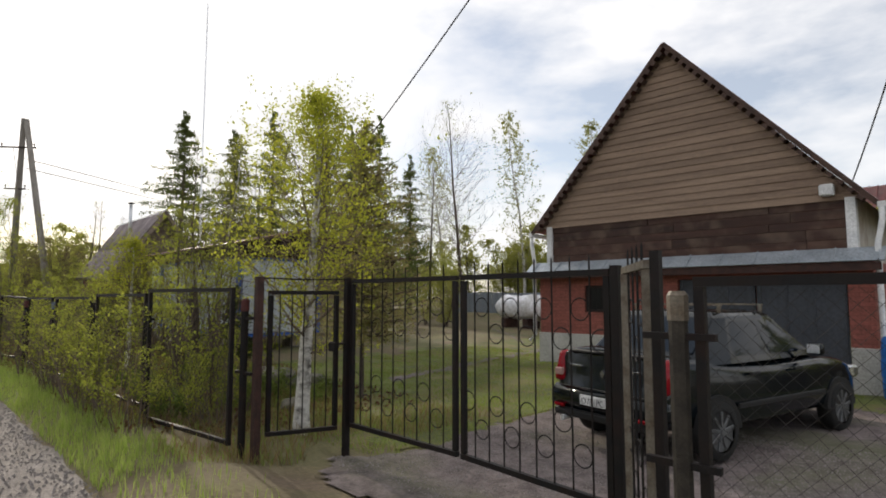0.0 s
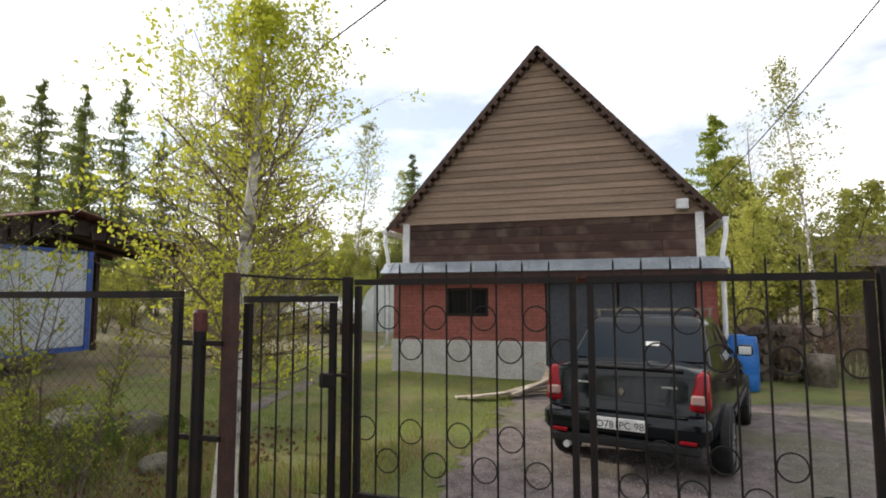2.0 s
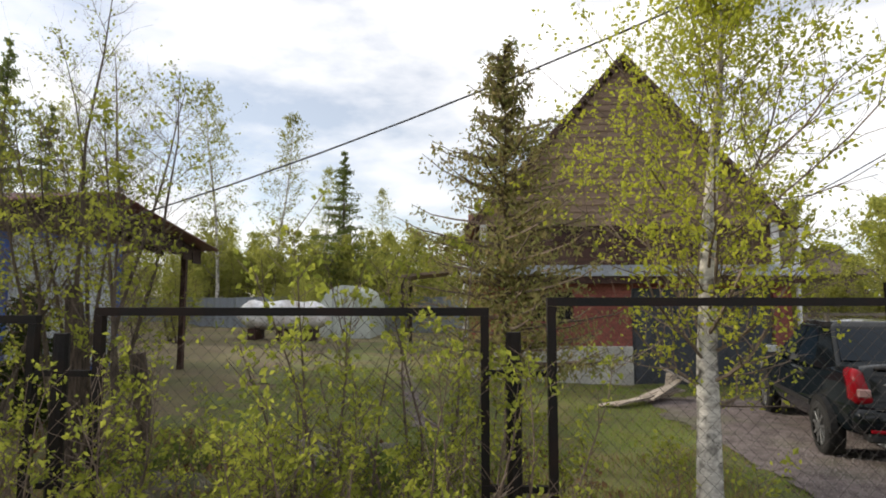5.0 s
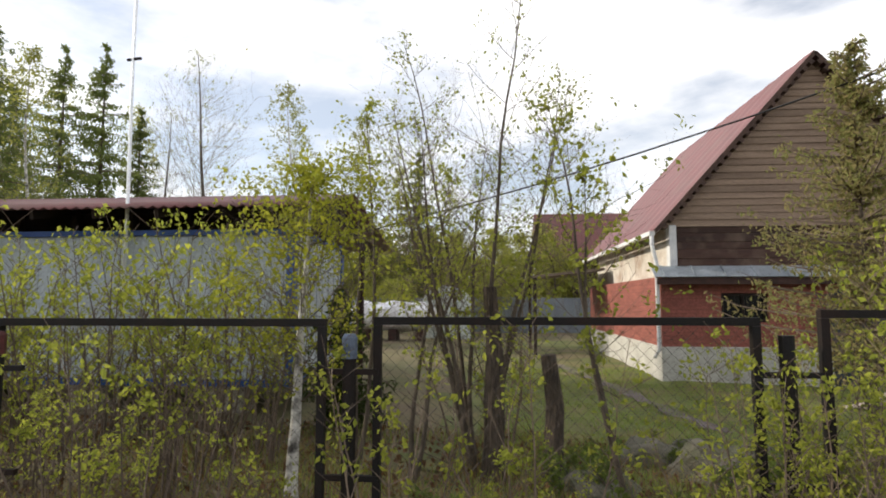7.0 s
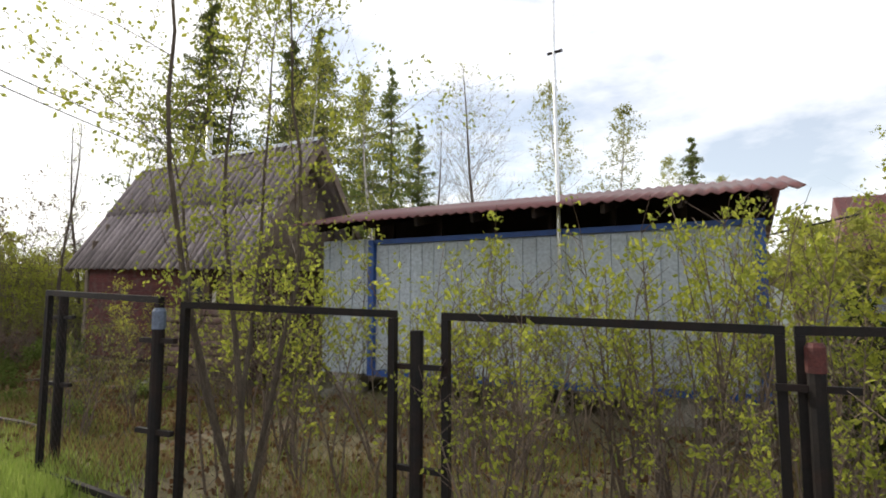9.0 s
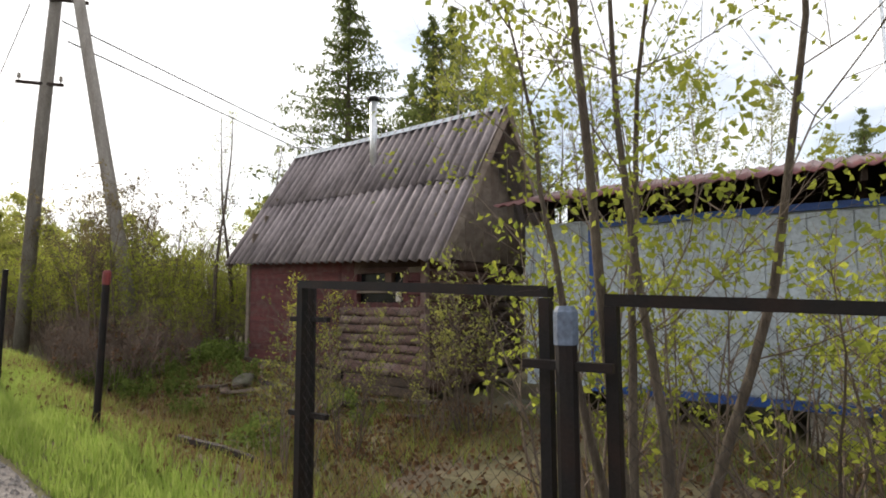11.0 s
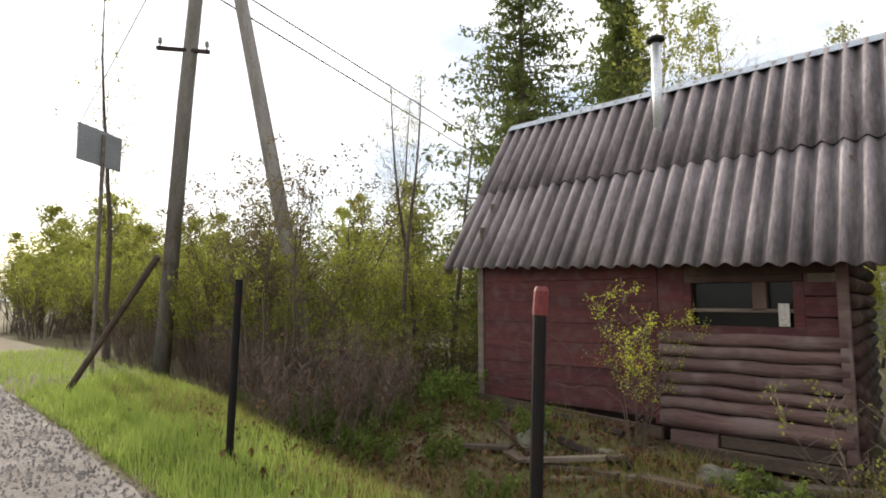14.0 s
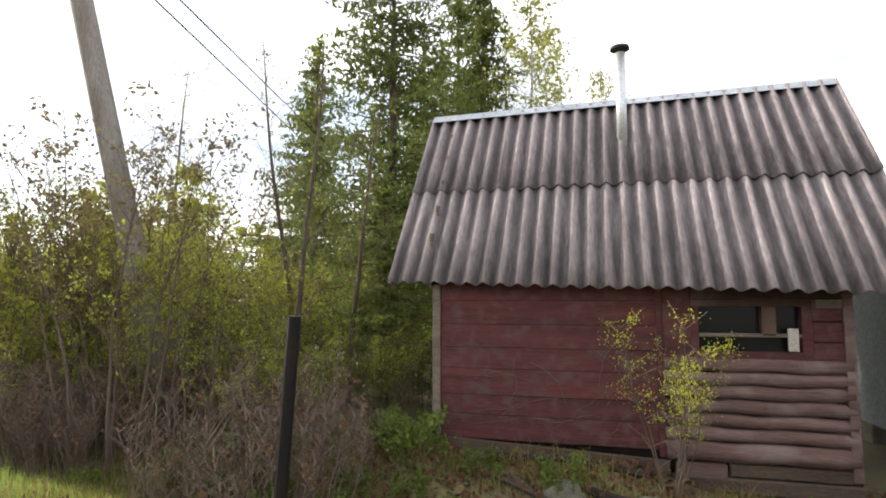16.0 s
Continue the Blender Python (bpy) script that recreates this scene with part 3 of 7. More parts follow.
    # white corner boards
    for x0 in (-6.1, -0.14):
        bm = bmesh.new()
        box(bm, x0, x0 + 0.15, HY0 - 0.01, HY0 + 0.2, 2.5, 3.38, 0.006)
        part("corner_board", bm, M_WHITE_BOARD, h)
    bm = bmesh.new()
    box(bm, -0.48, -0.26, HY0 - 0.16, HY0 - 0.003, 3.42, 3.62, 0.02)
    part("junction_box", bm, M_WHITE_BOARD, h, "small white junction box")
    # side walls above the brick
    for x0, x1 in ((-6.08, -5.96), (-0.16, -0.04)):
        bm = bmesh.new()
        box(bm, x0, x1, HY0 + 0.2, HY1, 2.3, 3.5)
        part("side_wall", bm, M_PLASTER, h, "stained pale plaster side wall")
    # roof slopes
    ya, yb = HY0 - 0.14, HY1 + 0.4
    for s in (-1, 1):
        bm = bmesh.new()
        n = 22
        cols = []
        for j in range(n + 1):
            y = ya + (yb - ya) * j / n
            cols.append([[bm.verts.new((HX + s * d, y, RIDGE_Z - SLOPE * d + lift)) for d in (0, 1.1, 2.2, HALF)] for lift in (0.0, 0.05 if j % 2 else 0.03)])
        for a, b in zip(cols, cols[1:]):
            for k in range(3):
                for lay, flip in ((0, 1), (1, 0)):
                    q = (a[lay][k], a[lay][k + 1], b[lay][k + 1], b[lay][k])
                    bm.faces.new(q[::-1] if flip else q)
            bm.faces.new((a[0][3], b[0][3], b[1][3], a[1][3]))
        for c in (cols[0], cols[-1]):
            for k in range(3):
                bm.faces.new((c[0][k], c[0][k + 1], c[1][k + 1], c[1][k]))
        part("roof", bm, M_RED_ROOF, h, "faded red metal roof slope")
        bm = bmesh.new()                                # verge board
        d = Vector((s, 0, -SLOPE)).normalized()
        bar(bm, Vector((HX, ya - 0.02, RIDGE_Z - 0.03)), Vector((HX + s * HALF, ya - 0.02, EAVE_Z - 0.03)), 0.03, 0.085)
        part("verge_board", bm, M_VERGE, h)
        for k in range(24):
            t = 0.12 + k * 0.2
            bm = bmesh.new()
            c = Vector((HX, ya - 0.03, RIDGE_Z - 0.15)) + d * t
            box(bm, -0.05, 0.05, -0.01, 0.2, -0.035, 0.035, 0, Matrix.Translation(c) @ Matrix.Rotation(s * math.atan(SLOPE), 4, "Y"))
            part("batten_end", bm, M_VERGE, h)
        bm = bmesh.new()                                # gutter and bent downpipe
        xg = HX + s * (HALF + 0.06)
        bar(bm, (xg, ya, EAVE_Z - 0.06), (xg, yb, EAVE_Z - 0.06), 0.11, 0.09)
        part("gutter", bm, M_WHITE_BOARD, h, "white gutter")
        bm = bmesh.new()
        xw = HX + s * 3.34
        tube(bm, [(xg, ya + 0.05, EAVE_Z - 0.08), (xg, ya + 0.05, EAVE_Z - 0.3), (xw, HY0 - 0.1, EAVE_Z - 0.72), (xw, HY0 - 0.1, 0.8), (xw + s * 0.12, HY0 - 0.16, 0.66)], 0.045, 8)
        part("downpipe", bm, M_WHITE_BOARD, h, "white bent downpipe", True)
    bm = bmesh.new()                                    # open porch roof behind the house corner
    v = [bm.verts.new(c) for c in ((-8.6, 17.5, 2.5), (-6.3, 17.5, 2.75), (-6.3, 20, 2.75), (-8.6, 20, 2.5))]
    r = bmesh.ops.extrude_face_region(bm, geom=[bm.faces.new(v)])
    bmesh.ops.translate(bm, vec=(0, 0, 0.08), verts=[e for e in r["geom"] if isinstance(e, bmesh.types.BMVert)])
    part("porch_roof", bm, M_OLD_WOOD, h, "flat porch roof of weathered wood")
    for y in (17.6, 19.9):
        bm = bmesh.new()
        bar(bm, (-8.45, y, ground_z(-8.45, y) - 0.05), (-8.45, y, 2.52), 0.1)
        part("post", bm, M_DARK_WOOD, h)
    return h


gable_house()


# ---- blue and white site container under a lean roof ----
def container():
    c = thing("site_container", "pale blue-grey site container with blue frame under a red corrugated canopy", "container")
    x0, x1, y0, y1, z0, z1 = -17.85, -12.5, 7.2, 9.6, 0.66, 2.76
    bm = bmesh.new()
    box(bm, x0 + 0.02, x1 - 0.02, y0 + 0.04, y1, z0 + 0.03, z1 - 0.03)
    part("body", bm, M_CONT_WHITE, c)
    xx = x0 + 0.09
    n = 26
    w = (x1 - x0 - 0.18) / n
    for k in range(n):                                   # smooth steel panels with thin seams
        bm = bmesh.new()
        box(bm, xx + k * w + 0.003, xx + (k + 1) * w - 0.003, y0 + 0.012, y0 + 0.038, z0 + 0.1, z1 - 0.09, 0.006)
        part("panel", bm, M_CONT_WHITE, c)
    for k in range(15):                                  # ribbed end wall
        bm = bmesh.new()
        ya = y0 + 0.1 + k * 0.155
        box(bm, x1 - 0.02, x1 + (0.012 if k % 2 else 0.03), ya, ya + 0.155, z0 + 0.1, z1 - 0.09)
        part("end_rib", bm, M_CONT_WHITE, c)
    for a, b, s in (((x0, y0, z0), (x0, y0, z1), 0.10), ((x1, y0, z0), (x1, y0, z1), 0.12), ((x1, y1, z0), (x1, y1, z1), 0.12)):
        bm = bmesh.new()
        bar(bm, a, b, s)
        part("corner_post", bm, M_CONT_BLUE, c, "blue corner post")
    for z, hh in ((z0 + 0.035, 0.09), (z1 - 0.03, 0.075)):
        bm = bmesh.new()
        bar(bm, (x0 + 0.06, y0 + 0.01, z), (x1 - 0.07, y0 + 0.01, z), 0.07, hh)
        part("rail", bm, M_CONT_BLUE, c, "blue horizontal rail")
        bm = bmesh.new()
        bar(bm, (x1 + 0.01, y0 + 0.07, z), (x1 + 0.01, y1 - 0.07, z), 0.07, hh)
        part("rail", bm, M_CONT_BLUE, c)
    # annex of ribbed sheet
    for k in range(8):
        bm = bmesh.new()
        xa = -18.82 + k * 0.114
        box(bm, xa, xa + 0.114, y0 + (0.04 if k % 2 else 0.015), y0 + 0.08, 0.67, 2.79)
        part("annex_rib", bm, M_CONT_WHITE, c)
    bm = bmesh.new()
    box(bm, -18.82, -17.91, y0 + 0.08, y1 - 0.5, 0.7, 2.77)
    part("annex", bm, M_CONT_WHITE, c, "ribbed light sheet annex")
    for xb in (-18.4, -17.3, -15.4, -13.4):
        for yb in (y0 + 0.1, y1 - 0.4):
            bm = bmesh.new()
            g = ground_z(xb, yb) - 0.08
            box(bm, xb - 0.25, xb + 0.25, yb - 0.05, yb + 0.3, g, z0 + (0.0 if xb > -17.9 else 0.03), 0.02)
            part("footing_block", bm, M_STONE, c, "grey concrete footing block")
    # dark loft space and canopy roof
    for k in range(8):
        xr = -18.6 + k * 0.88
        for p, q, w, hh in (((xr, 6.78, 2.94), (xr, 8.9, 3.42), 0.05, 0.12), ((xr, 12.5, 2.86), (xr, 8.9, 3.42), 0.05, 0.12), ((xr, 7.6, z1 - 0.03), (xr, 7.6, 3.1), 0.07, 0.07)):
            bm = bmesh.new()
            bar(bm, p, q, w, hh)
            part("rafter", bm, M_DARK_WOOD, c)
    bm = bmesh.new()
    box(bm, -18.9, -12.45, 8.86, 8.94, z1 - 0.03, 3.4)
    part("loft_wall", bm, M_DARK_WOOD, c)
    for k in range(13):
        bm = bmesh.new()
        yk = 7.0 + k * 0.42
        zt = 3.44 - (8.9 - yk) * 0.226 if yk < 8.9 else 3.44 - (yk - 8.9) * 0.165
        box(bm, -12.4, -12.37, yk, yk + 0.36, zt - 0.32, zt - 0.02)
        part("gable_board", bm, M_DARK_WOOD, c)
    for s, ye, zl in ((-1, 6.66, 3.01), (1, 12.65, 2.93)):
        bm = bmesh.new()
        n = 184
        cols = []
        for i in range(n + 1):
            x = -19.0 + 6.92 * i / n
            z = 0.017 * math.cos(i * math.pi / 2)
            cols.append([bm.verts.new((x, y, zz + z)) for y, zz in ((8.9, 3.56), ((8.9 + ye) / 2, (3.56 + zl) / 2), (ye, zl))])
        for a, b in zip(cols, cols[1:]):
            for k in range(2):
                q = (a[k], a[k + 1], b[k + 1], b[k])
                bm.faces.new(q if s < 0 else q[::-1])
        ob = part("roof_sheet", bm, M_RED_ROOF, c, "red corrugated roof sheet", True)
        sol = ob.modifiers.new("thickness", "SOLIDIFY")
        sol.thickness = 0.012
    for y in (12.4,):
        for x in (-18.4, -15.5, -12.75):
            bm = bmesh.new()
            bar(bm, (x, y, ground_z(x, y) - 0.1), (x, y, 2.92), 0.11)
            part("post", bm, M_RUST_STEEL, c, "red-brown canopy post")
    return c


container()
mast = thing("antenna_mast", "thin pale metal antenna mast behind the container wall", "mast")
bm = bmesh.new()
tube(bm, [(-14.84, 7.12, ground_z(-14.84, 7.12) - 0.1), (-14.84, 7.12, 3.2), (-14.86, 7.11, 5.2), (-14.84, 7.1, 10.5)], [0.03, 0.028, 0.022, 0.016], 6)
part("pole", bm, M_CHROME, mast, smooth=True)
bm = bmesh.new()
bar(bm, (-14.95, 7.11, 5.2), (-14.74, 7.11, 5.22), 0.03)
part("clamp", bm, M_BLACK_STEEL, mast)


# ---- small log cabin with an asbestos-slate roof ----
CX0, CX1, CY = -24.24, -19.35, 7.74      # roof ends and ridge line


def cabin():
    c = thing("log_cabin", "small red log cabin with corrugated grey slate roof", "cabin")
    wx0, wx1, wy0, wy1 = -23.82, -19.88, 6.36, 9.1

    def roof_point(u, v):
        """u along the ridge from 0 to 1, v down the front slope from 0 to 1."""
        # uneven corner heights, set to fit the camera's view
        ridge = Vector((CX0 + 0.05, CY, 4.68)).lerp(Vector((CX1, CY + 0.04, 4.76)), u)
        eave = Vector((CX0 - 0.05, 6.24, 2.43)).lerp(Vector((CX1 - 0.0, 5.98, 2.28)), u)
        return ridge.lerp(eave, v)

    pitch, waves = 8, 28
    for row, (v0, v1, lift) in enumerate(((0.0, 0.51, 0.018), (0.49, 1.0, 0.0))):
        for s in range(4):
            bm = bmesh.new()
            cols = []
            k0, k1 = s * waves // 4 * pitch, (s + 1) * waves // 4 * pitch + (2 if s < 3 else 0)
            for k in range(k0, k1 + 1):
                u = k / (waves * pitch)
                w = 0.034 * math.cos(k * math.tau / pitch)
                wob = 0.006 * math.sin(s * 3 + row)
                cols.append([bm.verts.new(roof_point(u, v) + Vector((0, -0.82, 0.57)) * (w + lift + wob + 0.003 * s % 2)) for v in (v0, (v0 + v1) / 2, v1)])
            # wave position, read by the crest and trough shading painted in the colour
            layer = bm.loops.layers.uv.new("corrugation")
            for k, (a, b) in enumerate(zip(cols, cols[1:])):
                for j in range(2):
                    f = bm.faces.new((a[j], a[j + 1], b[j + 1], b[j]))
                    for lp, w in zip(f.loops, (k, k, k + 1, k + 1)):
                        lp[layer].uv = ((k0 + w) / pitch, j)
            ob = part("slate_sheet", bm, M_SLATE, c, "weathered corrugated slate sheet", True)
            sol = ob.modifiers.new("thickness", "SOLIDIFY")
            sol.thickness = 0.008
    bm = bmesh.new()                                   # back slope
    cols = []
    for k in range(waves * 4 + 1):
        u = k / (waves * 4)
        w = 0.022 * math.cos(k * math.tau / 4)
        a = roof_point(u, 0)
        cols.append([bm.verts.new((a.x, a.y + t * 1.65, a.z - t * 2.3 + w)) for t in (0, 1)])
    for a, b in zip(cols, cols[1:]):
        bm.faces.new((b[0], b[1], a[1], a[0]))
    part("back_roof", bm, M_SLATE, c, smooth=True)
    bm = bmesh.new()                                   # ridge cap
    for k in range(5):
        p, q = roof_point(k / 5, 0), roof_point((k + 1) / 5, 0)
        for s in (-1, 1):
            f = [bm.verts.new(v) for v in (p + Vector((0, 0, 0.06)), q + Vector((0, 0, 0.06)), q + Vector((0, s * 0.11, -0.05)), p + Vector((0, s * 0.11, -0.05)))]
            bm.faces.new(f if s < 0 else f[::-1])
    part("ridge_cap", bm, M_ZINC, c, "galvanised ridge cap")
    for k, u in ((0, 0.004), (1, 0.996)):              # verge boards
        for s in (-1, 1):
            bm = bmesh.new()
            p = roof_point(u, 0)
            e = roof_point(u, 1) if s < 0 else Vector((p.x, p.y + 1.65, p.z - 2.3))
            bar(bm, p + Vector((0, 0, -0.09)), e + Vector((0, 0.02, -0.05)), 0.03, 0.13)
            part("verge_board", bm, M_OLD_WOOD, c)
    # red plank wall, left of the front
    z = 0.8
    k = 0
    while z < 2.44:
        hgt = (0.25, 0.2, 0.27, 0.22, 0.24)[k % 5]
        bm = bmesh.new()
        box(bm, wx0 + 0.09, -21.55, wy0 + random.uniform(0, 0.006), wy0 + 0.05, z + 0.002, min(z + hgt - 0.002, 2.46), 0.003)
        part("plank", bm, M_RED_BOARD, c)
        z += hgt
        k += 1
    # log wall, right of the front
    z = 1.69
    for k in range(7):
        d = (0.135, 0.125, 0.13, 0.135, 0.125, 0.13, 0.19)[k]
        z -= d / 2
        bm = bmesh.new()
        pts, rad = [], []
        for i in range(9):
            pts.append((-21.5 + 1.6 * i / 8, wy0 + 0.03, z + 0.008 * math.sin(i * 1.7 + k)))
            rad.append(d / 2 * (1.0 + 0.06 * math.sin(i * 2.3 + k * 1.9)))
        tube(bm, pts, rad, 10)
        part("log", bm, M_LOG, c, smooth=True)
        z -= d / 2
    for x0, x1, z0, z1, mt in ((-21.42, -20.97, 0.56, 0.71, M_LOG), (-20.95, -19.9, 0.6, 0.715, M_ROTTEN), (-21.45, -19.88, 0.46, 0.59, M_ROTTEN)):
        bm = bmesh.new()
        y0 = wy0 - 0.012 - (0.03 if z0 < 0.5 else 0)
        box(bm, x0, x1, y0, wy0 + 0.07, z0, z1, 0.01)
        part("base_board", bm, mt, c)
    bm = bmesh.new()
    bar(bm, (-23.8, wy0 - 0.03, 0.76), (-21.48, wy0 - 0.04, 0.66), 0.07, 0.11)
    part("sill_beam", bm, M_ROTTEN, c, "dark rotten sill beam")
    bm = bmesh.new()
    box(bm, -21.56, -21.5, wy0 - 0.012, wy0 + 0.045, 0.74, 2.38, 0.006)
    part("cover_strip", bm, M_RED_BOARD, c)
    # window zone above the logs
    bm = bmesh.new()
    box(bm, -21.5, -21.24, wy0 + 0.0, wy0 + 0.05, 1.67, 2.4, 0.005)
    part("plank", bm, M_RED_BOARD, c)
    for z0, z1 in ((1.68, 1.84), (1.85, 2.03), (2.04, 2.24)):
        bm = bmesh.new()
        box(bm, -20.2, -19.92, wy0 + 0.0, wy0 + 0.05, z0, z1, 0.005)
        part("plank", bm, M_RED_BOARD, c)
    bm = bmesh.new()
    box(bm, -20.17, -19.95, wy0 - 0.01, wy0 - 0.002, 2.16, 2.24, 0.002)
    part("number_plate", bm, M_OLD_WOOD, c, "small blank pale board")
    bm = bmesh.new()
    box(bm, -21.235, -19.96, wy0 + 0.004, wy0 + 0.05, 2.245, 2.4, 0.005)
    box(bm, -21.235, -20.205, wy0 + 0.004, wy0 + 0.05, 2.172, 2.243, 0.005)
    part("plank", bm, M_DARK_LOG, c)
    w = part("window", (lambda b: (box(b, -21.24, -20.2, wy0 + 0.10, wy0 + 0.11, 1.7, 2.17), b)[1])(bmesh.new()), M_WINDOW, c, "low dark window with worn frame")
    for x0, x1, z0, z1, mt in ((-21.24, -20.2, 1.67, 1.75, M_RED_BOARD), (-21.24, -21.17, 1.75, 2.17, M_RED_BOARD), (-20.29, -20.2, 1.75, 2.17, M_RED_BOARD),
                               (-20.62, -20.5, 1.9, 2.17, M_DARK_LOG), (-21.17, -20.29, 1.885, 1.92, M_OLD_WOOD)):
        bm = bmesh.new()
        box(bm, x0, x1, wy0 + 0.0, wy0 + 0.10, z0, z1, 0.005)
        part("window_frame", bm, mt, w)
    bm = bmesh.new()
    box(bm, -20.41, -20.32, wy0 - 0.006, wy0 + 0.01, 1.76, 1.97, 0.003)
    part("white_patch", bm, M_PLASTER, w, "torn white cardboard patch")
    for x in (wx0, wx1 - 0.08):                        # corner boards
        bm = bmesh.new()
        box(bm, x, x + 0.085, wy0 - 0.025, wy0 + 0.08, 0.62 if x > -21 else 0.8, 2.4, 0.006)
        part("corner_board", bm, M_OLD_WOOD if x < -21 else M_LOG, c)
    # gable-end walls of logs, with boarded gables
    for x in (wx1, wx0):
        z = 0.55
        for k in range(12):
            bm = bmesh.new()
            tube(bm, [(x - 0.02 if x > -21 else x + 0.06, wy0 + 0.1, z + 0.07), (x - 0.02 if x > -21 else x + 0.06, wy1, z + 0.07)], 0.078, 8)
            part("log", bm, M_DARK_LOG, c, smooth=True)
            z += 0.152
        for k in range(11):
            y = wy0 + 0.12 + k * 0.25
            top = 4.6 - abs(y + 0.12 - CY) * 1.42
            bm = bmesh.new()
            xx = x + (0.06 if x > -21 else -0.06)
            box(bm, xx - 0.015, xx + 0.015, y, y + 0.243, 2.36, max(2.45, top), 0.004)
            part("gable_plank", bm, M_OLD_WOOD, c)
    bm = bmesh.new()
    box(bm, wx0 + 0.1, wx1 - 0.12, wy0 + 0.14, wy1, 0.5, 2.42)
    part("inner_wall", bm, M_DARK_WOOD, c)
    # stovepipe through the slope
    bm = bmesh.new()
    tube(bm, [(-21.76, 7.33, 3.95), (-21.76, 7.33, 5.2)], 0.06, 14)
    pipe = part("stovepipe", bm, M_CHROME, c, "shiny steel stovepipe", True)
    bm = bmesh.new()
    tube(bm, [(-21.76, 7.33, 5.24), (-21.76, 7.33, 5.27), (-21.76, 7.33, 5.31)], [0.115, 0.11, 0.02], 14)
    for a in range(3):
        bar(bm, (-21.76 + 0.05 * math.cos(a * 2.1), 7.33 + 0.05 * math.sin(a * 2.1), 5.18), (-21.76 + 0.07 * math.cos(a * 2.1), 7.33 + 0.07 * math.sin(a * 2.1), 5.25), 0.012)
    part("rain_cap", bm, M_BLACK_STEEL, pipe, "dark conical rain cap")
    for k in range(18):                                # loose foundation stones
        x = wx0 + 0.1 + k * 0.222 + random.uniform(-0.08, 0.08)
        bm = bmesh.new()
        bmesh.ops.create_icosphere(bm, subdivisions=2, radius=random.uniform(0.08, 0.17))
        for v in bm.verts:
            v.co *= 1 + 0.8 * noise.noise(v.co * 6 + Vector((k * 3.1, 0, 0)))
            v.co.z *= 0.75
            v.co.x *= 1.25
        bmesh.ops.translate(bm, vec=(x, wy0 + 0.02 + random.uniform(-0.05, 0.06), (0.72 if x < -21.5 else 0.46) - 0.17 + random.uniform(-0.04, 0.02)), verts=bm.verts)
        part("foundation_stone", bm, M_MOSSY, c)
    for xa, xb, ya, yb, za, zb, mt in ((-23.4, -21.9, 6.14, 6.2, 0.66, 0.6, M_ROTTEN), (-22.7, -21.5, 6.02, 6.1, 0.6, 0.52, M_OLD_WOOD), (-21.9, -20.9, 6.12, 6.0, 0.5, 0.44, M_ROTTEN),
                                       (-21.2, -19.9, 6.05, 6.12, 0.44, 0.42, M_OLD_WOOD), (-22.2, -21.3, 5.9, 5.98, 0.52, 0.46, M_ROTTEN)):
        bm = bmesh.new()                               # rotten boards slipped from the footing
        bar(bm, (xa, ya, za), (xb, yb, zb), 0.13, 0.05)
        for v in bm.verts:
            v.co += Vector((0.06, 0.03, 0.02)) * noise.noise(v.co * 5)
        part("footing_plank", bm, mt, c, "slipped weathered footing board")
    return c


cabin()
rng = random.Random(31)
creeper = thing("dry_creeper", "thin dry creeper stems straggling over the red cabin wall", "creeper")
for k in range(16):
    bm = bmesh.new()
    x, z = rng.uniform(-23.6, -21.7), rng.uniform(0.9, 1.5)
    pts, a = [], rng.choice((0.2, 2.9, 1.3, 0.5, 2.6))
    for i in range(8):
        pts.append((x, 6.352, z))
        a += rng.uniform(-0.5, 0.5)
        x, z = min(-21.6, max(-23.7, x + 0.1 * math.cos(a))), z + 0.07 * math.sin(a)
    tube(bm, pts, 0.0028, 4, False)
    part("stem", bm, M_TWIG, creeper)


# ---- fences ----
def chain_panel(fence, a, b, top, bottom):
    """A framed mesh panel from a to b in plan."""
    a, b = Vector((*a, 0)), Vector((*b, 0))
    ln, d = (b - a).length, (b - a).normalized()
    za, zb = top if isinstance(top, tuple) else (top, top)
    at = lambda s, z: a + d * s + Vector((0, 0, z))
    bm = bmesh.new()
    for p0, p1 in ((at(0, za), at(ln, zb)), (at(0.021, bottom), at(0.021, za - 0.022)), (at(ln - 0.021, bottom), at(ln - 0.021, zb - 0.022)), (at(0.045, bottom + 0.03), at(ln - 0.045, bottom + 0.03))):
        bar(bm, p0, p1, 0.042)
    frame_ob = part("panel_frame", bm, M_BLACK_STEEL, fence, "black angle-steel panel frame")
    bm = bmesh.new()
    step, r = 0.072, 0.001
    hgt = min(za, zb) - bottom - 0.06
    side = d.cross(Vector((0, 0, 1)))
    for sgn in (1, -1):
        s = -hgt if sgn > 0 else 0.0
        while s < (ln if sgn > 0 else ln + hgt):
            if sgn > 0:
                lo, hi = max(0, -s / hgt), min(1, (ln - s) / hgt)
            else:
                lo, hi = max(0, (s - ln) / hgt), min(1, s / hgt)
            if hi - lo > 0.02:
                tube(bm, [at(s + sgn * hgt * f, bottom + 0.03 + hgt * f) + side * 0.003 * sgn + side * 0.012 * math.sin(s * 3 + f * 5) for f in (lo, (lo + hi) / 2, hi)], r, 3, False)
            s += step
    ob = part("chain_link", bm, M_WIRE, frame_ob, "galvanised diamond mesh")
    ob["kind"] = "stuff"


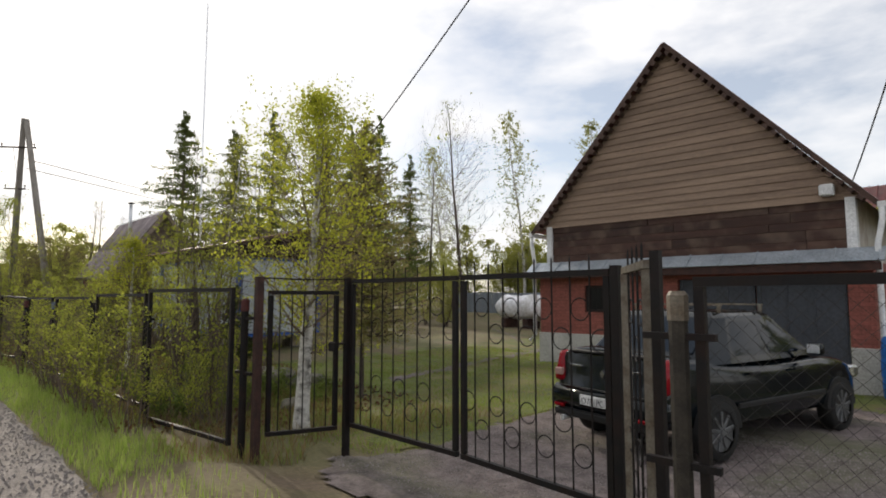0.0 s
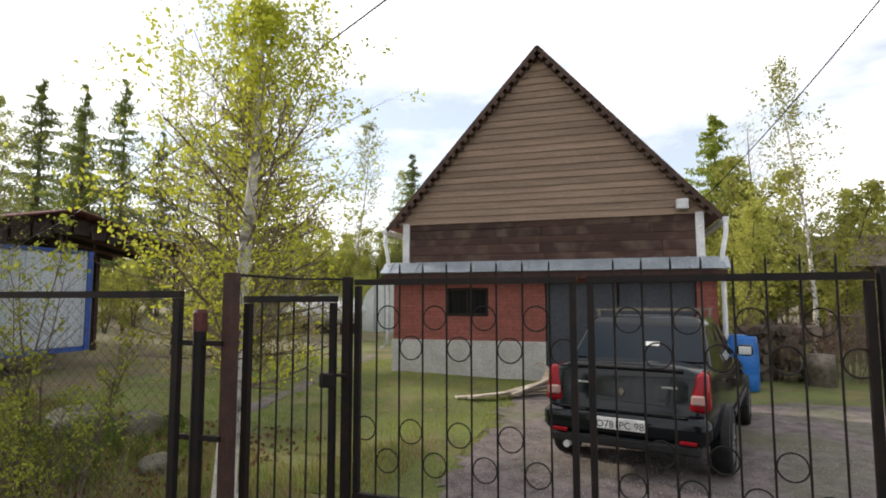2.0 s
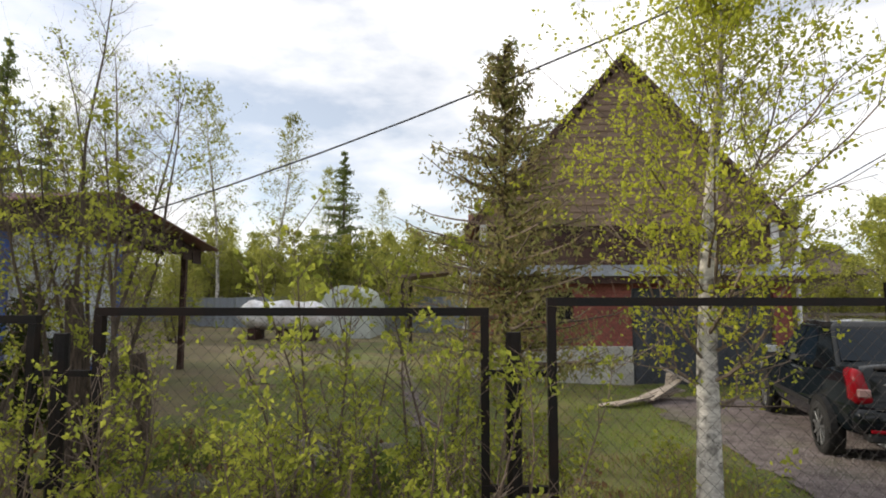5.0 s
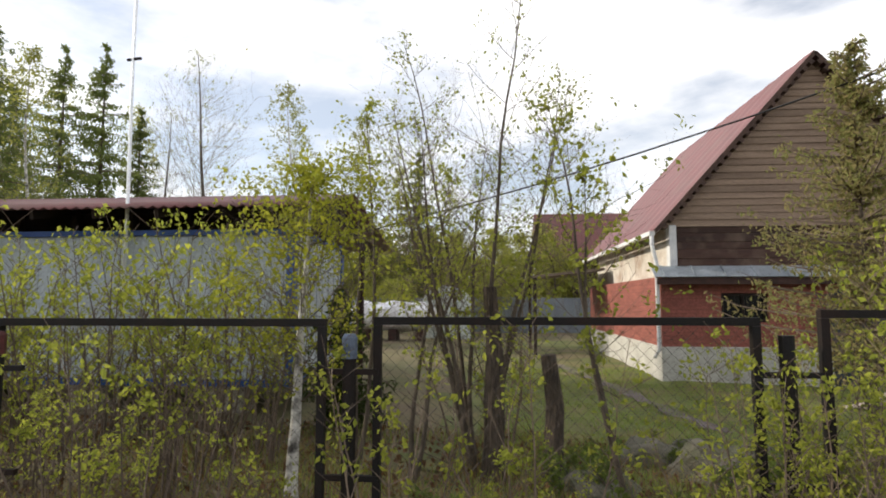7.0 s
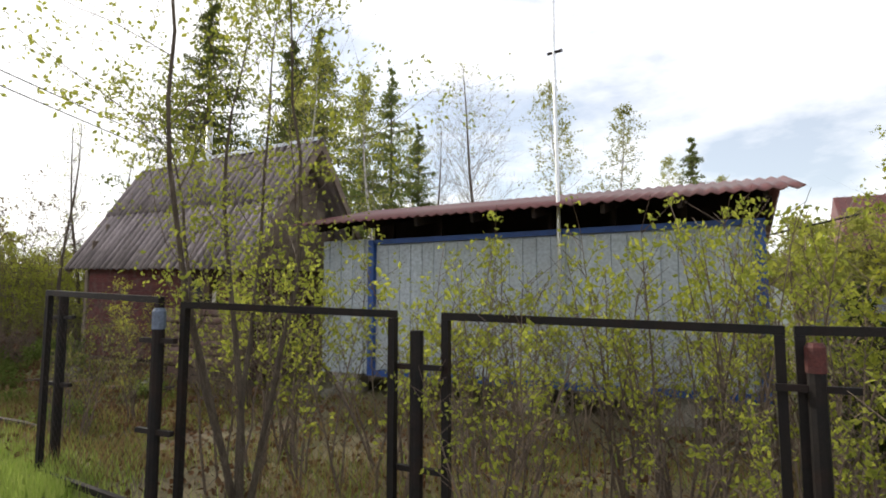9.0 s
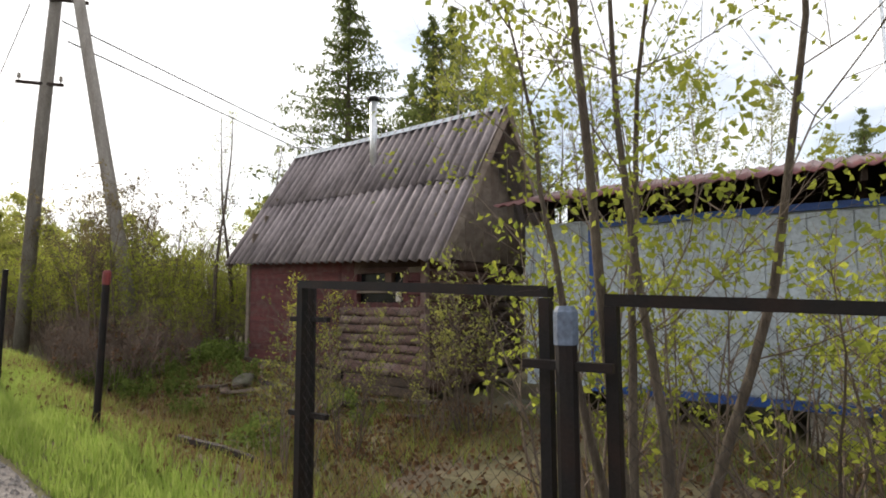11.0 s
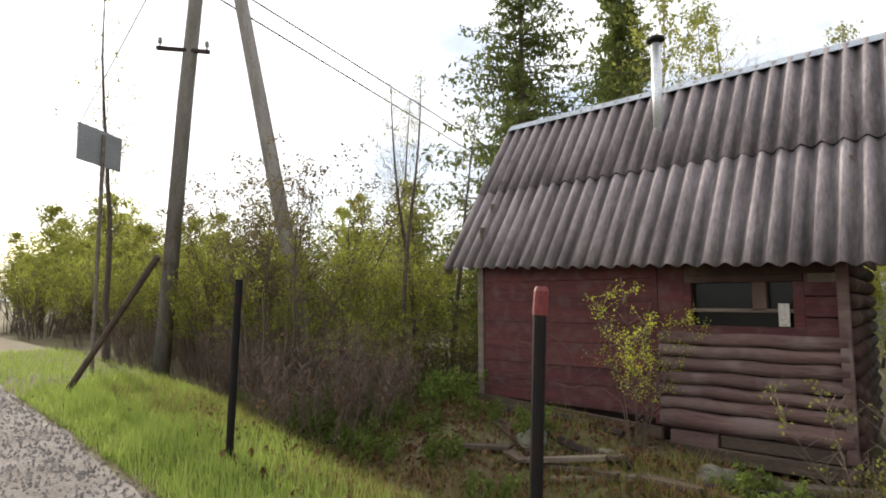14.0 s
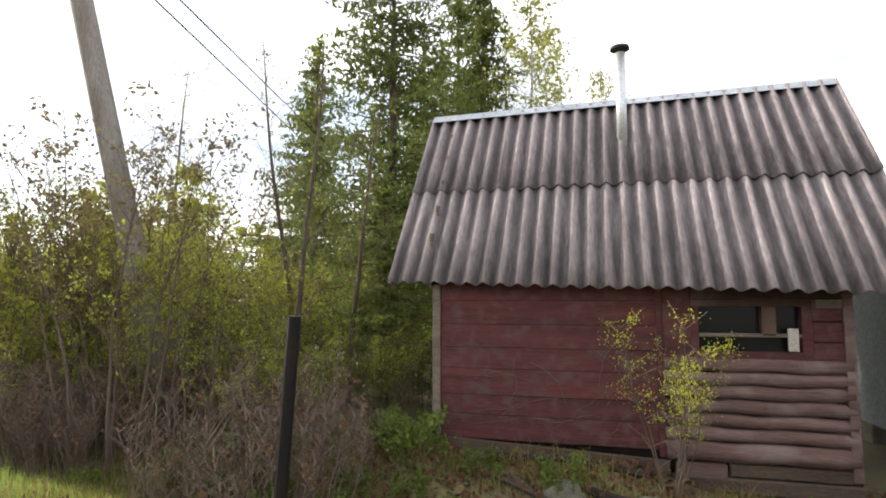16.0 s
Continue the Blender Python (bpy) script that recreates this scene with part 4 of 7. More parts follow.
def pipe_post(parent, x, y, top, cap=None, r=0.038, label="", lean=(0, 0), material=None, brackets=True):
    g = ground_z(x, y) - 0.15
    bm = bmesh.new()
    cut = top - (0.13 if cap else 0)
    tube(bm, [(x + lean[0], y + lean[1], g), (x + lean[0] * 0.15, y, cut)], r, 10)
    post = part("post", bm, material or M_BLACK_STEEL, parent, label)
    if cap:
        bm = bmesh.new()
        tube(bm, [(x + lean[0] * 0.15, y, cut), (x, y, top - 0.02), (x, y, top)], [r * 1.12, r * 1.12, r * 0.8], 10)
        part("cap", bm, cap, post, "painted post top")
    if brackets:
        for z in (top - 0.2, top - 0.75):
            if z > g + 0.2:
                bm = bmesh.new()
                bar(bm, (x - 0.16, y, z), (x + 0.16, y, z), 0.03)
                part("bracket", bm, M_BLACK_STEEL, post)
    return post


road_fence = thing("roadside_fence", "black steel chain-link fence along the gravel road", "fence")
FENCE = (((-4.0, 3.0), (-5.88, 2.83), 1.77), ((-6.16, 2.89), (-8.16, 2.85), 1.72), ((-8.46, 2.84), (-10.46, 2.81), 1.68),
         ((-10.72, 2.80), (-12.62, 2.78), 1.67), ((-12.66, 2.77), (-14.3, 2.56), (1.67, 1.72)), ((-14.56, 2.5), (-15.94, 2.2), (1.73, 1.78)),
         ((-16.14, 2.2), (-17.70, 2.37), (1.81, 1.87)))
for a, b, top in FENCE:
    mid = ((a[0] + b[0]) / 2, (a[1] + b[1]) / 2)
    chain_panel(road_fence, a, b, top, ground_z(*mid) + 0.06)
for x, y, top, cap in ((-3.95, 3.1, 1.68, M_MAROON_CAP), (-6.04, 2.88, 1.62, None), (-8.33, 2.84, 1.61, None), (-10.59, 2.80, 1.61, M_BLUE_CAP), (-12.55, 2.72, 1.62, M_MAROON_CAP),
                       (-14.44, 2.52, 1.64, None), (-16.05, 2.12, 1.76, M_BLUE_CAP), (-17.86, 2.58, 1.87, None)):
    pipe_post(road_fence, x, y, top, cap)
for x, y, top, cap, r, lean, label in ((-20.74, 2.7, 2.06, M_RED_CAP, 0.031, (-0.07, 0), "single dark steel post with red painted top in the verge"),
                                       (-23.43, 2.74, 2.16, None, 0.03, (-0.12, 0.02), "single dark leaning steel post in the verge")):
    pipe_post(thing("steel_post", label, "post", "verge posts"), x, y, top, cap, r, "", lean, None, False)
side_fence = thing("side_fence", "chain-link fence panels beside the entrance gate", "fence")
for a, b in (((0.60, 2.9), (2.5, 2.86)), ((2.7, 2.86), (4.6, 2.82))):
    chain_panel(side_fence, a, b, 1.76, 0.2)
pipe_post(side_fence, 0.53, 2.88, 1.72, M_RAW_STEEL, 0.042, "weathered dark steel post with bare metal top", (0, 0), M_OLIVE_STEEL)


# ---- entrance gates ----
def barred_leaf(a, b, top, bottom, label, rings, spikes=True, name="gate_leaf", material=None, pitch=0.17):
    material = material or M_BLACK_STEEL
    g = thing(name, label, "gate", "entrance gates")
    a, b = Vector((*a, 0)), Vector((*b, 0))
    d, ln = (b - a).normalized(), (b - a).length
    at = lambda s, z: a + d * s + Vector((0, 0, z))
    for p0, p1 in ((at(0, top), at(ln, top)), (at(0, bottom), at(ln, bottom)), (at(0.025, bottom + 0.026), at(0.025, top - 0.026)), (at(ln - 0.025, bottom + 0.026), at(ln - 0.025, top - 0.026))):
        bm = bmesh.new()
        bar(bm, p0, p1, 0.042)
        part("frame_bar", bm, material, g)
    n = max(3, round(ln / pitch))
    step = ln / n
    for k in range(1, n):
        bm = bmesh.new()
        tube(bm, [at(k * step, bottom), at(k * step, top + (0.1 if spikes else 0)), at(k * step, top + (0.13 if spikes else 0.001))], [0.007, 0.007, 0.001], 5)
        part("picket", bm, M_BLACK_STEEL, g)
    for s, z, r in rings(n, step):
        bm = bmesh.new()
        ring(bm, at(s, z), r, d)
        part("ring", bm, M_BLACK_STEEL, g)
    return g


def leaf_rings(n, step):
    """Rings held between neighbouring bars: a zigzag of two rows above and two below."""
    r, out = step / 2 - 0.006, []
    for k in range(n):
        s = (k + 0.5) * step
        out.append((s, 1.61 if k % 2 else 1.40, r))
        out.append((s, 0.62 if k % 2 else 0.83, r))
    return out[1:-1]


barred_leaf((-3.38, 4.02), (-1.805, 3.975), 1.86, 0.36, "black wrought-steel gate leaf with rings and spikes", leaf_rings)
barred_leaf((-1.745, 3.965), (-0.265, 3.79), 1.86, 0.36, "black wrought-steel gate leaf with rings and spikes", leaf_rings)
barred_leaf((-3.74, 3.24), (-3.48, 3.92), 1.74, 0.33, "narrow black wicket gate of plain bars", lambda n, s: [], False, "wicket_gate", None, 0.115)
barred_leaf((-0.14, 3.74), (0.30, 3.1), 1.86, 0.3, "narrow barred side gate in weathered grey frame", leaf_rings, True, "side_gate", M_RAW_STEEL)
for x, y, top, mt, w in ((-3.43, 4.0, 1.9, M_BLACK_STEEL, 0.06), (-0.22, 3.78, 1.9, M_BLACK_STEEL, 0.06), (-3.78, 3.16, 1.9, M_RUST_STEEL, 0.07), (0.36, 3.06, 1.92, M_BLACK_STEEL, 0.046)):
    p = thing("gate_post", "square steel gate post", "post", "gate posts")
    bm = bmesh.new()
    bar(bm, (x, y, ground_z(x, y) - 0.15), (x, y, top), w)
    part("column", bm, mt, p)
bm = bmesh.new()
tube(bm, [(-3.78, 3.16, 1.89), (-3.6, 3.6, 1.875), (-3.43, 4.0, 1.885)], 0.008, 5)
tagged(mesh_object("tie_bar", bm, M_BLACK_STEEL), "thin steel tie rod over the wicket", "rod")
lock = thing("padlock", "dark latch with padlock on the wicket", "lock")
bm = bmesh.new()
box(bm, -3.58, -3.46, 3.86, 3.9, 1.12, 1.22, 0.01)
box(bm, -3.5, -3.40, 3.93, 3.96, 1.19, 1.21, 0.004)
part("latch", bm, M_BLACK_STEEL, lock)


# ---- power line ----
def utility_pole():
    p = thing("utility_pole", "grey timber A-frame utility pole with strut and insulators", "pole")
    bm = bmesh.new()
    tube(bm, [(-30.2, 5.1, ground_z(-30.2, 5.1) - 0.2), (-29.45, 5.0, 5.6), (-28.8, 4.95, 9.6)], [0.145, 0.13, 0.105], 10)
    part("mast", bm, M_POLE, p, smooth=True)
    bm = bmesh.new()
    tube(bm, [(-26.7, 6.0, ground_z(-26.7, 6.0) - 0.2), (-27.5, 5.6, 4.2), (-28.55, 5.0, 9.5)], [0.145, 0.13, 0.105], 10)
    part("strut", bm, M_POLE, p, smooth=True)
    for c, z, w in (((-29.3, 4.86), 6.5, 0.9), ((-28.95, 4.82), 8.3, 1.5)):
        arm_d = Vector((0.62, 0.78, 0)).normalized()
        a, b = Vector((*c, z)) - arm_d * w / 2, Vector((*c, z)) + arm_d * w / 2
        bm = bmesh.new()
        bar(bm, a, b, 0.06)
        arm = part("crossarm", bm, M_DARK_WOOD, p, "dark crossarm")
        for t in (0.06, 0.94):
            q = a.lerp(b, t)
            bm = bmesh.new()
            tube(bm, [q, q + Vector((0, 0, 0.08)), q + Vector((0, 0, 0.1)), q + Vector((0, 0, 0.19))], [0.012, 0.012, 0.04, 0.03], 8)
            part("insulator", bm, M_STONE, arm)
    return p


utility_pole()


def cable(a, b, sag, label, r=0.011):
    a, b = Vector(a), Vector(b)
    bm = bmesh.new()
    pts = [a.lerp(b, i / 16) + Vector((0, 0, -4 * sag * (i / 16) * (1 - i / 16))) for i in range(17)]
    tube(bm, pts, r, 4, False)
    return tagged(mesh_object("overhead_cable", bm, M_CABLE), label, "cable", "overhead cables")


cable((-12.5, 7.8, 2.6), (5.2, 3.05, 8.66), 0.75, "black service cable from container to roadside pole")
cable((0.0, 11.7, 3.6), (3.4, 0.2, 8.6), 0.5, "black service cable running to the house eave")
cable((-28.62, 5.1, 7.35), (-31.1, 31, 4.55), 0.0, "thin overhead cable between timber poles", 0.017)
cable((-28.72, 5.0, 7.8), (-30.0, 31, 4.42), 0.0, "thin overhead cable between timber poles", 0.017)
cable((-30.0, 4.8, 8.5), (-70, 12, 8.9), 0.5, "thin overhead cable between timber poles")
sp = thing("service_pole", "grey timber pole carrying service cables beside the road", "pole")
bm = bmesh.new()
tube(bm, [(5.2, 2.9, -0.2), (5.2, 3.05, 9.0)], [0.16, 0.12], 10)
part("mast", bm, M_POLE, sp, smooth=True)

sign = thing("road_sign", "grey back of a road sign on a thin post", "sign")
bm = bmesh.new()
d = Vector((-28.98, 3.8, 0)) - Vector((-28.5, 3.06, 0))
u = d.normalized()
mid = Vector((-28.74, 3.43, 4.29))
rot = Matrix.Translation(mid) @ Matrix.Rotation(math.atan2(u.y, u.x), 4, "Z")
box(bm, -0.45, 0.45, -0.012, 0.012, -0.27, 0.27, 0.004, rot)
part("board", bm, M_SIGN, sign)
bm = bmesh.new()
tube(bm, [(-28.78, 3.5, ground_z(-28.8, 3.5) - 0.2), (-28.74, 3.47, 4.5)], 0.03, 8)
part("post", bm, M_RAW_STEEL, sign)
lean = thing("leaning_timber", "dark leaning timber stake in the bushes", "stake")
bm = bmesh.new()
tube(bm, [(-27.3, 2.7, 0.8), (-26.0, 3.2, 2.5)], 0.038, 7)
part("stake", bm, M_ROTTEN, lean)


# ---- plants ----
def wood_mesh(name, segs, sides, materials, chain=False):
    """Tapered bars for a list of (start, end, start radius, end radius); chained ones share their rings."""
    verts, faces, last = [], [], None
    for a, b, ra, rb in segs:
        d = b - a
        if d.length < 1e-5:
            continue
        d.normalize()
        s = d.orthogonal().normalized()
        u = d.cross(s)
        base = len(verts)
        n = sides if ra > 0.012 or chain else 3
        if chain:
            s = (Vector((1, 0, 0)) - d * d.x).normalized()
            u = d.cross(s)
            if last is not None and (a - last).length < 1e-5:
                base -= n
                for k in range(n):
                    w = k * math.tau / n
                    verts.append(b + (s * math.cos(w) + u * math.sin(w)) * rb)
                for k in range(n):
                    faces.append((base + k, base + (k + 1) % n, base + n + (k + 1) % n, base + n + k))
                last = b.copy()
                continue
            last = b.copy()
        for p, r in ((a, ra), (b, rb)):
            for k in range(n):
                w = k * math.tau / n
                verts.append(p + (s * math.cos(w) + u * math.sin(w)) * r)
        for k in range(n):
            faces.append((base + k, base + (k + 1) % n, base + n + (k + 1) % n, base + n + k))
    me = bpy.data.meshes.new(name)
    me.from_pydata(verts, [], faces)
    for m in materials:
        me.materials.append(m)
    return me


def leaf_arrays(rng, points, size, aspect=0.6, droop=0.3):
    """Folded diamond leaves at points; size is their length."""
    pts = np.array([tuple(p) for p in points], float).reshape(-1, 3)
    n = len(pts)
    d = rng.normal(size=(n, 3))
    d[:, 2] -= droop
    d /= np.linalg.norm(d, axis=1)[:, None] + 1e-9
    s = np.cross(d, rng.normal(size=(n, 3)))
    s /= np.linalg.norm(s, axis=1)[:, None] + 1e-9
    ln = size * rng.uniform(0.6, 1.25, (n, 1))
    w = ln * aspect * 0.5
    up = np.cross(d, s) * ln * 0.12
    v = np.stack([pts, pts + d * ln * 0.5 + s * w + up, pts + d * ln, pts + d * ln * 0.5 - s * w + up], 1)
    return v.reshape(-1, 3)


def sprays(rng, tips, count, each, jitter):
    """Leaf points in small bunches of about `each` on picked twig points."""
    pick = rng.integers(0, len(tips), max(1, count // each))
    return [tips[i] + Vector(rng.normal(0, jitter * 0.55, 3)) for i in pick for _ in range(each)]


def crown_mesh(name, segs, leaves, twig, leaf, sides=4):
    """Twigs in the first slot, leaves in the second."""
    me0 = wood_mesh(name, segs, sides, ())
    nv = len(me0.vertices)
    co = np.zeros(nv * 3)
    me0.vertices.foreach_get("co", co)
    vs = np.concatenate([co.reshape(-1, 3), leaves]) if len(leaves) else co.reshape(-1, 3)
    faces = [tuple(p.vertices) for p in me0.polygons]
    nf = len(faces)
    faces += [(nv + 4 * i, nv + 4 * i + 1, nv + 4 * i + 2, nv + 4 * i + 3) for i in range(len(leaves) // 4)]
    me = bpy.data.meshes.new(name)
    me.from_pydata(vs.tolist(), [], faces)
    me.materials.append(twig)
    me.materials.append(leaf)
    me.polygons.foreach_set("material_index", [0] * nf + [1] * (len(faces) - nf))
    bpy.data.meshes.remove(me0)
    return me


def grow(rng, segs, tips, p, d, length, r, level, depth, spread, up, kids, wander=0.12):
    """A branch that wanders, tapers and forks; tips gathers points along the thin wood."""
    n = max(2, int(4 - level) + 1)
    for i in range(n):
        d = (d + Vector(rng.normal(0, wander, 3)) + Vector((0, 0, up))).normalized()
        q = p + d * (length / n)
        r1 = r * (1 - 0.8 * (i + 1) / n) if level == depth else r * (1 - 0.55 * (i + 1) / n)
        r0 = r * (1 - (0.8 if level == depth else 0.55) * i / n)
        segs.append((p.copy(), q.copy(), r0, r1, level))
        if level >= depth - 1:
            for k in range(2):
                tips.append(p.lerp(q, rng.uniform(0.2, 1)))
        if level < depth and i >= (0 if level else 1):
            for k in range(kids[min(level, len(kids) - 1)]):
                a = rng.uniform(0, math.tau)
                s = d.orthogonal().normalized()
                u = d.cross(s)
                side = s * math.cos(a) + u * math.sin(a)
                nd = (d * (1 - spread) + side * spread + Vector((0, 0, up))).normalized()
                grow(rng, segs, tips, p.lerp(q, rng.uniform(0.3, 1)), nd, length * rng.uniform(0.4, 0.62), r1 * 0.6, level + 1, depth, spread, up, kids, wander)
        p = q


def broadleaf(name, seed, height, trunk_r, clear, radius, leaf_size, leaf_count, bark, twig, leaf, stems=1, limbs=24, wander=0.06, lean=(0, 0), shape=1.0, jitter=0.07):
    """Meshes of a tree: trunks with limbs, and a crown of twigs and leaves with gaps."""
    rng = np.random.default_rng(seed)
    trunk, segs, tips = [], [], []
    for s in range(stems):
        a = rng.uniform(0, math.tau)
        d = Vector((lean[0] + (math.cos(a) * 0.22 if stems > 1 else 0), lean[1] + (math.sin(a) * 0.22 if stems > 1 else 0), 1)).normalized()
        h = height * (1 if s == 0 else rng.uniform(0.6, 0.95))
        p = Vector((math.cos(a), math.sin(a), 0)) * (0.12 * trunk_r * 8 if stems > 1 else 0)
        n = 12
        nodes = []
        for i in range(n):
            q = p + d * (h / n)
            r0, r1 = trunk_r * (1 - 0.93 * i / n) ** 0.9, trunk_r * (1 - 0.93 * (i + 1) / n) ** 0.9
            trunk.append((p.copy(), q.copy(), r0 * (1.25 if i == 0 else 1), r1))
            nodes.append((p.copy(), q.copy(), r1))
            p = q
            d = (d + Vector(rng.normal(0, wander, 3)) + Vector((0, 0, 0.05))).normalized()
        for k in range(limbs // stems):
            f = clear / h + (1 - clear / h) * ((k + rng.uniform(0, 0.8)) / (limbs / stems)) ** 0.85
            f = min(f, 0.985)
            i = min(n - 1, int(f * n))
            b = nodes[i][0].lerp(nodes[i][1], f * n - i)
            a = k * 2.4 + rng.uniform(-0.5, 0.5)
            rel = (f - clear / h) / (1 - clear / h)
            ln = radius * (math.sin(math.pi * min(1, 0.22 + 0.76 * rel)) ** shape) * rng.uniform(0.7, 1.15)
            up = 0.10
            grow(rng, segs, tips, b, Vector((math.cos(a), math.sin(a), rng.uniform(0.35, 0.95))).normalized(), ln, max(0.004, nodes[i][2] * 0.22), 1, 3, 0.55, up, (2, 2, 1))
    t_me = wood_mesh("trunk", trunk, 9, (bark,), True)
    for pl in t_me.polygons:
        pl.use_smooth = True
    leaves = np.zeros((0, 3))
    if leaf_count and tips:
        leaves = leaf_arrays(rng, sprays(rng, tips, leaf_count, 4, jitter), leaf_size)
    c_me = crown_mesh("crown", [s[:4] for s in segs], leaves, twig, leaf)
    return t_me, c_me


def spruce(seed, height, radius, clear, trunk_r, leaf, tiers=26, droop=0.35, dense=1.0, bark=None, clump=0.24):
    """A conifer: whorls of drooping boughs carrying fans of needle sprays."""
    rng = np.random.default_rng(seed)
    trunk = [(Vector((0, 0, height * i / 10)), Vector((0, 0, height * (i + 1) / 10)), trunk_r * (1 - 0.095 * i), trunk_r * (1 - 0.095 * (i + 1))) for i in range(10)]
    segs, pts, dirs = [], [], []
    for t in range(tiers):
        f = (t + rng.uniform(0, 0.5)) / tiers
        z = clear + (height - clear) * f
        ln = radius * 1.35 * (1 - f) ** 0.9 * rng.uniform(0.7, 1.15) + 0.12
        for k in range(max(4, int(7 * (1 - 0.4 * f)))):
            if rng.random() < 0.12:
                continue
            a = rng.uniform(0, math.tau)
            d = Vector((math.cos(a), math.sin(a), 0.25 * f))
            p = Vector((0, 0, z + rng.uniform(-0.5, 0.5) * (height - clear) / tiers * 2))
            n = 4
            L = ln * rng.uniform(0.55, 1.15)
            for i in range(n):
                q = p + (d + Vector((0, 0, -droop * (i / n) + (0.2 if i == n - 1 else 0)))).normalized() * L / n
                segs.append((p.copy(), q.copy(), 0.018 * (1 - i / n) + 0.003, 0.018 * (1 - (i + 1) / n) + 0.003))
                m = int((4 + 5 * L / n / 0.3) * dense)
                side = d.cross(Vector((0, 0, 1)))
                for j in range(m):
                    w = rng.uniform(-1, 1) * 0.30 * L * (1 - 0.6 * i / n)
                    pts.append(p.lerp(q, rng.random()) + side * w + Vector((0, 0, -abs(w) * 0.35 + rng.normal(0, 0.03))))
                p = q
    leaves = leaf_arrays(rng, pts, clump, 0.42, 0.9)
    t_me = wood_mesh("trunk", trunk, 8, (bark or M_BARK,), True)
    return t_me, crown_mesh("crown", segs, leaves, M_TWIG, leaf, 3)


def plant(name, meshes, x, y, label, category, group="", scale=1.0, turn=0.0, sink=0.08, width=1.0):
    p = thing(name, label, category, group, at=(x, y, ground_z(x, y) - sink), turn=turn)
    p.scale = (scale * width, scale * width, scale)
    for nm, me in zip(("trunk", "crown"), meshes):
        ob = new(nm, me)
        ob.parent = p
    return p


def shrub(seed, height, stems, radius, leaf_size, leaf_count, twig, leaf, stem_r=0.012, fork=4, jitter=0.05):
    """Many thin stems from one root, leaves towards the tops."""
    rng = np.random.default_rng(seed)
    stem_segs, segs, tips = [], [], []
    for s in range(stems):
        a = rng.uniform(0, math.tau)
        o = radius * math.sqrt(rng.random()) * 0.45
        p = Vector((math.cos(a) * o, math.sin(a) * o, 0))
        d = Vector((math.cos(a) * rng.uniform(0.05, 0.45), math.sin(a) * rng.uniform(0.05, 0.45), 1)).normalized()
        h = height * rng.uniform(0.55, 1.05)
        n = 7
        for i in range(n):
            q = p + d * h / n
            r0, r1 = stem_r * (1 - 0.85 * i / n), stem_r * (1 - 0.85 * (i + 1) / n)
            stem_segs.append((p.copy(), q.copy(), r0, r1))
            if i >= 1:
                for k in range(fork if i > 2 else fork // 4):
                    b = p.lerp(q, rng.random())
                    aa = rng.uniform(0, math.tau)
                    e = b + Vector((math.cos(aa), math.sin(aa), rng.uniform(0.5, 1.3))).normalized() * h * rng.uniform(0.06, 0.2)
                    segs.append((b, e, max(0.003, r1 * 0.6), 0.002))
                    if i >= 3:
                        for m in range(i - 1):
                            tips.append(b.lerp(e, rng.uniform(0.3, 1)))
            if i >= 3:
                tips.append(q.copy())
            p = q
            d = (d + Vector(rng.normal(0, 0.09, 3)) + Vector((0, 0, 0.06))).normalized()
    leaves = leaf_arrays(rng, sprays(rng, tips, leaf_count, 6, jitter), leaf_size) if leaf_count else np.zeros((0, 3))
    return wood_mesh("stems", stem_segs, 5, (twig,), True), crown_mesh("crown", segs, leaves, twig, leaf)


def bush(name, meshes, x, y, label, category="shrub", group="roadside shrubs", scale=1.0, turn=None, tall=1.0):
    p = thing(name, label, category, group, at=(x, y, ground_z(x, y) - 0.04), turn=random.uniform(0, 6.3) if turn is None else turn)
    p.scale = (scale, scale, scale * tall)
    for nm, me in zip(("stem_clump", "crown"), meshes):
        ob = new(nm, me)
        ob.parent = p
        ob["kind"] = "stuff"
    return p


# yard birch beside the wicket: thick pale trunk, light crown
plant("birch_tree", broadleaf("gate_birch", 11, 4.2, 0.1, 1.0, 1.3, 0.042, 14000, M_BIRCH_BARK, M_TWIG, L_BIRCH, limbs=60, lean=(0.0, 0.0), wander=0.03, jitter=0.06),
      -4.6, 4.2, "young birch with thick white trunk and pale new leaves", "tree")
# slender birch by the container corner
plant("birch_tree", broadleaf("slim_birch", 12, 2.7, 0.055, 0.75, 0.95, 0.045, 4600, M_BIRCH_BARK, M_TWIG, L_BIRCH, limbs=46, wander=0.03, jitter=0.07),
      -11.42, 4.3, "slender birch sapling with white trunk and dense yellow-green leaves", "tree")
# pollarded willow: broken trunk and tall thin shoots
plant("willow_tree", broadleaf("pollard", 13, 4.75, 0.03, 0.9, 1.05, 0.036, 2200, M_BARK, M_TWIG, L_WILLOW, stems=5, limbs=95, wander=0.05),
      -9.95, 5.2, "old willow with thin bare shoots and few leaf buds", "tree")
for x, y, h, r in ((-9.84, 4.95, 1.74, 0.088), (-9.3, 5.1, 1.15, 0.085)):
    st = thing("tree_stump", "tall broken willow stump with rough grey bark", "stump", "willow stumps")
    bm = bmesh.new()
    g = ground_z(x, y)
    tube(bm, [(x, y, g - 0.1), (x + 0.02, y, g + 0.15), (x + 0.05, y + 0.02, g + h * 0.6), (x, y, g + h)], [r * 1.5, r * 1.1, r, r * 0.8], 14)
    for v in bm.verts:
        v.co += Vector((1, 1, 0.3)) * 0.035 * noise.noise(v.co * 9)
    part("trunk", bm, M_STUMP, st)
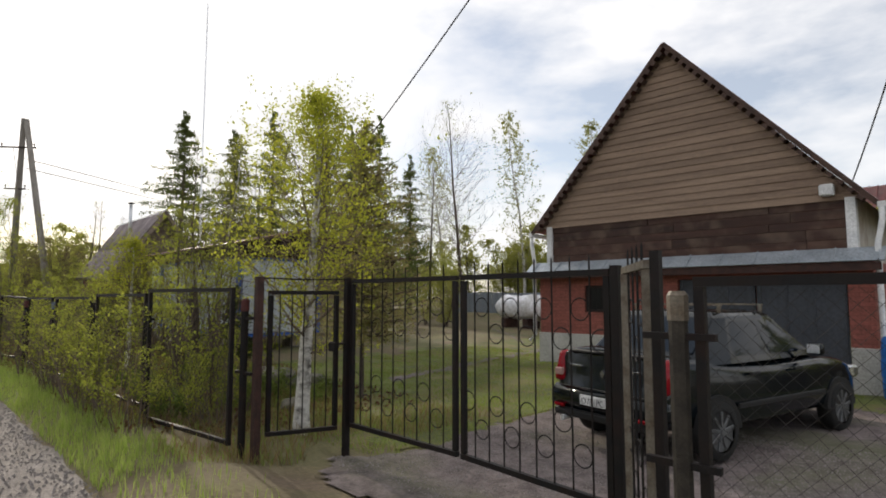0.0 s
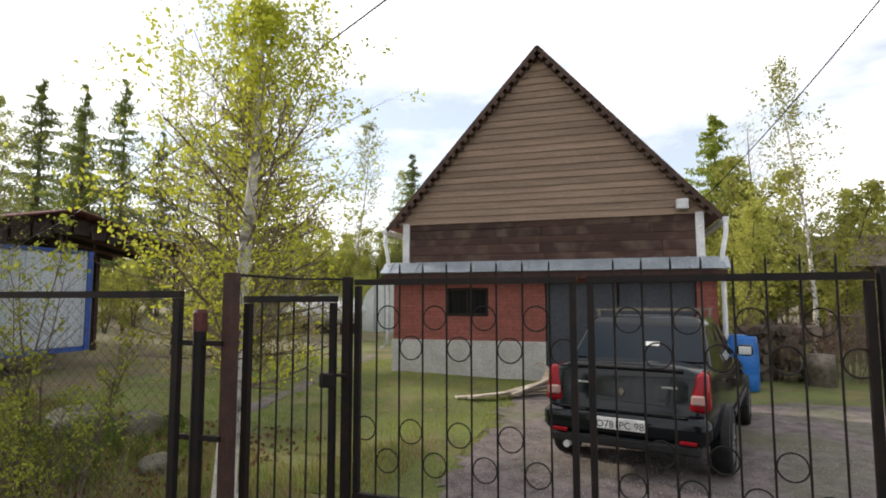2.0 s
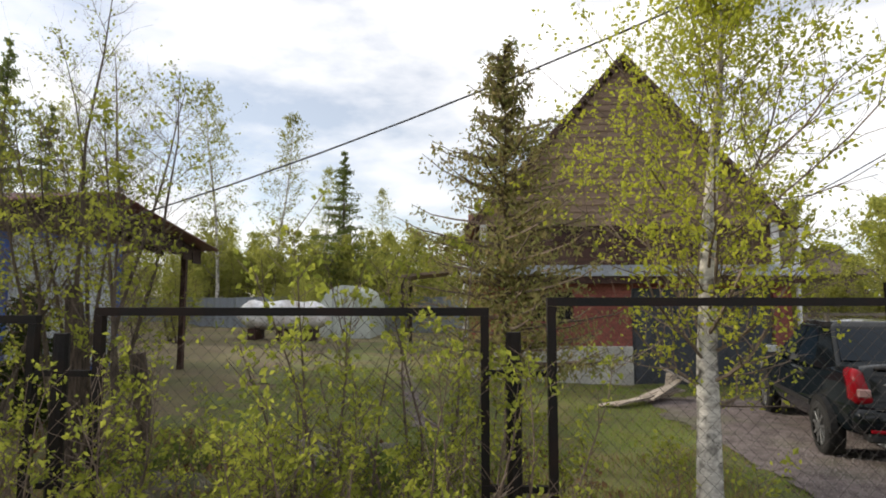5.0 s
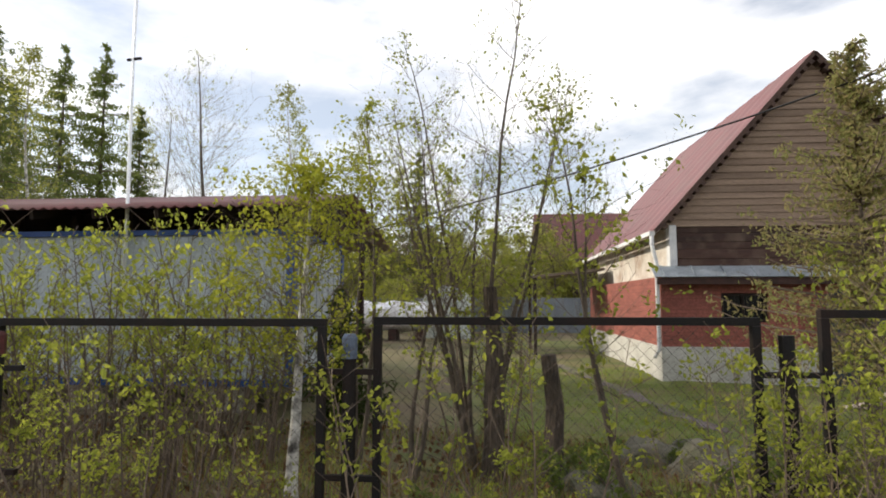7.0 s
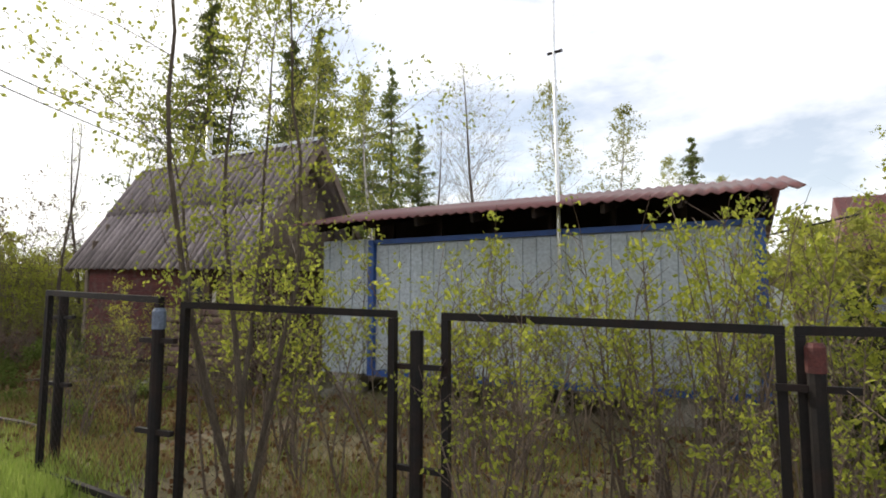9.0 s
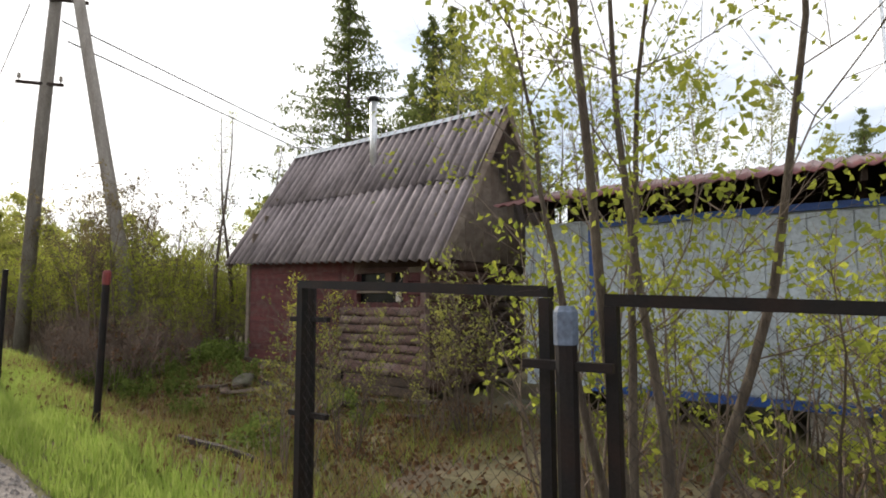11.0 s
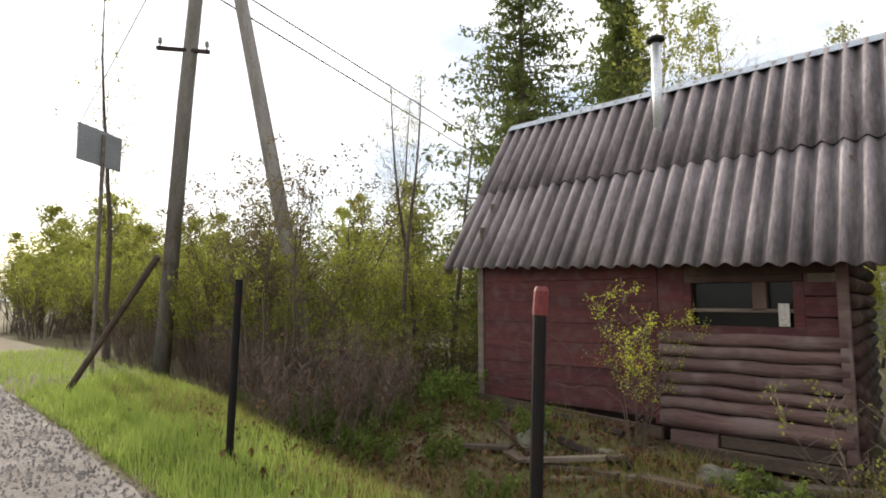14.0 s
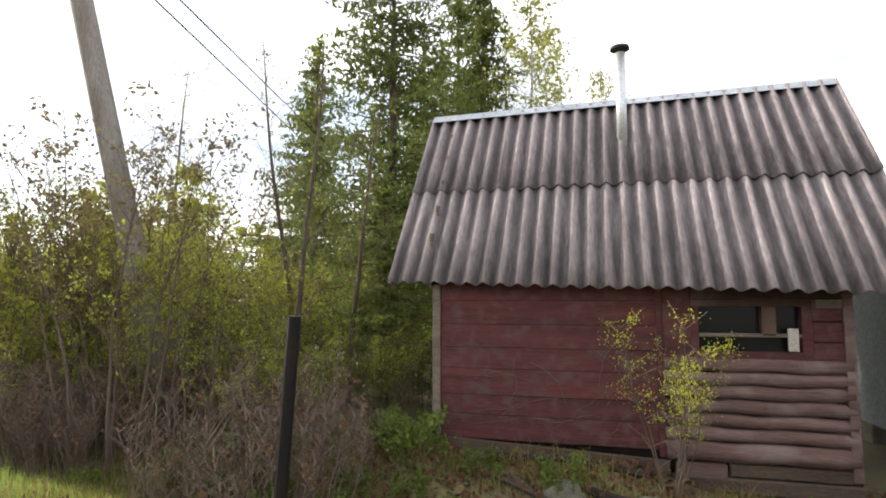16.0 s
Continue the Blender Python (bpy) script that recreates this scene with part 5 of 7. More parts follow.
plant("willow_tree", broadleaf("pollard_fan", 19, 4.7, 0.028, 1.3, 1.1, 0.045, 1500, M_BARK, M_TWIG, L_WILLOW, stems=4, limbs=64, wander=0.05), -9.95, 5.5,
      "fan of tall willow shoots with few new leaves", "tree")
# budding saplings by the fence
for x, y, h, sd, lf in ((-11.1, 5.02, 3.75, 16, 900), (-8.75, 4.35, 3.5, 17, 1000), (-10.55, 4.9, 3.2, 18, 700)):
    plant("willow_sapling", broadleaf("willow_sapling", sd, h, 0.026, 1.0, 0.75, 0.055, lf, M_BARK, M_TWIG, L_WILLOW, stems=2, limbs=26, wander=0.05, jitter=0.04), x, y,
          "slender forked willow sapling with clusters of new leaves", "tree", "willow saplings", turn=sd)
# juniper before the house
plant("juniper_tree", spruce(14, 4.6, 1.2, 1.1, 0.045, L_JUNIPER, tiers=44, droop=-0.3, dense=2.6, clump=0.065), -5.88, 6.1,
      "slim brownish juniper tree with dry lower boughs", "tree")
# large willow leaning over the roadside fence
plant("willow_tree", broadleaf("fence_willow", 15, 5.0, 0.026, 1.2, 1.15, 0.038, 7500, M_BARK, M_TWIG, L_WILLOW, stems=5, limbs=46, wander=0.07),
      -15.95, 2.75, "spreading multi-stemmed willow with sparse young leaves by the fence", "tree")
# tall trees behind the cabin
SPRUCE_A = spruce(21, 10.0, 2.5, 0.35, 0.15, L_SPRUCE, tiers=50, dense=2.1, clump=0.14)
SPRUCE_B = spruce(22, 9.0, 2.1, 1.4, 0.15, L_SPRUCE, tiers=38, dense=1.9, clump=0.14)
SPRUCE_C = spruce(23, 9.0, 2.1, 1.0, 0.13, L_SPRUCE, tiers=38, dense=1.9, clump=0.14)
plant("spruce_tree", SPRUCE_A, -25.9, 10.8, "large dark green spruce behind the cabin", "tree", "spruces")
plant("spruce_tree", SPRUCE_B, -24.4, 12.6, "dark spruce with thin crown behind the cabin", "tree", "spruces", 1.02, 1.0)
BIRCH_FAR = [broadleaf("far_birch", 30 + k, 12.0, 0.1, 2.2, 1.8, 0.13, 2600, M_BIRCH_BARK, M_PALE_TWIG, L_FAR, limbs=40, wander=0.03, shape=0.8, jitter=0.12) for k in range(2)]
BARE_FAR = [broadleaf("bare_tree", 40 + k, 12.0, 0.12, 2.5, 3.4, 0.1, 500, M_BARK, M_PALE_TWIG, L_FAR, limbs=64, wander=0.03, shape=0.9) for k in range(2)]
LEAFY = [broadleaf("leafy_tree", 50 + k, 6.0, 0.08, 0.5, 1.7, 0.17, 3200, M_BARK, M_TWIG, L_FAR, stems=2, limbs=36, wander=0.06, jitter=0.15) for k in range(3)]
plant("birch_tree", BIRCH_FAR[0], -23.4, 11.8, "birch with yellowish spring crown behind the cabin", "tree", "birches", 0.72, 0.4)
plant("birch_tree", BIRCH_FAR[1], -22.6, 14.5, "birch with yellowish spring crown behind the cabin", "tree", "birches", 0.72, 2.4)
for x, y, s, w in ((-28.65, 25.16, 1.53, 0.85), (-28.56, 28.0, 1.27, 0.85), (-28.83, 22.8, 1.4, 0.85), (-25.6, 15.3, 1.22, 1), (-35, 25, 1.6, 1), (-38, 30, 1.55, 1)):
    plant("spruce_tree", SPRUCE_C if s < 1.55 else SPRUCE_B, x, y, "tall dark spruce standing behind the plots", "tree", "spruces", s, x, width=w)
for x, y, s, k in ((-25.76, 30.4, 1.29, 0), (-28.5, 30, 1.0, 1), (5.5, 33, 0.9, 1), (-41, 22, 1.05, 0)):
    plant("bare_tree", BARE_FAR[k], x, y, "tall leafless tree with fine pale branches", "tree", "bare trees", s, x)
for x, y, s, k in ((-20.6, 31.0, 1.16, 0), (-19.0, 35.5, 1.15, 1), (3.9, 19.4, 0.76, 0), (-16.2, 36, 0.85, 1), (-33, 36, 1.2, 0), (-13.2, 40, 0.8, 1)):
    plant("birch_tree", BIRCH_FAR[k], x, y, "slim pale birch with thin spring foliage", "tree", "birches", s, x * 2)
LARCH = spruce(24, 10.6, 3.0, 1.0, 0.15, leaf_mat("larch_needles", (0.28, 0.37, 0.06), (0.38, 0.42, 0.09), 0.5), tiers=46, droop=0.1, dense=1.7, clump=0.2)
plant("larch_tree", LARCH, 2.96, 29.6, "bright green young larch behind the house", "tree", "larches", 1.0)
for x, y, s in ((2.2, 21.5, 0.8), (3.4, 23.5, 1.1), (2.5, 25.8, 1.15), (1.6, 24.5, 0.7), (5.0, 20.5, 0.6), (6.8, 21.5, 0.6), (5.8, 17.5, 0.4), (8.2, 17, 0.5)):
    plant("leafy_tree", LEAFY[int(x * 5) % 3], x, y, "yellow-green leafy tree beside the yard", "tree", "yard edge trees", s, x)
for x, y, s in ((3.2, 25.5, 1.0), (4.4, 27.5, 1.3), (6.2, 26.0, 1.05), (8.0, 28.5, 1.15), (9.8, 26.0, 1.0), (11.5, 24.0, 1.0), (5.2, 31.0, 1.2), (-9.6, 29.0, 0.9), (-8.4, 31.0, 1.0), (-10.8, 31.5, 0.95)):
    plant("leafy_tree", LEAFY[int(abs(x) * 5) % 3], x, y, "tall yellow-green leafy tree behind the house", "tree", "trees behind the house", s, x)
for i in range(9):
    plant("leafy_tree", LEAFY[i % 3], -47 - i * 2.1, 9 + (i * 37 % 10) * 0.8, "leafy tree in hazy evening light far along the road", "tree", "far road trees", 0.9 + (i % 3) * 0.12, i)
plant("spruce_tree", SPRUCE_C, -14.2, 34, "dark conifer among bare birches", "tree", "spruces", 1.2, 1.1)

# low woods around the plots
rng = random.Random(5)
for i in range(92):
    x = -48 + i * 0.74 + rng.uniform(-0.5, 0.5)
    y = rng.uniform(31, 44) if x > -30 else rng.uniform(20, 34)
    if -12 < x < -4 and y < 34:
        y += 8
    plant("leafy_tree", LEAFY[i % 3], x, y, "low leafy tree in pale spring green at the wood's edge", "tree", "wood edge trees", rng.uniform(0.7, 1.25), rng.uniform(0, 6))
for i in range(30):
    a = rng.uniform(0, 1)
    plant("leafy_tree", LEAFY[i % 3], -32 - 34 * a + rng.uniform(-2, 2), rng.uniform(8, 26), "low leafy tree in hazy evening light along the road", "tree", "wood edge trees", rng.uniform(0.4, 0.62), rng.uniform(0, 6))
# those at negative y stand unseen behind the camera, added for reflections and enclosure
for x, y, s in ((6.5, 15, 0.7), (8, 19, 0.9), (5.6, 24, 0.8), (9, 12, 0.8), (7.2, 29, 0.9), (1.2, 26, 0.75), (-0.5, 31, 0.8), (-33.5, -6, 0.8), (-40, -5, 0.9), (-20, -8, 1), (-12, -9, 1.1), (-4, -8, 1), (3, -8.5, 1), (-28, -9, 1), (10, -7, 1), (-48, -4, 0.9), (-56, 1, 0.8), (-62, -3, 0.9)):
    plant("leafy_tree", LEAFY[int(x * 7) % 3], x, y, "leafy tree in pale spring green by the road", "tree", "roadside trees", s, x * 3)

# bare saplings and thicket left of the cabin
for x, y, h, s in ((-25.8, 7.0, 5.2, 61), (-26.2, 7.7, 5.6, 62), (-25.5, 7.9, 4.6, 63)):
    plant("bare_sapling", broadleaf("bare_sapling", s, h, 0.05, 1.6, 0.7, 0.05, 150, M_BARK, M_TWIG, L_WILLOW, limbs=34, wander=0.03), x, y,
          "thin bare alder with grey trunk beside the cabin", "tree", "bare alders")
plant("bare_sapling", broadleaf("bare_sapling", 64, 6.5, 0.06, 2.0, 1.0, 0.06, 200, M_BARK, M_TWIG, L_WILLOW, limbs=30), -30.3, 4.2,
      "tall thin leafless tree behind the road sign", "tree", "bare alders")
THICKET = [shrub(70 + k, 2.4, 26, 1.4, 0.046, 3300, M_TWIG, L_WILLOW, 0.011, 5, 0.07) for k in range(3)]
BRUSH = [shrub(80 + k, 1.1, 44, 1.2, 0.05, 160, M_BRUSH, L_DEAD, 0.006, 5) for k in range(2)]
rng = random.Random(9)
for i in range(30):
    x, y = rng.uniform(-34, -25.5), rng.uniform(5.6, 12)
    bush("thicket_bush", THICKET[i % 3], x, y, "tangled roadside bush with fresh yellow-green leaves", scale=rng.uniform(0.7, 1.2), tall=rng.uniform(0.8, 1.35), group="thicket bushes")
for i in range(26):
    x = rng.uniform(-32, -24.3)
    bush("dry_brush", BRUSH[i % 2], x, (rng.uniform(5.2, 6.8) if x < -25.5 else rng.uniform(4.5, 6.6)), "leafless grey-brown brushwood behind the verge", group="dry brushwood", scale=rng.uniform(0.8, 1.15))
for i in range(9):
    bush("thicket_bush", THICKET[i % 3], -33 - i * 2.2, rng.uniform(6.2, 8.6), "tangled roadside bush with fresh yellow-green leaves", group="thicket bushes", scale=rng.uniform(1.0, 1.4))
PURPLE = shrub(97, 3.5, 16, 1.5, 0.06, 2600, M_TWIG, leaf_mat("reddish_young_leaves", (0.17, 0.13, 0.09), (0.26, 0.22, 0.09), 0.45), 0.018, 6, 0.09)
for x, y, s in ((-27.1, 5.6, 1.0), (-27.9, 6.6, 1.1), (-29.6, 6.4, 0.95)):
    bush("alder_bush", PURPLE, x, y, "tall alder bush with reddish young leaves", scale=s, group="alder bushes")
for i in range(26):
    plant("leafy_tree", LEAFY[i % 3], -35 - i * 1.1 + rng.uniform(-1, 1), rng.uniform(6, 15) + i * 0.25, "low leafy tree in hazy evening light along the road", "tree", "wood edge trees", rng.uniform(0.34, 0.52), rng.uniform(0, 6))
plant("spruce_tree", SPRUCE_C, -25.3, 8.8, "young spruce with low boughs beside the cabin", "tree", "spruces", 0.42, 2.0, width=1.3)
for x, y, s in ((-24.9, 7.4, 0.55), (-25.4, 6.3, 0.5), (-24.6, 8.6, 0.6), (-26.2, 8.6, 0.9), (-25.0, 10.0, 0.7)):
    bush("dark_bush", THICKET[int(-x * 3) % 3], x, y, "low bush in the shade beside the cabin", scale=s, group="bushes beside the cabin")
# saplings at the cabin
YELLOW = shrub(90, 1.5, 9, 0.12, 0.022, 1900, M_TWIG, L_BIRCH, 0.008, 4, 0.05)
bush("sapling", YELLOW, -21.52, 5.74, "small sapling with yellow leaves against the cabin wall", "sapling", "cabin saplings", 1.08, 0.3)
TWIGGY = [shrub(91 + k, 1.75, 13, 0.5, 0.036, 1100, M_TWIG, L_OLIVE, 0.009, 6, 0.05) for k in range(2)]
for x, y, s in ((-18.9, 3.25, 0.85), (-19.4, 4.4, 0.85), (-18.57, 5.6, 1.15), (-18.9, 5.1, 0.8)):
    bush("sapling", TWIGGY[int(-x * 10) % 2], x, y, "twiggy sapling with small new leaves before the cabin", "sapling", "cabin saplings", s)
# shrubs along the fence
FENCE_SHRUB = [shrub(100 + k, 2.0, 8, 0.7, 0.05, 700, M_TWIG, L_WILLOW, 0.014, 4, 0.07) for k in range(4)]
GREEN_SHRUB = [shrub(110 + k, 1.35, 11, 0.8, 0.048, 950, M_TWIG, L_WILLOW, 0.011, 5, 0.08) for k in range(3)]
SHOOTS = [shrub(120 + k, 1.8, 5, 0.5, 0.05, 250, M_TWIG, L_WILLOW, 0.011, 4, 0.06) for k in range(3)]
rng = random.Random(21)
for i in range(26):
    x = -6.3 - i * 0.42 + rng.uniform(-0.25, 0.25)
    y = rng.choice((rng.uniform(3.2, 4.6), rng.uniform(3.1, 4.2), rng.uniform(3.6, 6.0)))
    if abs(x + 8.6) < 0.8 or (-12.0 < x < -10.0 and y < 4.9) or (x < -9.5 and i % 3 == 0) or (x > -8.5 and i % 2):
        continue
    bush("roadside_shrub", FENCE_SHRUB[i % 4], x, y, "thin-stemmed willow shrub with fresh green leaves by the fence", scale=rng.uniform(0.75, 1.05), tall=rng.uniform(0.9, 1.25), group="fence shrubs")
for i in range(3):
    x = -6.3 - i * 0.5
    bush("roadside_shrub", GREEN_SHRUB[i % 3], x, rng.uniform(3.1, 4.6), "dense low green shrub beside the chain-link fence", scale=rng.uniform(0.65, 0.85), group="fence shrubs")
for i in range(1):
    x = -12.4
    bush("roadside_shrub", GREEN_SHRUB[i % 3], x, rng.uniform(3.1, 4.2), "dense low green shrub beside the chain-link fence", scale=rng.uniform(0.7, 1.0), group="fence shrubs")
for x, y, s in ((-12.0, 5.1, 1.1), (-12.5, 4.7, 1.1), (-13.4, 4.4, 1.05)):
    bush("roadside_shrub", FENCE_SHRUB[int(-x * 10) % 4], x, y, "tall bright yellow-green shrub before the container", scale=s, tall=1.1, group="fence shrubs")
for i in range(22):
    bush("tall_shoot", SHOOTS[i % 3], rng.uniform(-16.8, -11.9), rng.uniform(3.0, 6.4), "thin upright willow shoots with small leaves", group="willow shoots", scale=rng.uniform(0.75, 1.25))
for i in range(4):
    bush("roadside_shrub", FENCE_SHRUB[i % 4], -6.2 - i * 0.8 + rng.uniform(-0.15, 0.15), rng.uniform(2.4, 2.68), "thin-stemmed willow shrub with fresh green leaves by the fence", scale=rng.uniform(0.5, 0.72), group="fence shrubs")
for i in range(12):
    bush("tall_shoot", SHOOTS[i % 3], -7.2 - i * 0.6 + rng.uniform(-0.2, 0.2), road_edge(-7.2 - i * 0.6) + rng.uniform(0.55, 0.85), "thin willow shoots with small leaves in the verge", group="willow shoots", scale=rng.uniform(0.5, 0.85))
for i in range(5):
    bush("roadside_shrub", FENCE_SHRUB[i % 4], -6.4 - i * 0.55 + rng.uniform(-0.2, 0.2), road_edge(-6.4 - i * 0.55) + rng.uniform(0.6, 0.85), "thin-stemmed willow shrub with fresh green leaves by the fence", scale=rng.uniform(0.5, 0.72), group="fence shrubs")
for i in range(12):
    bush("thicket_bush", THICKET[i % 3], rng.uniform(-30, -25.6), rng.uniform(5.5, 7.2), "tangled roadside bush with fresh yellow-green leaves", scale=rng.uniform(0.5, 0.75), group="thicket bushes")
for x, y, sc in ((-5.3, 2.42, 0.65), (-6.6, 2.4, 0.6), (-5.5, 3.5, 0.7), (-6.2, 3.8, 0.75), (-9.6, 3.2, 0.6)):
    bush("roadside_shrub", GREEN_SHRUB[int(-x * 10) % 3], x, y, "dense low green shrub beside the chain-link fence", scale=sc, group="fence shrubs")
# dark little spruce beside the slender birch
plant("small_spruce", spruce(25, 1.75, 0.55, 0.1, 0.03, leaf_mat("dark_spruce_needles", (0.05, 0.07, 0.025), (0.08, 0.1, 0.035), 0.35), tiers=18, dense=2.4, clump=0.09), -11.69, 6.7,
      "small dark spruce growing beside the slender birch", "tree", sink=0.03)
# darker wood closing the plot behind the lawn
WOOD = [broadleaf("wood_tree", 150 + k, 6.0, 0.08, 0.4, 1.8, 0.15, 4200, M_BARK, M_TWIG, L_WOOD, stems=2, limbs=36, wander=0.06, jitter=0.2) for k in range(2)]
for i in range(17):
    plant("leafy_tree", WOOD[i % 2], -23.5 + i * 0.95 + rng.uniform(-0.4, 0.4), rng.uniform(31, 35), "deep green leafy tree closing the back of the plot", "tree", "back wood trees", rng.uniform(0.7, 0.9) if i < 11 else rng.uniform(0.5, 0.65), rng.uniform(0, 6))
for i in range(9):
    plant("leafy_tree", WOOD[i % 2], -21 + i * 0.9 + rng.uniform(-0.4, 0.4), rng.uniform(16, 20) if i < 6 else rng.uniform(26, 29), "deep green leafy tree beyond the container", "tree", "back wood trees", rng.uniform(0.42, 0.55), rng.uniform(0, 6))
for i in range(16):
    plant("leafy_tree", LEAFY[i % 3], -33 - i * 1.2 + rng.uniform(-0.6, 0.6), rng.uniform(7.0, 10.5), "low leafy tree in hazy evening light along the road", "tree", "wood edge trees", rng.uniform(0.55, 0.75), rng.uniform(0, 6))
HERBS = [shrub(130 + k, 0.42, 18, 0.5, 0.05, 420, L_HERB, L_HERB, 0.004, 4, 0.05) for k in range(2)]
for i in range(34):
    x = rng.uniform(-26.5, -23.6) if i < 26 else rng.uniform(-23.6, -19.2)
    bush("herb_clump", HERBS[i % 2], x, rng.uniform(4.2, 6.4) if i < 26 else rng.uniform(3.6, 5.6), "low clump of fresh green weeds", "weeds", "weeds before the cabin", rng.uniform(0.6, 1.2))
for i in range(20):
    bush("herb_clump", HERBS[i % 2], rng.uniform(-10.5, -6), rng.uniform(3.2, 6.0), "low clump of fresh green weeds", "weeds", "weeds along the fence", rng.uniform(0.6, 1.2))


# ---- grass ----
def grass(name, seed, count, pick, height, width, materials, label, lean=0.35):
    """One sheet of single blades, each bent once."""
    r = np.random.default_rng(seed)
    verts, faces = np.zeros((count * 5, 3)), []
    k = 0
    while k < count:
        x, y = pick(r)
        if x is None:
            continue
        z = ground_z(x, y) - 0.01
        h = height * r.uniform(0.45, 1.25) * (0.7 + 0.6 * max(0, noise.noise((x * 1.3, y * 1.3, 4.0)) + 0.4))
        a, b = r.uniform(0, math.tau), r.uniform(0, math.tau)
        dx, dy = math.cos(a) * width / 2, math.sin(a) * width / 2
        ox, oy = math.cos(b) * h * lean * r.random(), math.sin(b) * h * lean * r.random()
        verts[k * 5:k * 5 + 5] = ((x - dx, y - dy, z), (x + dx, y + dy, z), (x + dx * 0.7 + ox * 0.4, y + dy * 0.7 + oy * 0.4, z + h * 0.55),
                                  (x - dx * 0.7 + ox * 0.4, y - dy * 0.7 + oy * 0.4, z + h * 0.55), (x + ox * 1.3, y + oy * 1.3, z + h * 0.95))
        k += 1
    for i in range(count):
        faces += [(5 * i, 5 * i + 1, 5 * i + 2, 5 * i + 3), (5 * i + 3, 5 * i + 2, 5 * i + 4)]
    me = bpy.data.meshes.new(name)
    me.from_pydata(verts.tolist(), [], faces)
    me.materials.append(materials)
    return tagged(new(name, me), label, "grass", kind="stuff")


def verge_spot(r):
    x = r.uniform(-33, 0.5) if r.random() < 0.55 else r.uniform(-28, -17)
    e = road_edge(x)
    y = e + 0.02 + abs(r.normal(0.28, 0.3)) * (verge_width(x) + 0.1) / 0.65
    if x > -3.6 and r.random() < 0.75:
        return None, None
    return x, y


def dry_spot(r):
    x = r.uniform(-27, -3.6)
    y = road_edge(x) + 0.6 + r.random() * 4.2
    if noise.noise((x * 0.7, y * 0.7, 9.0)) < -0.12:
        return None, None
    return x, y


def yard_spot(r):
    x, y = r.uniform(-10, 0), r.uniform(4.2, 14)
    if in_pad(x, y) or (y > 11.7 and x > -6.4):
        return None, None
    return x, y


grass("verge_grass", 1, 46000, verge_spot, 0.15, 0.008, L_GRASS, "fresh bright green grass along the gravel road")
grass("dry_grass", 2, 26000, dry_spot, 0.2, 0.007, L_DRY, "straw-coloured last year's grass", 0.8)
grass("weedy_grass", 3, 16000, dry_spot, 0.16, 0.009, L_GRASS, "green grass coming up through dry stalks", 0.5)
def cabin_spot(r):
    x, y = r.uniform(-28, -18.5), r.uniform(3.0, 6.25)
    if noise.noise((x * 0.9, y * 0.9, 2.0)) < -0.1:
        return None, None
    return x, y


grass("cabin_weeds", 5, 9000, cabin_spot, 0.14, 0.009, L_OLIVE, "dull olive weeds and moss before the cabin", 0.6)
grass("yard_grass", 4, 60000, yard_spot, 0.065, 0.008, L_GRASS, "short yard grass", 0.5)

grass("yard_straw", 7, 14000, yard_spot, 0.06, 0.006, L_DRY, "dry straw stalks lying through the short lawn", 1.1)


def litter_spot(r):
    if r.random() < 0.3:
        return r.uniform(-24.5, -18.5), r.uniform(4.2, 6.3)
    x = r.uniform(-26, -5)
    return x, road_edge(x) + 0.5 + r.random() * 4.5


def litter(count):
    r = np.random.default_rng(6)
    pts = []
    for i in range(count):
        x, y = litter_spot(r)
        pts.append((x, y, ground_z(x, y) + r.uniform(0.005, 0.05)))
    me = bpy.data.meshes.new("leaf_litter")
    v = leaf_arrays(r, pts, 0.07, 0.7, 0.0)
    me.from_pydata(v.tolist(), [], [(4 * i, 4 * i + 1, 4 * i + 2, 4 * i + 3) for i in range(count)])
    me.materials.append(L_DEAD)
    return tagged(new("leaf_litter", me), "brown fallen leaves lying among the grass", "leaf litter", kind="stuff")


litter(15000)


def gravel(count):
    r = np.random.default_rng(8)
    v, f = [], []
    for i in range(count):
        if r.random() < 0.4:
            x = r.uniform(-30, 1)
            y = road_edge(x) - abs(r.normal(0, 0.8))
        else:
            x, y = r.uniform(-3.6, 2.5), r.uniform(3.7, 8)
            if not in_pad(x, y):
                continue
        z, s = ground_z(x, y) + 0.02, r.uniform(0.006, 0.017)
        b = len(v)
        a = r.uniform(0, 6)
        for k in range(4):
            v.append((x + s * math.cos(a + k * 1.57) * r.uniform(0.7, 1.2), y + s * math.sin(a + k * 1.57), z - 0.004))
        v.append((x + r.normal(0, s * 0.2), y, z + s * 0.9))
        f += [(b, b + 1, b + 4), (b + 1, b + 2, b + 4), (b + 2, b + 3, b + 4), (b + 3, b, b + 4)]
    me = bpy.data.meshes.new("gravel_stones")
    me.from_pydata(v, [], f)
    me.materials.append(M_PEBBLE)
    return tagged(new("gravel_stones", me), "loose grey gravel stones", "gravel", kind="stuff")


gravel(30000)


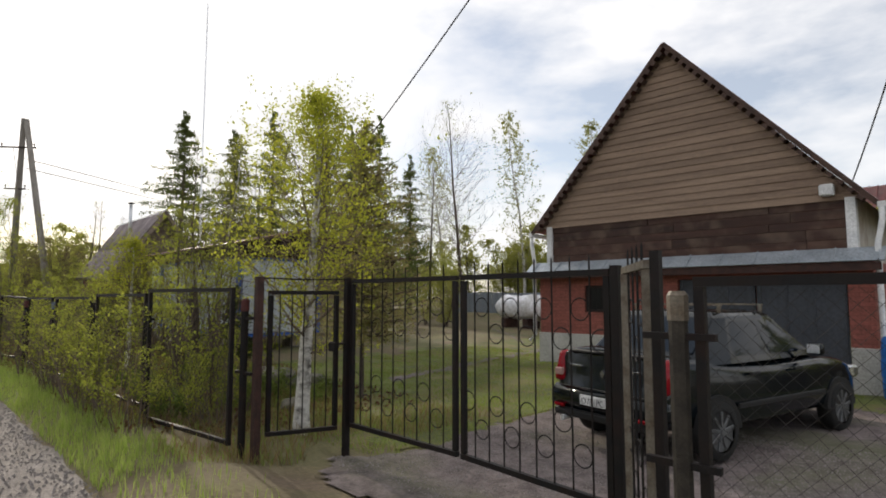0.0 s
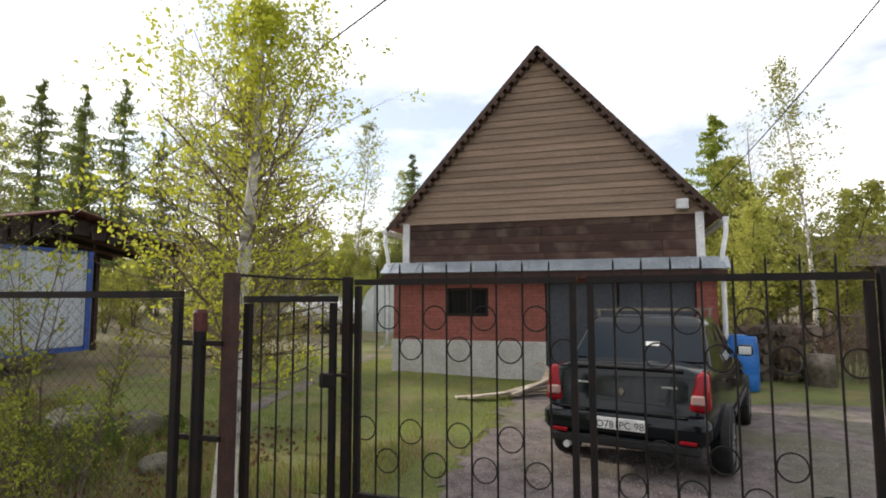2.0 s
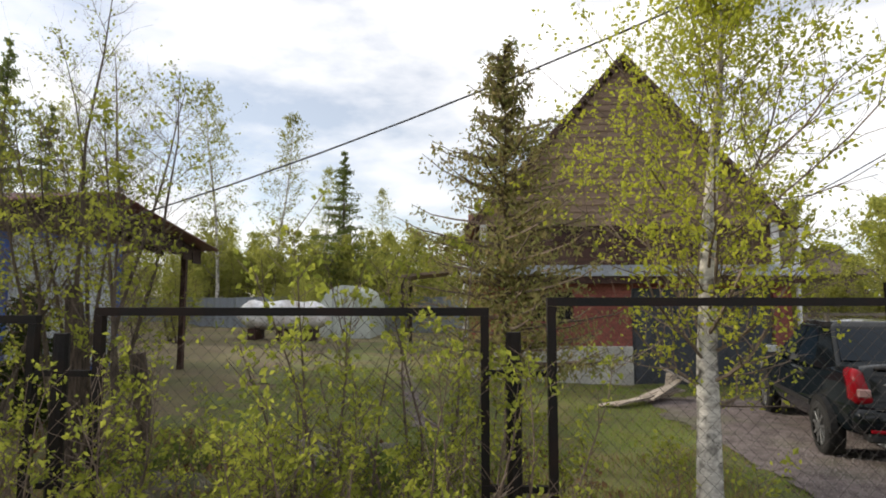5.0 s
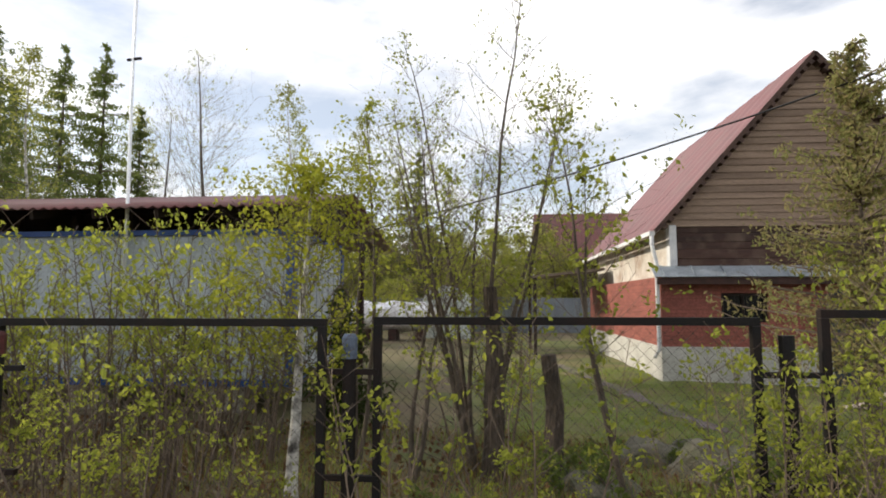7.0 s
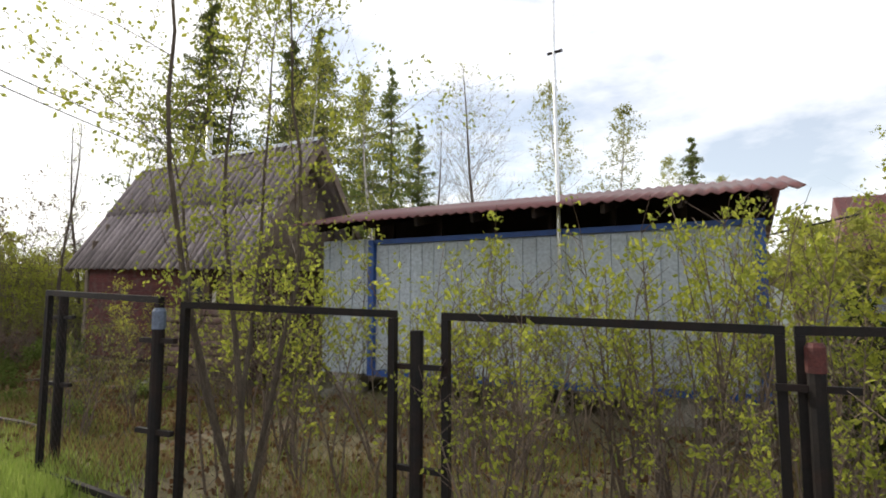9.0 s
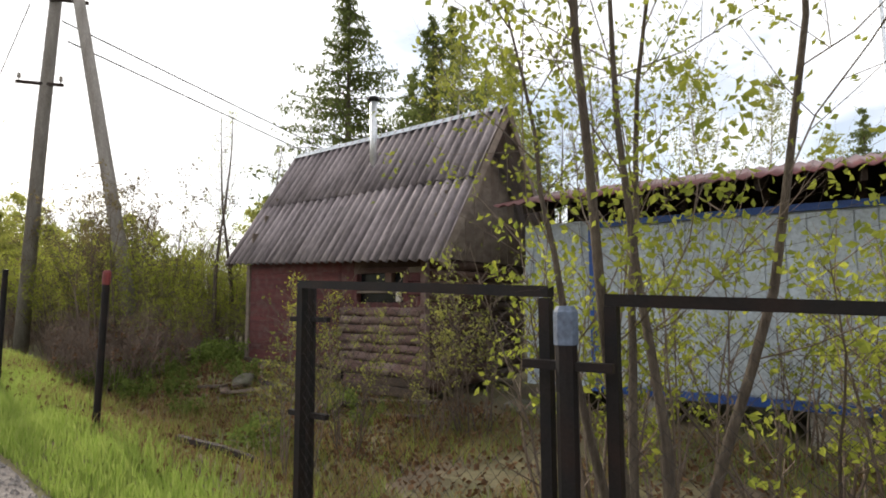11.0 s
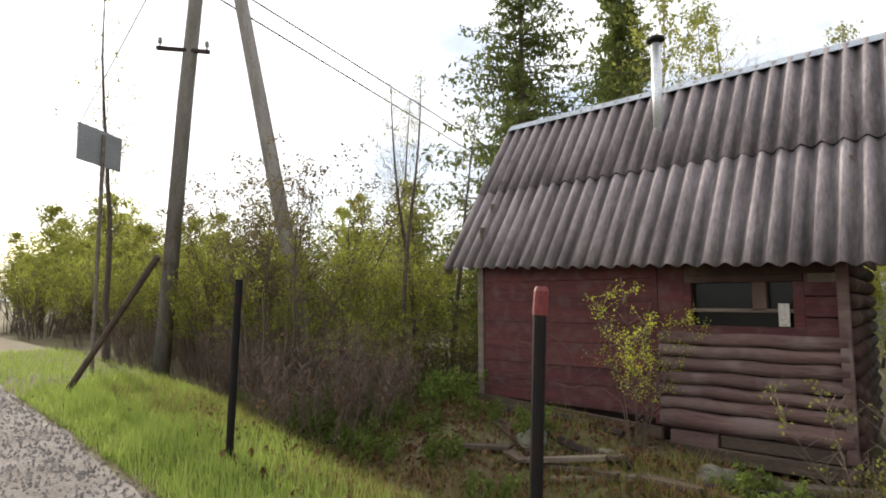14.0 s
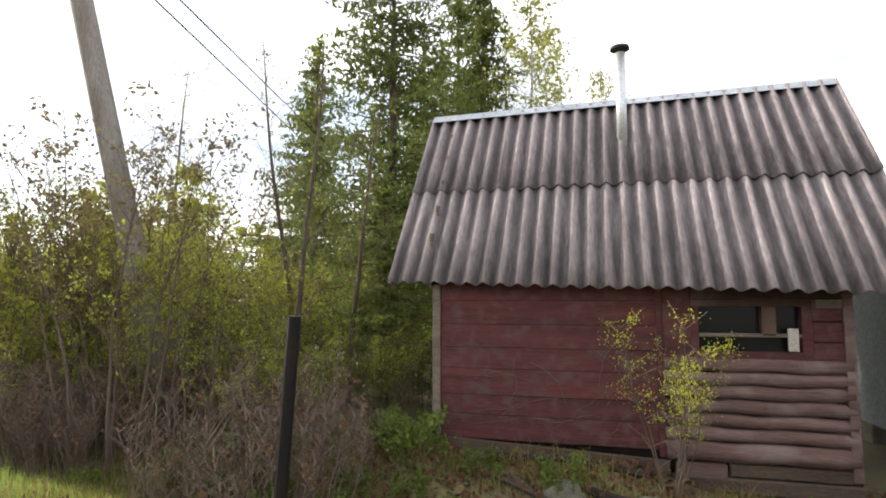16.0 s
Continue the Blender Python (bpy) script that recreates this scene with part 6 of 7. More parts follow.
# ---- parked car ----
def car():
    c = thing("car", "dark green four-door saloon parked before the garage", "car", at=(-1.57, 5.98, 0.02), turn=radians(-14.0))
    levels = (0.0, 0.18, 0.40, 0.55, 0.8, 1.0)
    #          y     half   bottom  top    shear of the end face by level
    stations = ((0.00, 0.67, 0.34, 1.07), (0.10, 0.755, 0.30, 1.095), (0.35, 0.80, 0.27, 1.10), (0.70, 0.835, 0.25, 1.08), (1.2, 0.86, 0.24, 1.01), (1.8, 0.868, 0.24, 0.97),
                (2.4, 0.868, 0.24, 0.955), (2.9, 0.865, 0.24, 0.96), (3.2, 0.86, 0.25, 0.97), (3.6, 0.845, 0.26, 0.93), (3.95, 0.80, 0.28, 0.86), (4.15, 0.72, 0.30, 0.77), (4.24, 0.60, 0.36, 0.66))
    push = ((0.03, 0.0, 0.0, 0.07, 0.09, 0.14), (0.0, 0.0, 0.0, 0.03, 0.04, 0.06))
    flare = (0.90, 0.97, 1.0, 0.985, 0.965, 0.90)
    bm = bmesh.new()
    rows = []
    for i, (y, w, zb, zt) in enumerate(stations):
        row = []
        for k, f in enumerate(levels):
            yy = y + (push[i][k] if i < 2 else 0)
            row.append([bm.verts.new((s * w * flare[k], yy, zb + (zt - zb) * f)) for s in (-1, 1)])
        crown = bm.verts.new((0, y + (push[i][5] if i < 2 else 0), zt + 0.025))
        rows.append((row, crown))
    for (a, ca), (b, cb) in zip(rows, rows[1:]):
        for k in range(5):
            bm.faces.new((a[k][0], a[k + 1][0], b[k + 1][0], b[k][0]))
            bm.faces.new((a[k + 1][1], a[k][1], b[k][1], b[k + 1][1]))
        bm.faces.new((a[5][0], ca, cb, b[5][0]))
        bm.faces.new((ca, a[5][1], b[5][1], cb))
        bm.faces.new((b[0][0], b[0][1], a[0][1], a[0][0]))
    for (row, cr), flip in ((rows[0], False), (rows[-1], True)):
        for k in range(5):
            q = (row[k][0], row[k][1], row[k + 1][1], row[k + 1][0])
            bm.faces.new(q[::-1] if flip else q)
        q = (row[5][0], row[5][1], cr)
        bm.faces.new(q[::-1] if flip else q)
    body = part("body", bm, M_CAR, c, smooth=True)
    sub = body.modifiers.new("round", "SUBSURF")
    sub.levels = sub.render_levels = 2
    # cabin
    base = ((-0.74, 0.58), (0.74, 0.58), (0.81, 1.15), (0.795, 2.2), (0.70, 3.14), (-0.70, 3.14), (-0.795, 2.2), (-0.81, 1.15))
    topr = ((-0.61, 1.12), (0.61, 1.12), (0.64, 1.34), (0.64, 2.1), (0.59, 2.36), (-0.59, 2.36), (-0.64, 2.1), (-0.64, 1.34))
    bm = bmesh.new()
    r0 = [bm.verts.new((x, y, 0.96)) for x, y in base]
    r2 = [bm.verts.new((x, y, 1.45)) for x, y in topr]
    r3 = [bm.verts.new((x * 0.88, 1.79 + (y - 1.79) * 0.86, 1.51)) for x, y in topr]
    r4 = [bm.verts.new((x * 0.5, 1.79 + (y - 1.79) * 0.5, 1.53)) for x, y in topr]
    for a, b in ((r0, r2), (r2, r3), (r3, r4)):
        for k in range(8):
            bm.faces.new((a[k], a[(k + 1) % 8], b[(k + 1) % 8], b[k]))
    bm.faces.new(r4)
    cab = part("cabin", bm, M_CAR, c, smooth=False)
    bev = cab.modifiers.new("round", "BEVEL")
    bev.width, bev.segments, bev.angle_limit = 0.03, 3, radians(12)

    def pane(name, corners, parent, label, inset=0.0):
        bm = bmesh.new()
        a, b, d, e = [Vector(v) for v in corners]
        n = (b - a).cross(e - a).normalized()
        grid = []
        for i in range(7):
            u = i / 6
            grid.append([bm.verts.new(a.lerp(b, u).lerp(e.lerp(d, u), v) + n * (0.004 * math.sin(math.pi * u) + 0.008)) for v in (0, 0.33, 0.67, 1)])
        for p, q in zip(grid, grid[1:]):
            for j in range(3):
                bm.faces.new((p[j], q[j], q[j + 1], p[j + 1]))
        return part(name, bm, M_CAR_GLASS, parent, label, True)

    pane("rear_window", ((-0.66, 0.70, 1.075), (0.66, 0.70, 1.075), (0.58, 1.085, 1.41), (-0.58, 1.085, 1.41)), c, "tinted rear window")
    pane("windscreen", ((0.66, 3.01, 1.038), (-0.66, 3.01, 1.038), (-0.56, 2.42, 1.395), (0.56, 2.42, 1.395)), c, "windscreen")
    for s in (1, -1):
        for y0, y1, t0, t1 in ((1.2, 1.92, 1.38, 1.78), (1.99, 2.86, 1.84, 2.2)):
            q = ((s * 0.776, y0, 1.03), (s * (0.776 if y1 < 2.3 else 0.748), y1, 1.03), (s * (0.652 if y1 < 2.3 else 0.635), t1, 1.40), (s * 0.652, t0, 1.40))
            pane("side_window", q if s > 0 else (q[1], q[0], q[3], q[2]), c, "tinted side window")
    # lamps
    for s in (-1, 1):
        bm = bmesh.new()
        box(bm, s * 0.675 - 0.095, s * 0.675 + 0.095, 0.05, 0.34, 0.69, 1.04, 0.035)
        for v in bm.verts:
            up = max(0.0, (v.co.z - 0.7) / 0.37)
            if abs(v.co.x) < 0.675:
                v.co.x += s * (0.085 * up ** 1.5)
            else:
                v.co.x -= s * 0.02 * up
            v.co.y += 0.08 * up
        lamp = part("tail_lamp", bm, M_TAIL_RED, c, "red tail lamp", True)
        bm = bmesh.new()
        box(bm, s * 0.675 - 0.06, s * 0.675 + 0.06, 0.045, 0.1, 0.76, 0.845, 0.012)
        part("reversing_lens", bm, M_TAIL_WHITE, lamp, "clear lens")
        bm = bmesh.new()
        box(bm, s * 0.59 - 0.075, s * 0.59 + 0.075, -0.036, 0.0, 0.42, 0.455, 0.006)
        part("reflector", bm, M_TAIL_RED, c, "red bumper reflector")
        bm = bmesh.new()
        box(bm, s * 0.64 - 0.13, s * 0.64 + 0.13, 4.02, 4.2, 0.60, 0.76, 0.03)
        part("headlamp", bm, M_SILVER, c, "clear headlamp")
        bm = bmesh.new()
        box(bm, s * 0.90 - 0.09, s * 0.90 + 0.09, 2.72, 2.82, 0.98, 1.12, 0.03)
        mir = part("wing_mirror", bm, M_CAR, c, "door mirror", True)
        bm = bmesh.new()
        box(bm, s * 0.90 - 0.07, s * 0.90 + 0.07, 2.708, 2.716, 1.0, 1.10, 0.003)
        part("mirror_glass", bm, M_CHROME, mir)
        for y in (1.5, 2.4):
            bm = bmesh.new()
            box(bm, s * 0.865 - 0.012, s * 0.865 + 0.02, y - 0.09, y + 0.09, 0.83, 0.86, 0.008)
            part("door_handle", bm, M_CAR_TRIM, c)
        bm = bmesh.new()
        box(bm, s * 0.875 - 0.012, s * 0.875 + 0.012, 1.15, 3.0, 0.50, 0.555, 0.006)
        part("door_moulding", bm, M_CAR_TRIM, c)
        for y in (0.83, 3.42):
            # flat black half-disc stands in for the dark wheel opening; the body is uncut
            bm = bmesh.new()
            for r in (0.365,):
                n = 20
                a = [bm.verts.new((s * 0.874, y + r * math.cos(k * math.pi / n), 0.3 + r * math.sin(k * math.pi / n))) for k in range(n + 1)]
                b = [bm.verts.new((s * 0.80, v.co.y, v.co.z)) for v in a]
                bm.faces.new(a if s < 0 else a[::-1])
                for k in range(n):
                    bm.faces.new((a[k], a[k + 1], b[k + 1], b[k]))
            part("wheel_arch", bm, M_CAR_TRIM, c)
            bm = bmesh.new()
            prof = ((0.70, 0.20), (0.70, 0.285), (0.72, 0.305), (0.86, 0.305), (0.885, 0.285), (0.888, 0.21))
            n = 28
            rings = [[bm.verts.new((s * px, y + r * math.cos(k * math.tau / n), 0.3 + r * math.sin(k * math.tau / n))) for k in range(n)] for px, r in prof]
            for a, b in zip(rings, rings[1:]):
                for k in range(n):
                    bm.faces.new((a[k], a[(k + 1) % n], b[(k + 1) % n], b[k]))
            wheel = part("wheel", bm, M_TYRE, c, "wheel with silver rim", True)
            bm = bmesh.new()
            for k in range(9):
                m = Matrix.Translation((s * 0.878, y, 0.3)) @ Matrix.Rotation(k * math.tau / 9, 4, "X")
                box(bm, -0.008, 0.008, -0.018, 0.018, 0.03, 0.2, 0.004, m)
            tube(bm, [(s * 0.862, y, 0.3), (s * 0.868, y, 0.3)], 0.205, 20)
            tube(bm, [(s * 0.868, y, 0.3), (s * 0.892, y, 0.3)], 0.04, 10)
            part("rim", bm, M_RIM, wheel, "silver multi-spoke rim")
    # tail details
    bm = bmesh.new()
    box(bm, -0.775, 0.775, -0.03, 0.3, 0.40, 0.665, 0.07)
    part("bumper", bm, M_CAR, c, "dark green rear bumper", True)
    bm = bmesh.new()
    box(bm, -0.55, 0.55, 0.085, 0.16, 1.04, 1.075, 0.012)
    part("boot_spoiler", bm, M_CAR_TRIM, c, "black boot lip")
    bm = bmesh.new()
    box(bm, -0.69, 0.69, -0.02, 0.12, 0.32, 0.41, 0.02)
    part("bumper_skirt", bm, M_CAR_TRIM, c, "black lower bumper")
    bm = bmesh.new()
    box(bm, -0.60, 0.60, -0.004, 0.02, 0.655, 0.668, 0.003)
    part("boot_seam", bm, M_CAR_TRIM, c)
    bm = bmesh.new()
    box(bm, -0.245, 0.245, -0.046, -0.03, 0.49, 0.597, 0.004)
    plate = part("number_plate", bm, M_PLATE, c, "white number plate")
    txt = bpy.data.curves.new("plate_text", "FONT")
    txt.body, txt.size, txt.align_x = "O781PC 98", 0.092, "CENTER"
    txt.extrude = 0.0008
    tmp = bpy.data.objects.new("plate_text", txt)
    scene.collection.objects.link(tmp)
    me = bpy.data.meshes.new_from_object(tmp.evaluated_get(bpy.context.evaluated_depsgraph_get()))
    bpy.data.objects.remove(tmp)
    me.materials.clear()
    me.materials.append(M_INK)
    word = new("lettering", me)
    word.parent = plate
    word.location, word.rotation_euler = (0, -0.0475, 0.505), (radians(90), 0, 0)
    bm = bmesh.new()
    v = [bm.verts.new((x, 0.052, z)) for x, z in ((0, 0.79), (0.028, 0.835), (0, 0.88), (-0.028, 0.835))]
    r = bmesh.ops.extrude_face_region(bm, geom=[bm.faces.new(v)])
    bmesh.ops.translate(bm, vec=(0, 0.04, 0), verts=[e for e in r["geom"] if isinstance(e, bmesh.types.BMVert)])
    part("badge", bm, M_SILVER, c, "plain silver diamond badge")
    for x0, x1 in ((-0.50, -0.32), (0.36, 0.5)):
        bm = bmesh.new()
        box(bm, x0, x1, 0.062, 0.1, 0.885, 0.905, 0.003)
        part("script_badge", bm, M_SILVER, c, "small silver badge bar")
    bm = bmesh.new()
    box(bm, -0.07, 0.07, -0.0015, 0.0015, -0.03, 0.03, 0, Matrix.Translation((0.14, 0.865, 1.235)) @ Matrix.Rotation(radians(-49), 4, "X"))
    part("paper_note", bm, M_PLATE, c, "small white rectangle on the rear window")
    bm = bmesh.new()
    tube(bm, [(-0.52, -0.05, 0.30), (-0.52, 0.25, 0.30)], 0.032, 12)
    part("exhaust", bm, M_CHROME, c, "round exhaust pipe")
    for y in (1.35, 2.2):
        bm = bmesh.new()
        bar(bm, (-0.60, y, 1.585), (0.60, y, 1.585), 0.03, 0.02)
        for s in (-1, 1):
            bar(bm, (s * 0.56, y, 1.46), (s * 0.57, y, 1.575), 0.03)
        part("roof_bar", bm, M_RAW_STEEL, c, "roof rack bar")
    return c


car()

# ---- yard things ----
barrel = thing("blue_barrel", "blue plastic rain barrel at the house corner", "barrel")
bm = bmesh.new()
prof = ((0.0, 0.24), (0.03, 0.275), (0.25, 0.285), (0.32, 0.275), (0.36, 0.29), (0.6, 0.29), (0.64, 0.275), (0.7, 0.285), (0.9, 0.265), (0.94, 0.25), (0.95, 0.23))
bx, by, bz = 0.5, 11.5, ground_z(0.5, 11.5)
tube(bm, [(bx, by, bz + h) for h, r in prof], [r * 0.88 for h, r in prof], 24)
part("shell", bm, M_BLUE_PLASTIC, barrel, smooth=True)
bm = bmesh.new()
tube(bm, [(bx, by, bz + 0.945), (bx, by, bz + 0.965)], 0.207, 24)
part("lid", bm, M_BLUE_PLASTIC, barrel)

drum = thing("grey_drum", "old grey steel drum standing in the grass", "drum")
bm = bmesh.new()
dz = ground_z(2.0, 12.6) - 0.3
tube(bm, [(2.0, 12.6, dz), (2.0, 12.6, dz + 0.3), (2.0, 12.6, dz + 0.31), (2.0, 12.6, dz + 0.6), (2.0, 12.6, dz + 0.61), (2.0, 12.6, dz + 0.88)], [0.23, 0.23, 0.24, 0.23, 0.24, 0.23], 20)
part("shell", bm, M_RAW_STEEL, drum, smooth=True)

M_PALE_PLANK = mat("pale_weathered_plank", (0.42, 0.37, 0.31), (0.28, 0.23, 0.19), rough=0.9, scale=4, fine=50, stretch=(0.4, 1, 2), vary=0.3)
rng = random.Random(3)
for k in range(9):                                       # boards fanned over one another, heads propped up
    pl = thing("plank", "grey weathered plank lying in a heap on the lawn", "plank", "plank heap")
    foot = Vector((-4.15 + 0.16 * k + rng.uniform(-0.1, 0.1), 9.45 + 0.08 * k + rng.uniform(-0.12, 0.12), ground_z(-4, 9.6) + 0.05 + 0.01 * k))
    head = Vector((-2.75 + rng.uniform(-0.15, 0.15), 10.25 + rng.uniform(-0.15, 0.2), 0.14 + 0.045 * k))
    bm = bmesh.new()
    bar(bm, foot, head, 0.11, 0.026)
    part("board", bm, M_PALE_PLANK, pl)
pl = thing("plank", "grey plank leaning across the heap", "plank", "plank heap")
bm = bmesh.new()
bar(bm, (-2.95, 10.35, 0.62), (-2.05, 9.9, 0.12), 0.13, 0.028)
part("board", bm, M_PALE_PLANK, pl)

boat = thing("covered_boat", "long load wrapped in white tarpaulin on timber blocks", "tarpaulin")
bm = bmesh.new()
A, B = Vector((-15.3, 21.4, 0)), Vector((-11.9, 22.2, 0))
n, sides = 18, 16
rings = []
for i in range(n + 1):
    f = i / n
    c = A.lerp(B, f)
    end = min(1.0, math.sin(math.pi * min(1, max(0, f * 0.98 + 0.01))) * 2.2) ** 0.5
    ringv = []
    for k in range(sides):
        w = k * math.tau / sides
        r = 0.62 * end * (1 + 0.16 * noise.noise((f * 7, math.cos(w) * 1.6, math.sin(w) * 1.6)))
        ringv.append(bm.verts.new(c + Vector((0.2, -0.95, 0)).normalized() * r * math.cos(w) + Vector((0, 0, ground_z(c.x, c.y) + 0.95 + r * 0.9 * math.sin(w)))))
    rings.append(ringv)
for a, b in zip(rings, rings[1:]):
    for k in range(sides):
        bm.faces.new((a[k], a[(k + 1) % sides], b[(k + 1) % sides], b[k]))
bm.faces.new(rings[0][::-1]), bm.faces.new(rings[-1])
part("tarpaulin", bm, M_TARP, boat, smooth=True)
for f in (0.2, 0.5, 0.8):
    bm = bmesh.new()
    c = A.lerp(B, f)
    box(bm, c.x - 0.15, c.x + 0.15, c.y - 0.5, c.y + 0.5, ground_z(c.x, c.y) - 0.05, ground_z(c.x, c.y) + 0.45, 0.01)
    part("timber_block", bm, M_RUST_STEEL, boat, "dark red timber block")

house2 = thing("greenhouse", "arched milky polycarbonate greenhouse", "greenhouse")
gc, gr = -11.75, 1.12
for y0, y1 in ((24.0, 28.0),):
    bm = bmesh.new()
    pts = [(gc + gr * math.cos(w), 1.35 + gr * math.sin(w)) for w in [math.pi * k / 14 for k in range(15)]]
    pts = [(gc + gr, 0.2)] + pts + [(gc - gr, 0.2)]
    fa = [bm.verts.new((x, y0, z)) for x, z in pts]
    fb = [bm.verts.new((x, y1, z)) for x, z in pts]
    for k in range(len(pts) - 1):
        bm.faces.new((fa[k], fa[k + 1], fb[k + 1], fb[k]))
    bm.faces.new(fa[::-1]), bm.faces.new(fb)
    part("shell", bm, M_POLYCARB, house2)
for k in range(3):
    bm = bmesh.new()
    x = gc - 0.5 + 0.5 * k
    bar(bm, (x, 23.97, 0.2), (x, 23.97, 1.35 + gr * math.sqrt(max(0, 1 - ((x - gc) / gr) ** 2))), 0.04)
    part("rib", bm, M_ZINC, house2)

far_fence = thing("sheet_fence", "long grey-blue corrugated sheet fence at the back of the plot", "fence")
for k in range(20):
    bm = bmesh.new()
    x = -26 + k * 1.15
    top = 2.0 + 0.03 * math.sin(k)
    strip = [[bm.verts.new((x + j * 0.095, 30 + (0.03 if (j // 2) % 2 else 0), z)) for z in (ground_z(x, 30) - 0.1, top)] for j in range(13)]
    for p, q in zip(strip, strip[1:]):
        bm.faces.new((p[0], q[0], q[1], p[1]))
    part("sheet", bm, M_FAR_FENCE, far_fence)

red_house = thing("house", "distant house with dark red metal roof and cream walls", "house")
x0, x1 = -6.6, 3.0
bm = bmesh.new()
box(bm, x0 + 0.4, x1 - 0.4, 38.2, 45, 0, 5.3)
part("wall", bm, M_DARK_LOG, red_house)
bm = bmesh.new()
box(bm, x0 + 0.3, x0 + 0.7, 38.1, 38.3, 2.4, 5.3)
part("corner_trim", bm, M_YELLOW_WALL, red_house, "cream corner trim")
bm = bmesh.new()
v = [bm.verts.new(c) for c in ((x0, 37.4, 4.6), (x1, 37.4, 4.6), (x1, 41.4, 8.2), (x0, 41.4, 8.2), (x1, 45.6, 4.6), (x0, 45.6, 4.6))]
bm.faces.new(v[:4])
bm.faces.new((v[3], v[2], v[4], v[5]))
bm.faces.new((v[1], v[4], v[2]))
bm.faces.new((v[0], v[3], v[5]))
roof = part("roof", bm, M_RED_ROOF, red_house, "dark red ribbed metal roof")
for k in range(24):
    bm = bmesh.new()
    x = x0 + 0.2 + k * 0.4
    bar(bm, (x, 37.4, 4.63), (x, 41.4, 8.23), 0.04, 0.06)
    part("seam", bm, M_RED_ROOF, roof)

shed = thing("shed", "old grey wooden shed with weathered board roof", "shed")
bm = bmesh.new()
box(bm, 5.6, 10, 24.2, 27.5, 0, 2.9)
part("wall", bm, M_OLD_WOOD, shed)
for k in range(18):
    bm = bmesh.new()
    x = 5.3 + k * 0.28
    bar(bm, (x, 23.8, 2.85), (x, 26.2, 4.15), 0.26, 0.03)
    part("roof_board", bm, M_OLD_WOOD, shed)

# log and brush pile behind the barrel
rng = random.Random(14)
for k in range(48):
    lg = thing("log", "cut firewood log with dark bark in a loose pile", "log", "firewood pile")
    bm = bmesh.new()
    x, y, z = 0.5 + rng.uniform(0, 1.5), 13.4 + rng.uniform(-0.2, 0.2), ground_z(1.2, 13.4) + 0.12 + (k // 8) * 0.17
    d = Vector((rng.uniform(-0.6, 0.6), 1, rng.uniform(-0.08, 0.08))).normalized() * 0.4
    tube(bm, [Vector((x, y, z)) - d, Vector((x, y, z)) + d], rng.uniform(0.07, 0.12), 8)
    part("billet", bm, M_BARK if k % 3 else M_OLD_WOOD, lg)
for i in range(7):
    bush("dry_brush", BRUSH[i % 2], 1.2 + i * 0.62, 13.4 + rng.uniform(-0.6, 1.0), "grey brushwood heap beside the yard", group="yard brushwood", scale=rng.uniform(1.0, 1.4))
# rail fence and posts at the side of the yard
rail = thing("rail_fence", "low grey pole fence beside the yard", "fence")
for k in range(6):
    bm = bmesh.new()
    x, y = 4.2 + 0.05 * k, 9 + k * 2.2
    tube(bm, [(x, y, ground_z(x, y) - 0.1), (x, y, 1.4)], 0.05, 7)
    part("post", bm, M_OLD_WOOD, rail)
for z in (0.7, 1.2):
    bm = bmesh.new()
    tube(bm, [(4.16, 8.6, z), (4.45, 20.4, z + 0.05)], 0.035, 6)
    part("rail", bm, M_OLD_WOOD, rail)

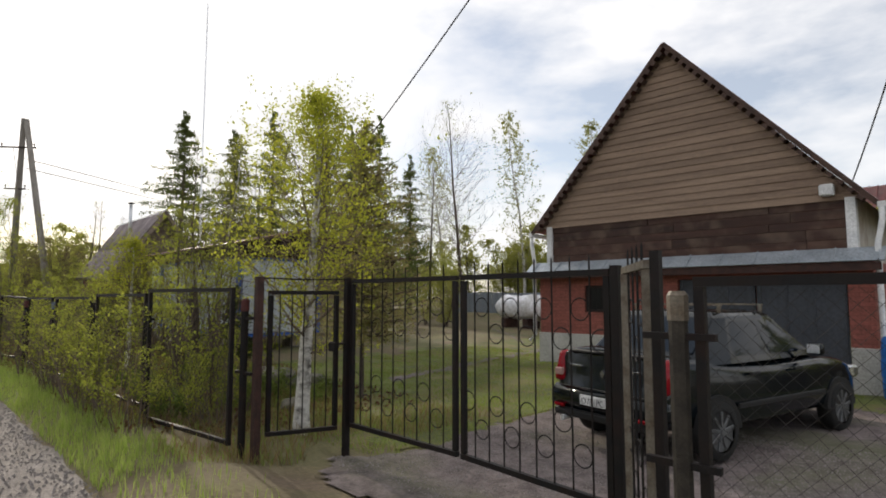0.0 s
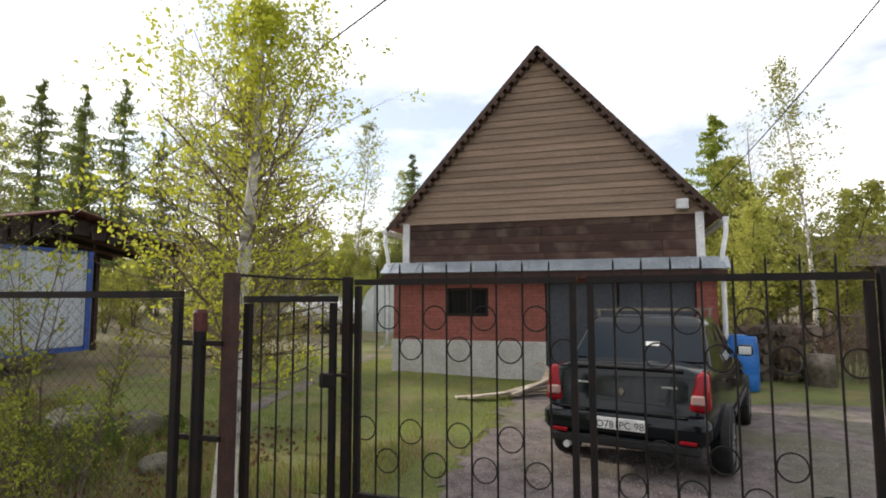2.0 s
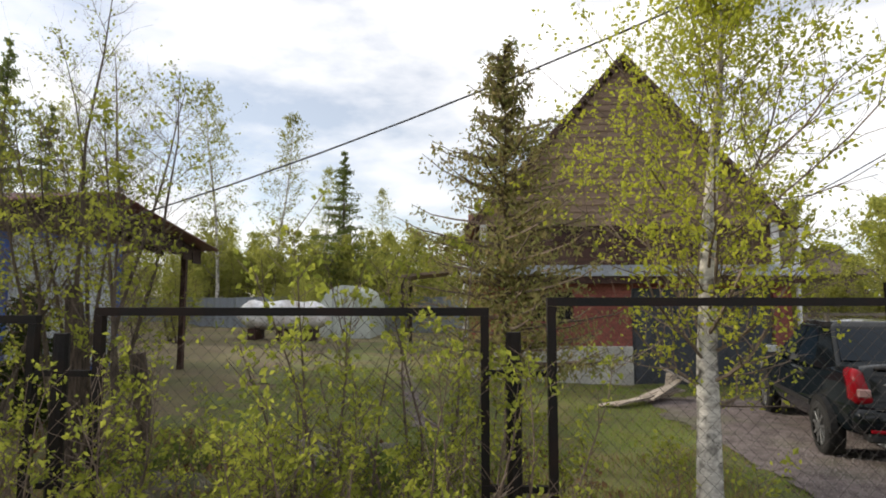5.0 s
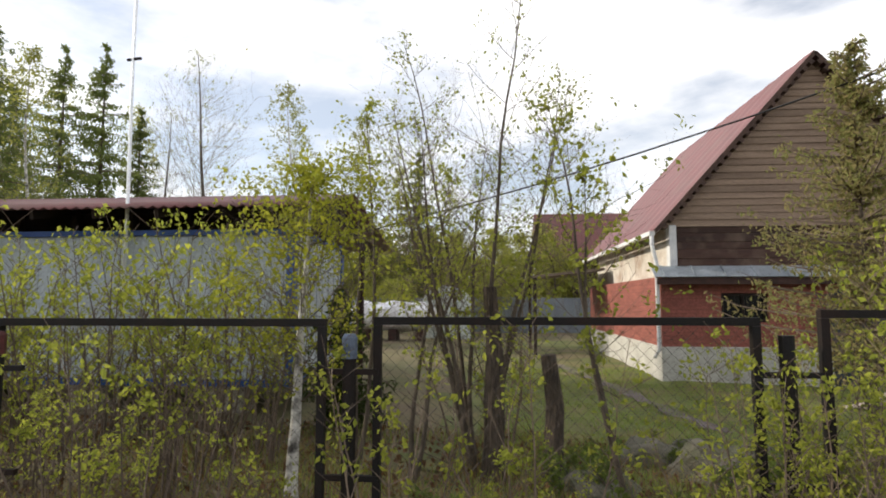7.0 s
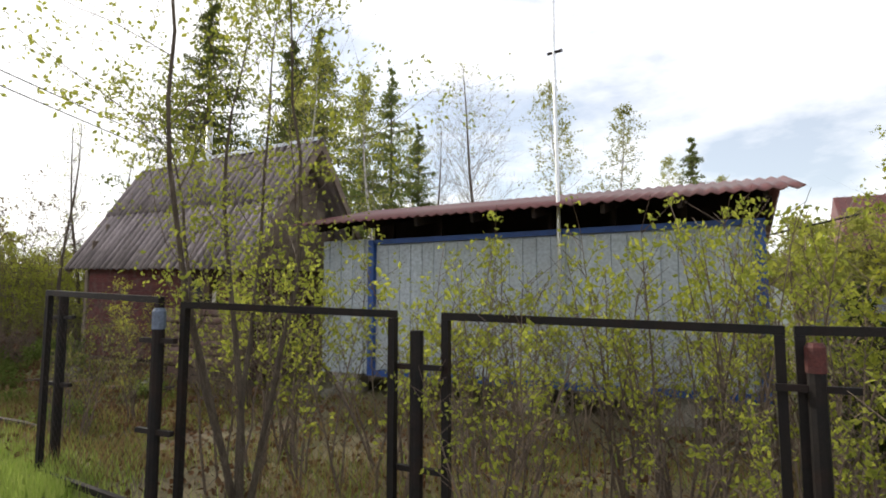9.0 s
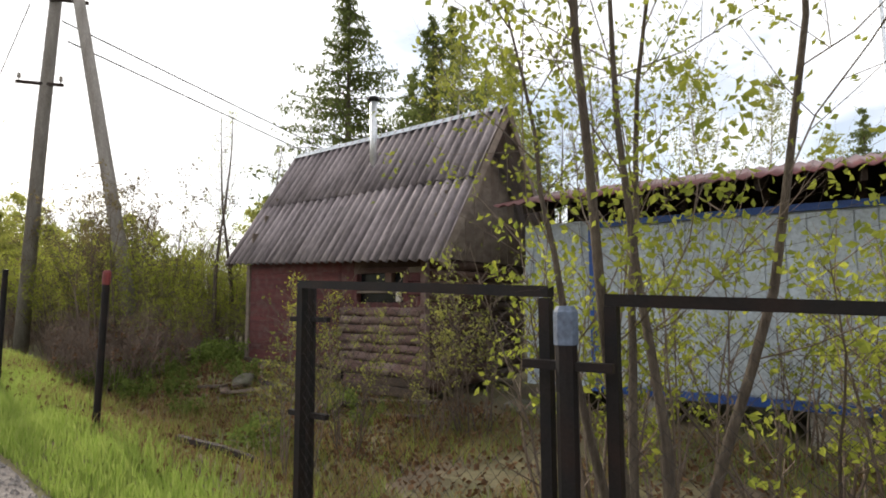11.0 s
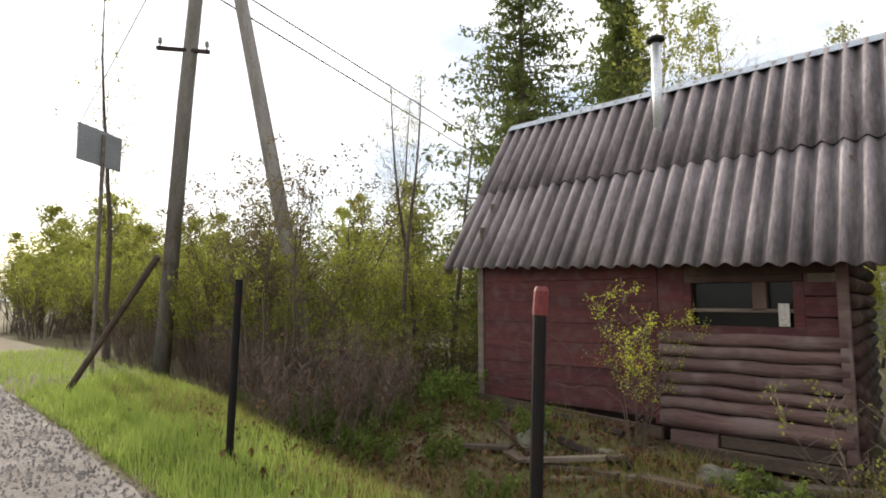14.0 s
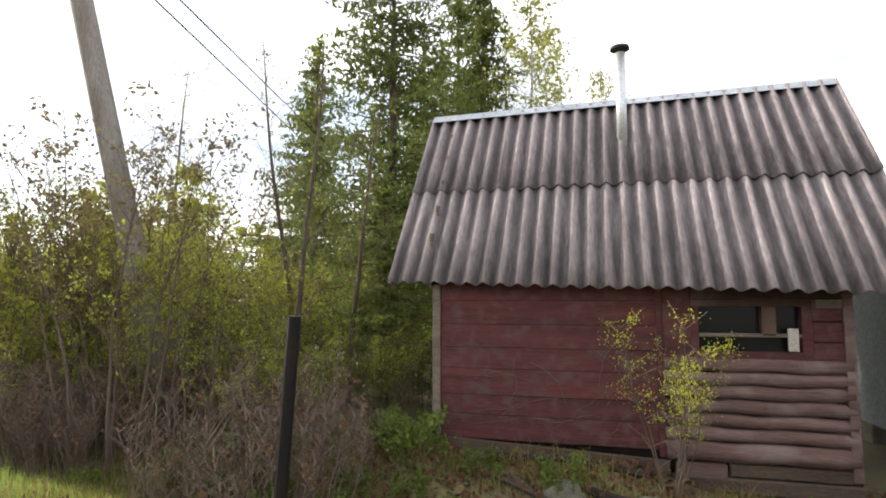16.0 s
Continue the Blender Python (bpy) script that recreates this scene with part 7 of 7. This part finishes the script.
# grey boulders and fallen timber inside the fence
rng = random.Random(17)
for x, y, s in ((-7.75, 5.5, 0.42), (-7.2, 5.9, 0.34), (-8.2, 6.0, 0.3), (-7.6, 6.3, 0.26), (-9.0, 4.7, 0.26), (-8.75, 5.0, 0.2), (-9.2, 5.1, 0.17), (-8.2, 3.8, 0.2), (-5.9, 4.9, 0.2), (-22.4, 5.35, 0.16), (-21.7, 5.5, 0.13), (-20.8, 5.6, 0.17), (-20.2, 5.75, 0.15), (-18.75, 6.9, 0.2), (-18.3, 6.8, 0.16)):
    bl = thing("boulder", "mossy grey boulder half sunk in the weeds", "stone", "boulders")
    bm = bmesh.new()
    bmesh.ops.create_icosphere(bm, subdivisions=3, radius=s)
    for v in bm.verts:
        v.co *= 1 + 0.4 * noise.noise(v.co * (1.1 / s) + Vector((x, y, 0)))
        v.co.z *= 0.6
    bmesh.ops.translate(bm, vec=(x, y, ground_z(x, y) + s * 0.2), verts=bm.verts)
    part("stone", bm, M_MOSSY, bl, smooth=False)
for a, b, r in (((-20.5, 3.3), (-19.3, 3.5), 0.045), ((-22.6, 5.6), (-21.4, 5.3), 0.05), ((-24.9, 3.9), (-24.3, 4.9), 0.03), ((-21.2, 5.2), (-20.0, 5.5), 0.06), ((-23.2, 6.1), (-21.7, 5.85), 0.05)):
    br = thing("fallen_branch", "dark fallen timber lying in the weeds", "branch", "fallen timber")
    bm = bmesh.new()
    tube(bm, [(*a, ground_z(*a) + 0.04), ((a[0] + b[0]) / 2, (a[1] + b[1]) / 2, ground_z((a[0] + b[0]) / 2, (a[1] + b[1]) / 2) + 0.08), (*b, ground_z(*b) + 0.05)], [r, r * 0.9, r * 0.7], 7)
    part("stem", bm, M_DARK_WOOD, br)
# scraps of old boards sunk in the earth before the cabin
rng = random.Random(23)
for k in range(14):
    sc = thing("board_scrap", "rotten board scrap half sunk in the earth", "plank", "rotten boards")
    x, y = rng.uniform(-22.9, -19.4), rng.uniform(5.0, 6.05)
    a, ln = rng.uniform(-0.6, 0.5), rng.uniform(0.15, 0.5)
    p, q = Vector((x - ln * math.cos(a), y - ln * math.sin(a), 0)), Vector((x + ln * math.cos(a), y + ln * math.sin(a), 0))
    p.z, q.z = ground_z(p.x, p.y) + 0.03, ground_z(q.x, q.y) + 0.035 + rng.uniform(0, 0.06)
    bm = bmesh.new()
    bar(bm, p, q, rng.uniform(0.08, 0.15), 0.035)
    for v in bm.verts:
        v.co += Vector((0.05, 0.03, 0.015)) * noise.noise(v.co * 7)
    part("board", bm, M_ROTTEN if k % 3 else M_OLD_WOOD, sc)
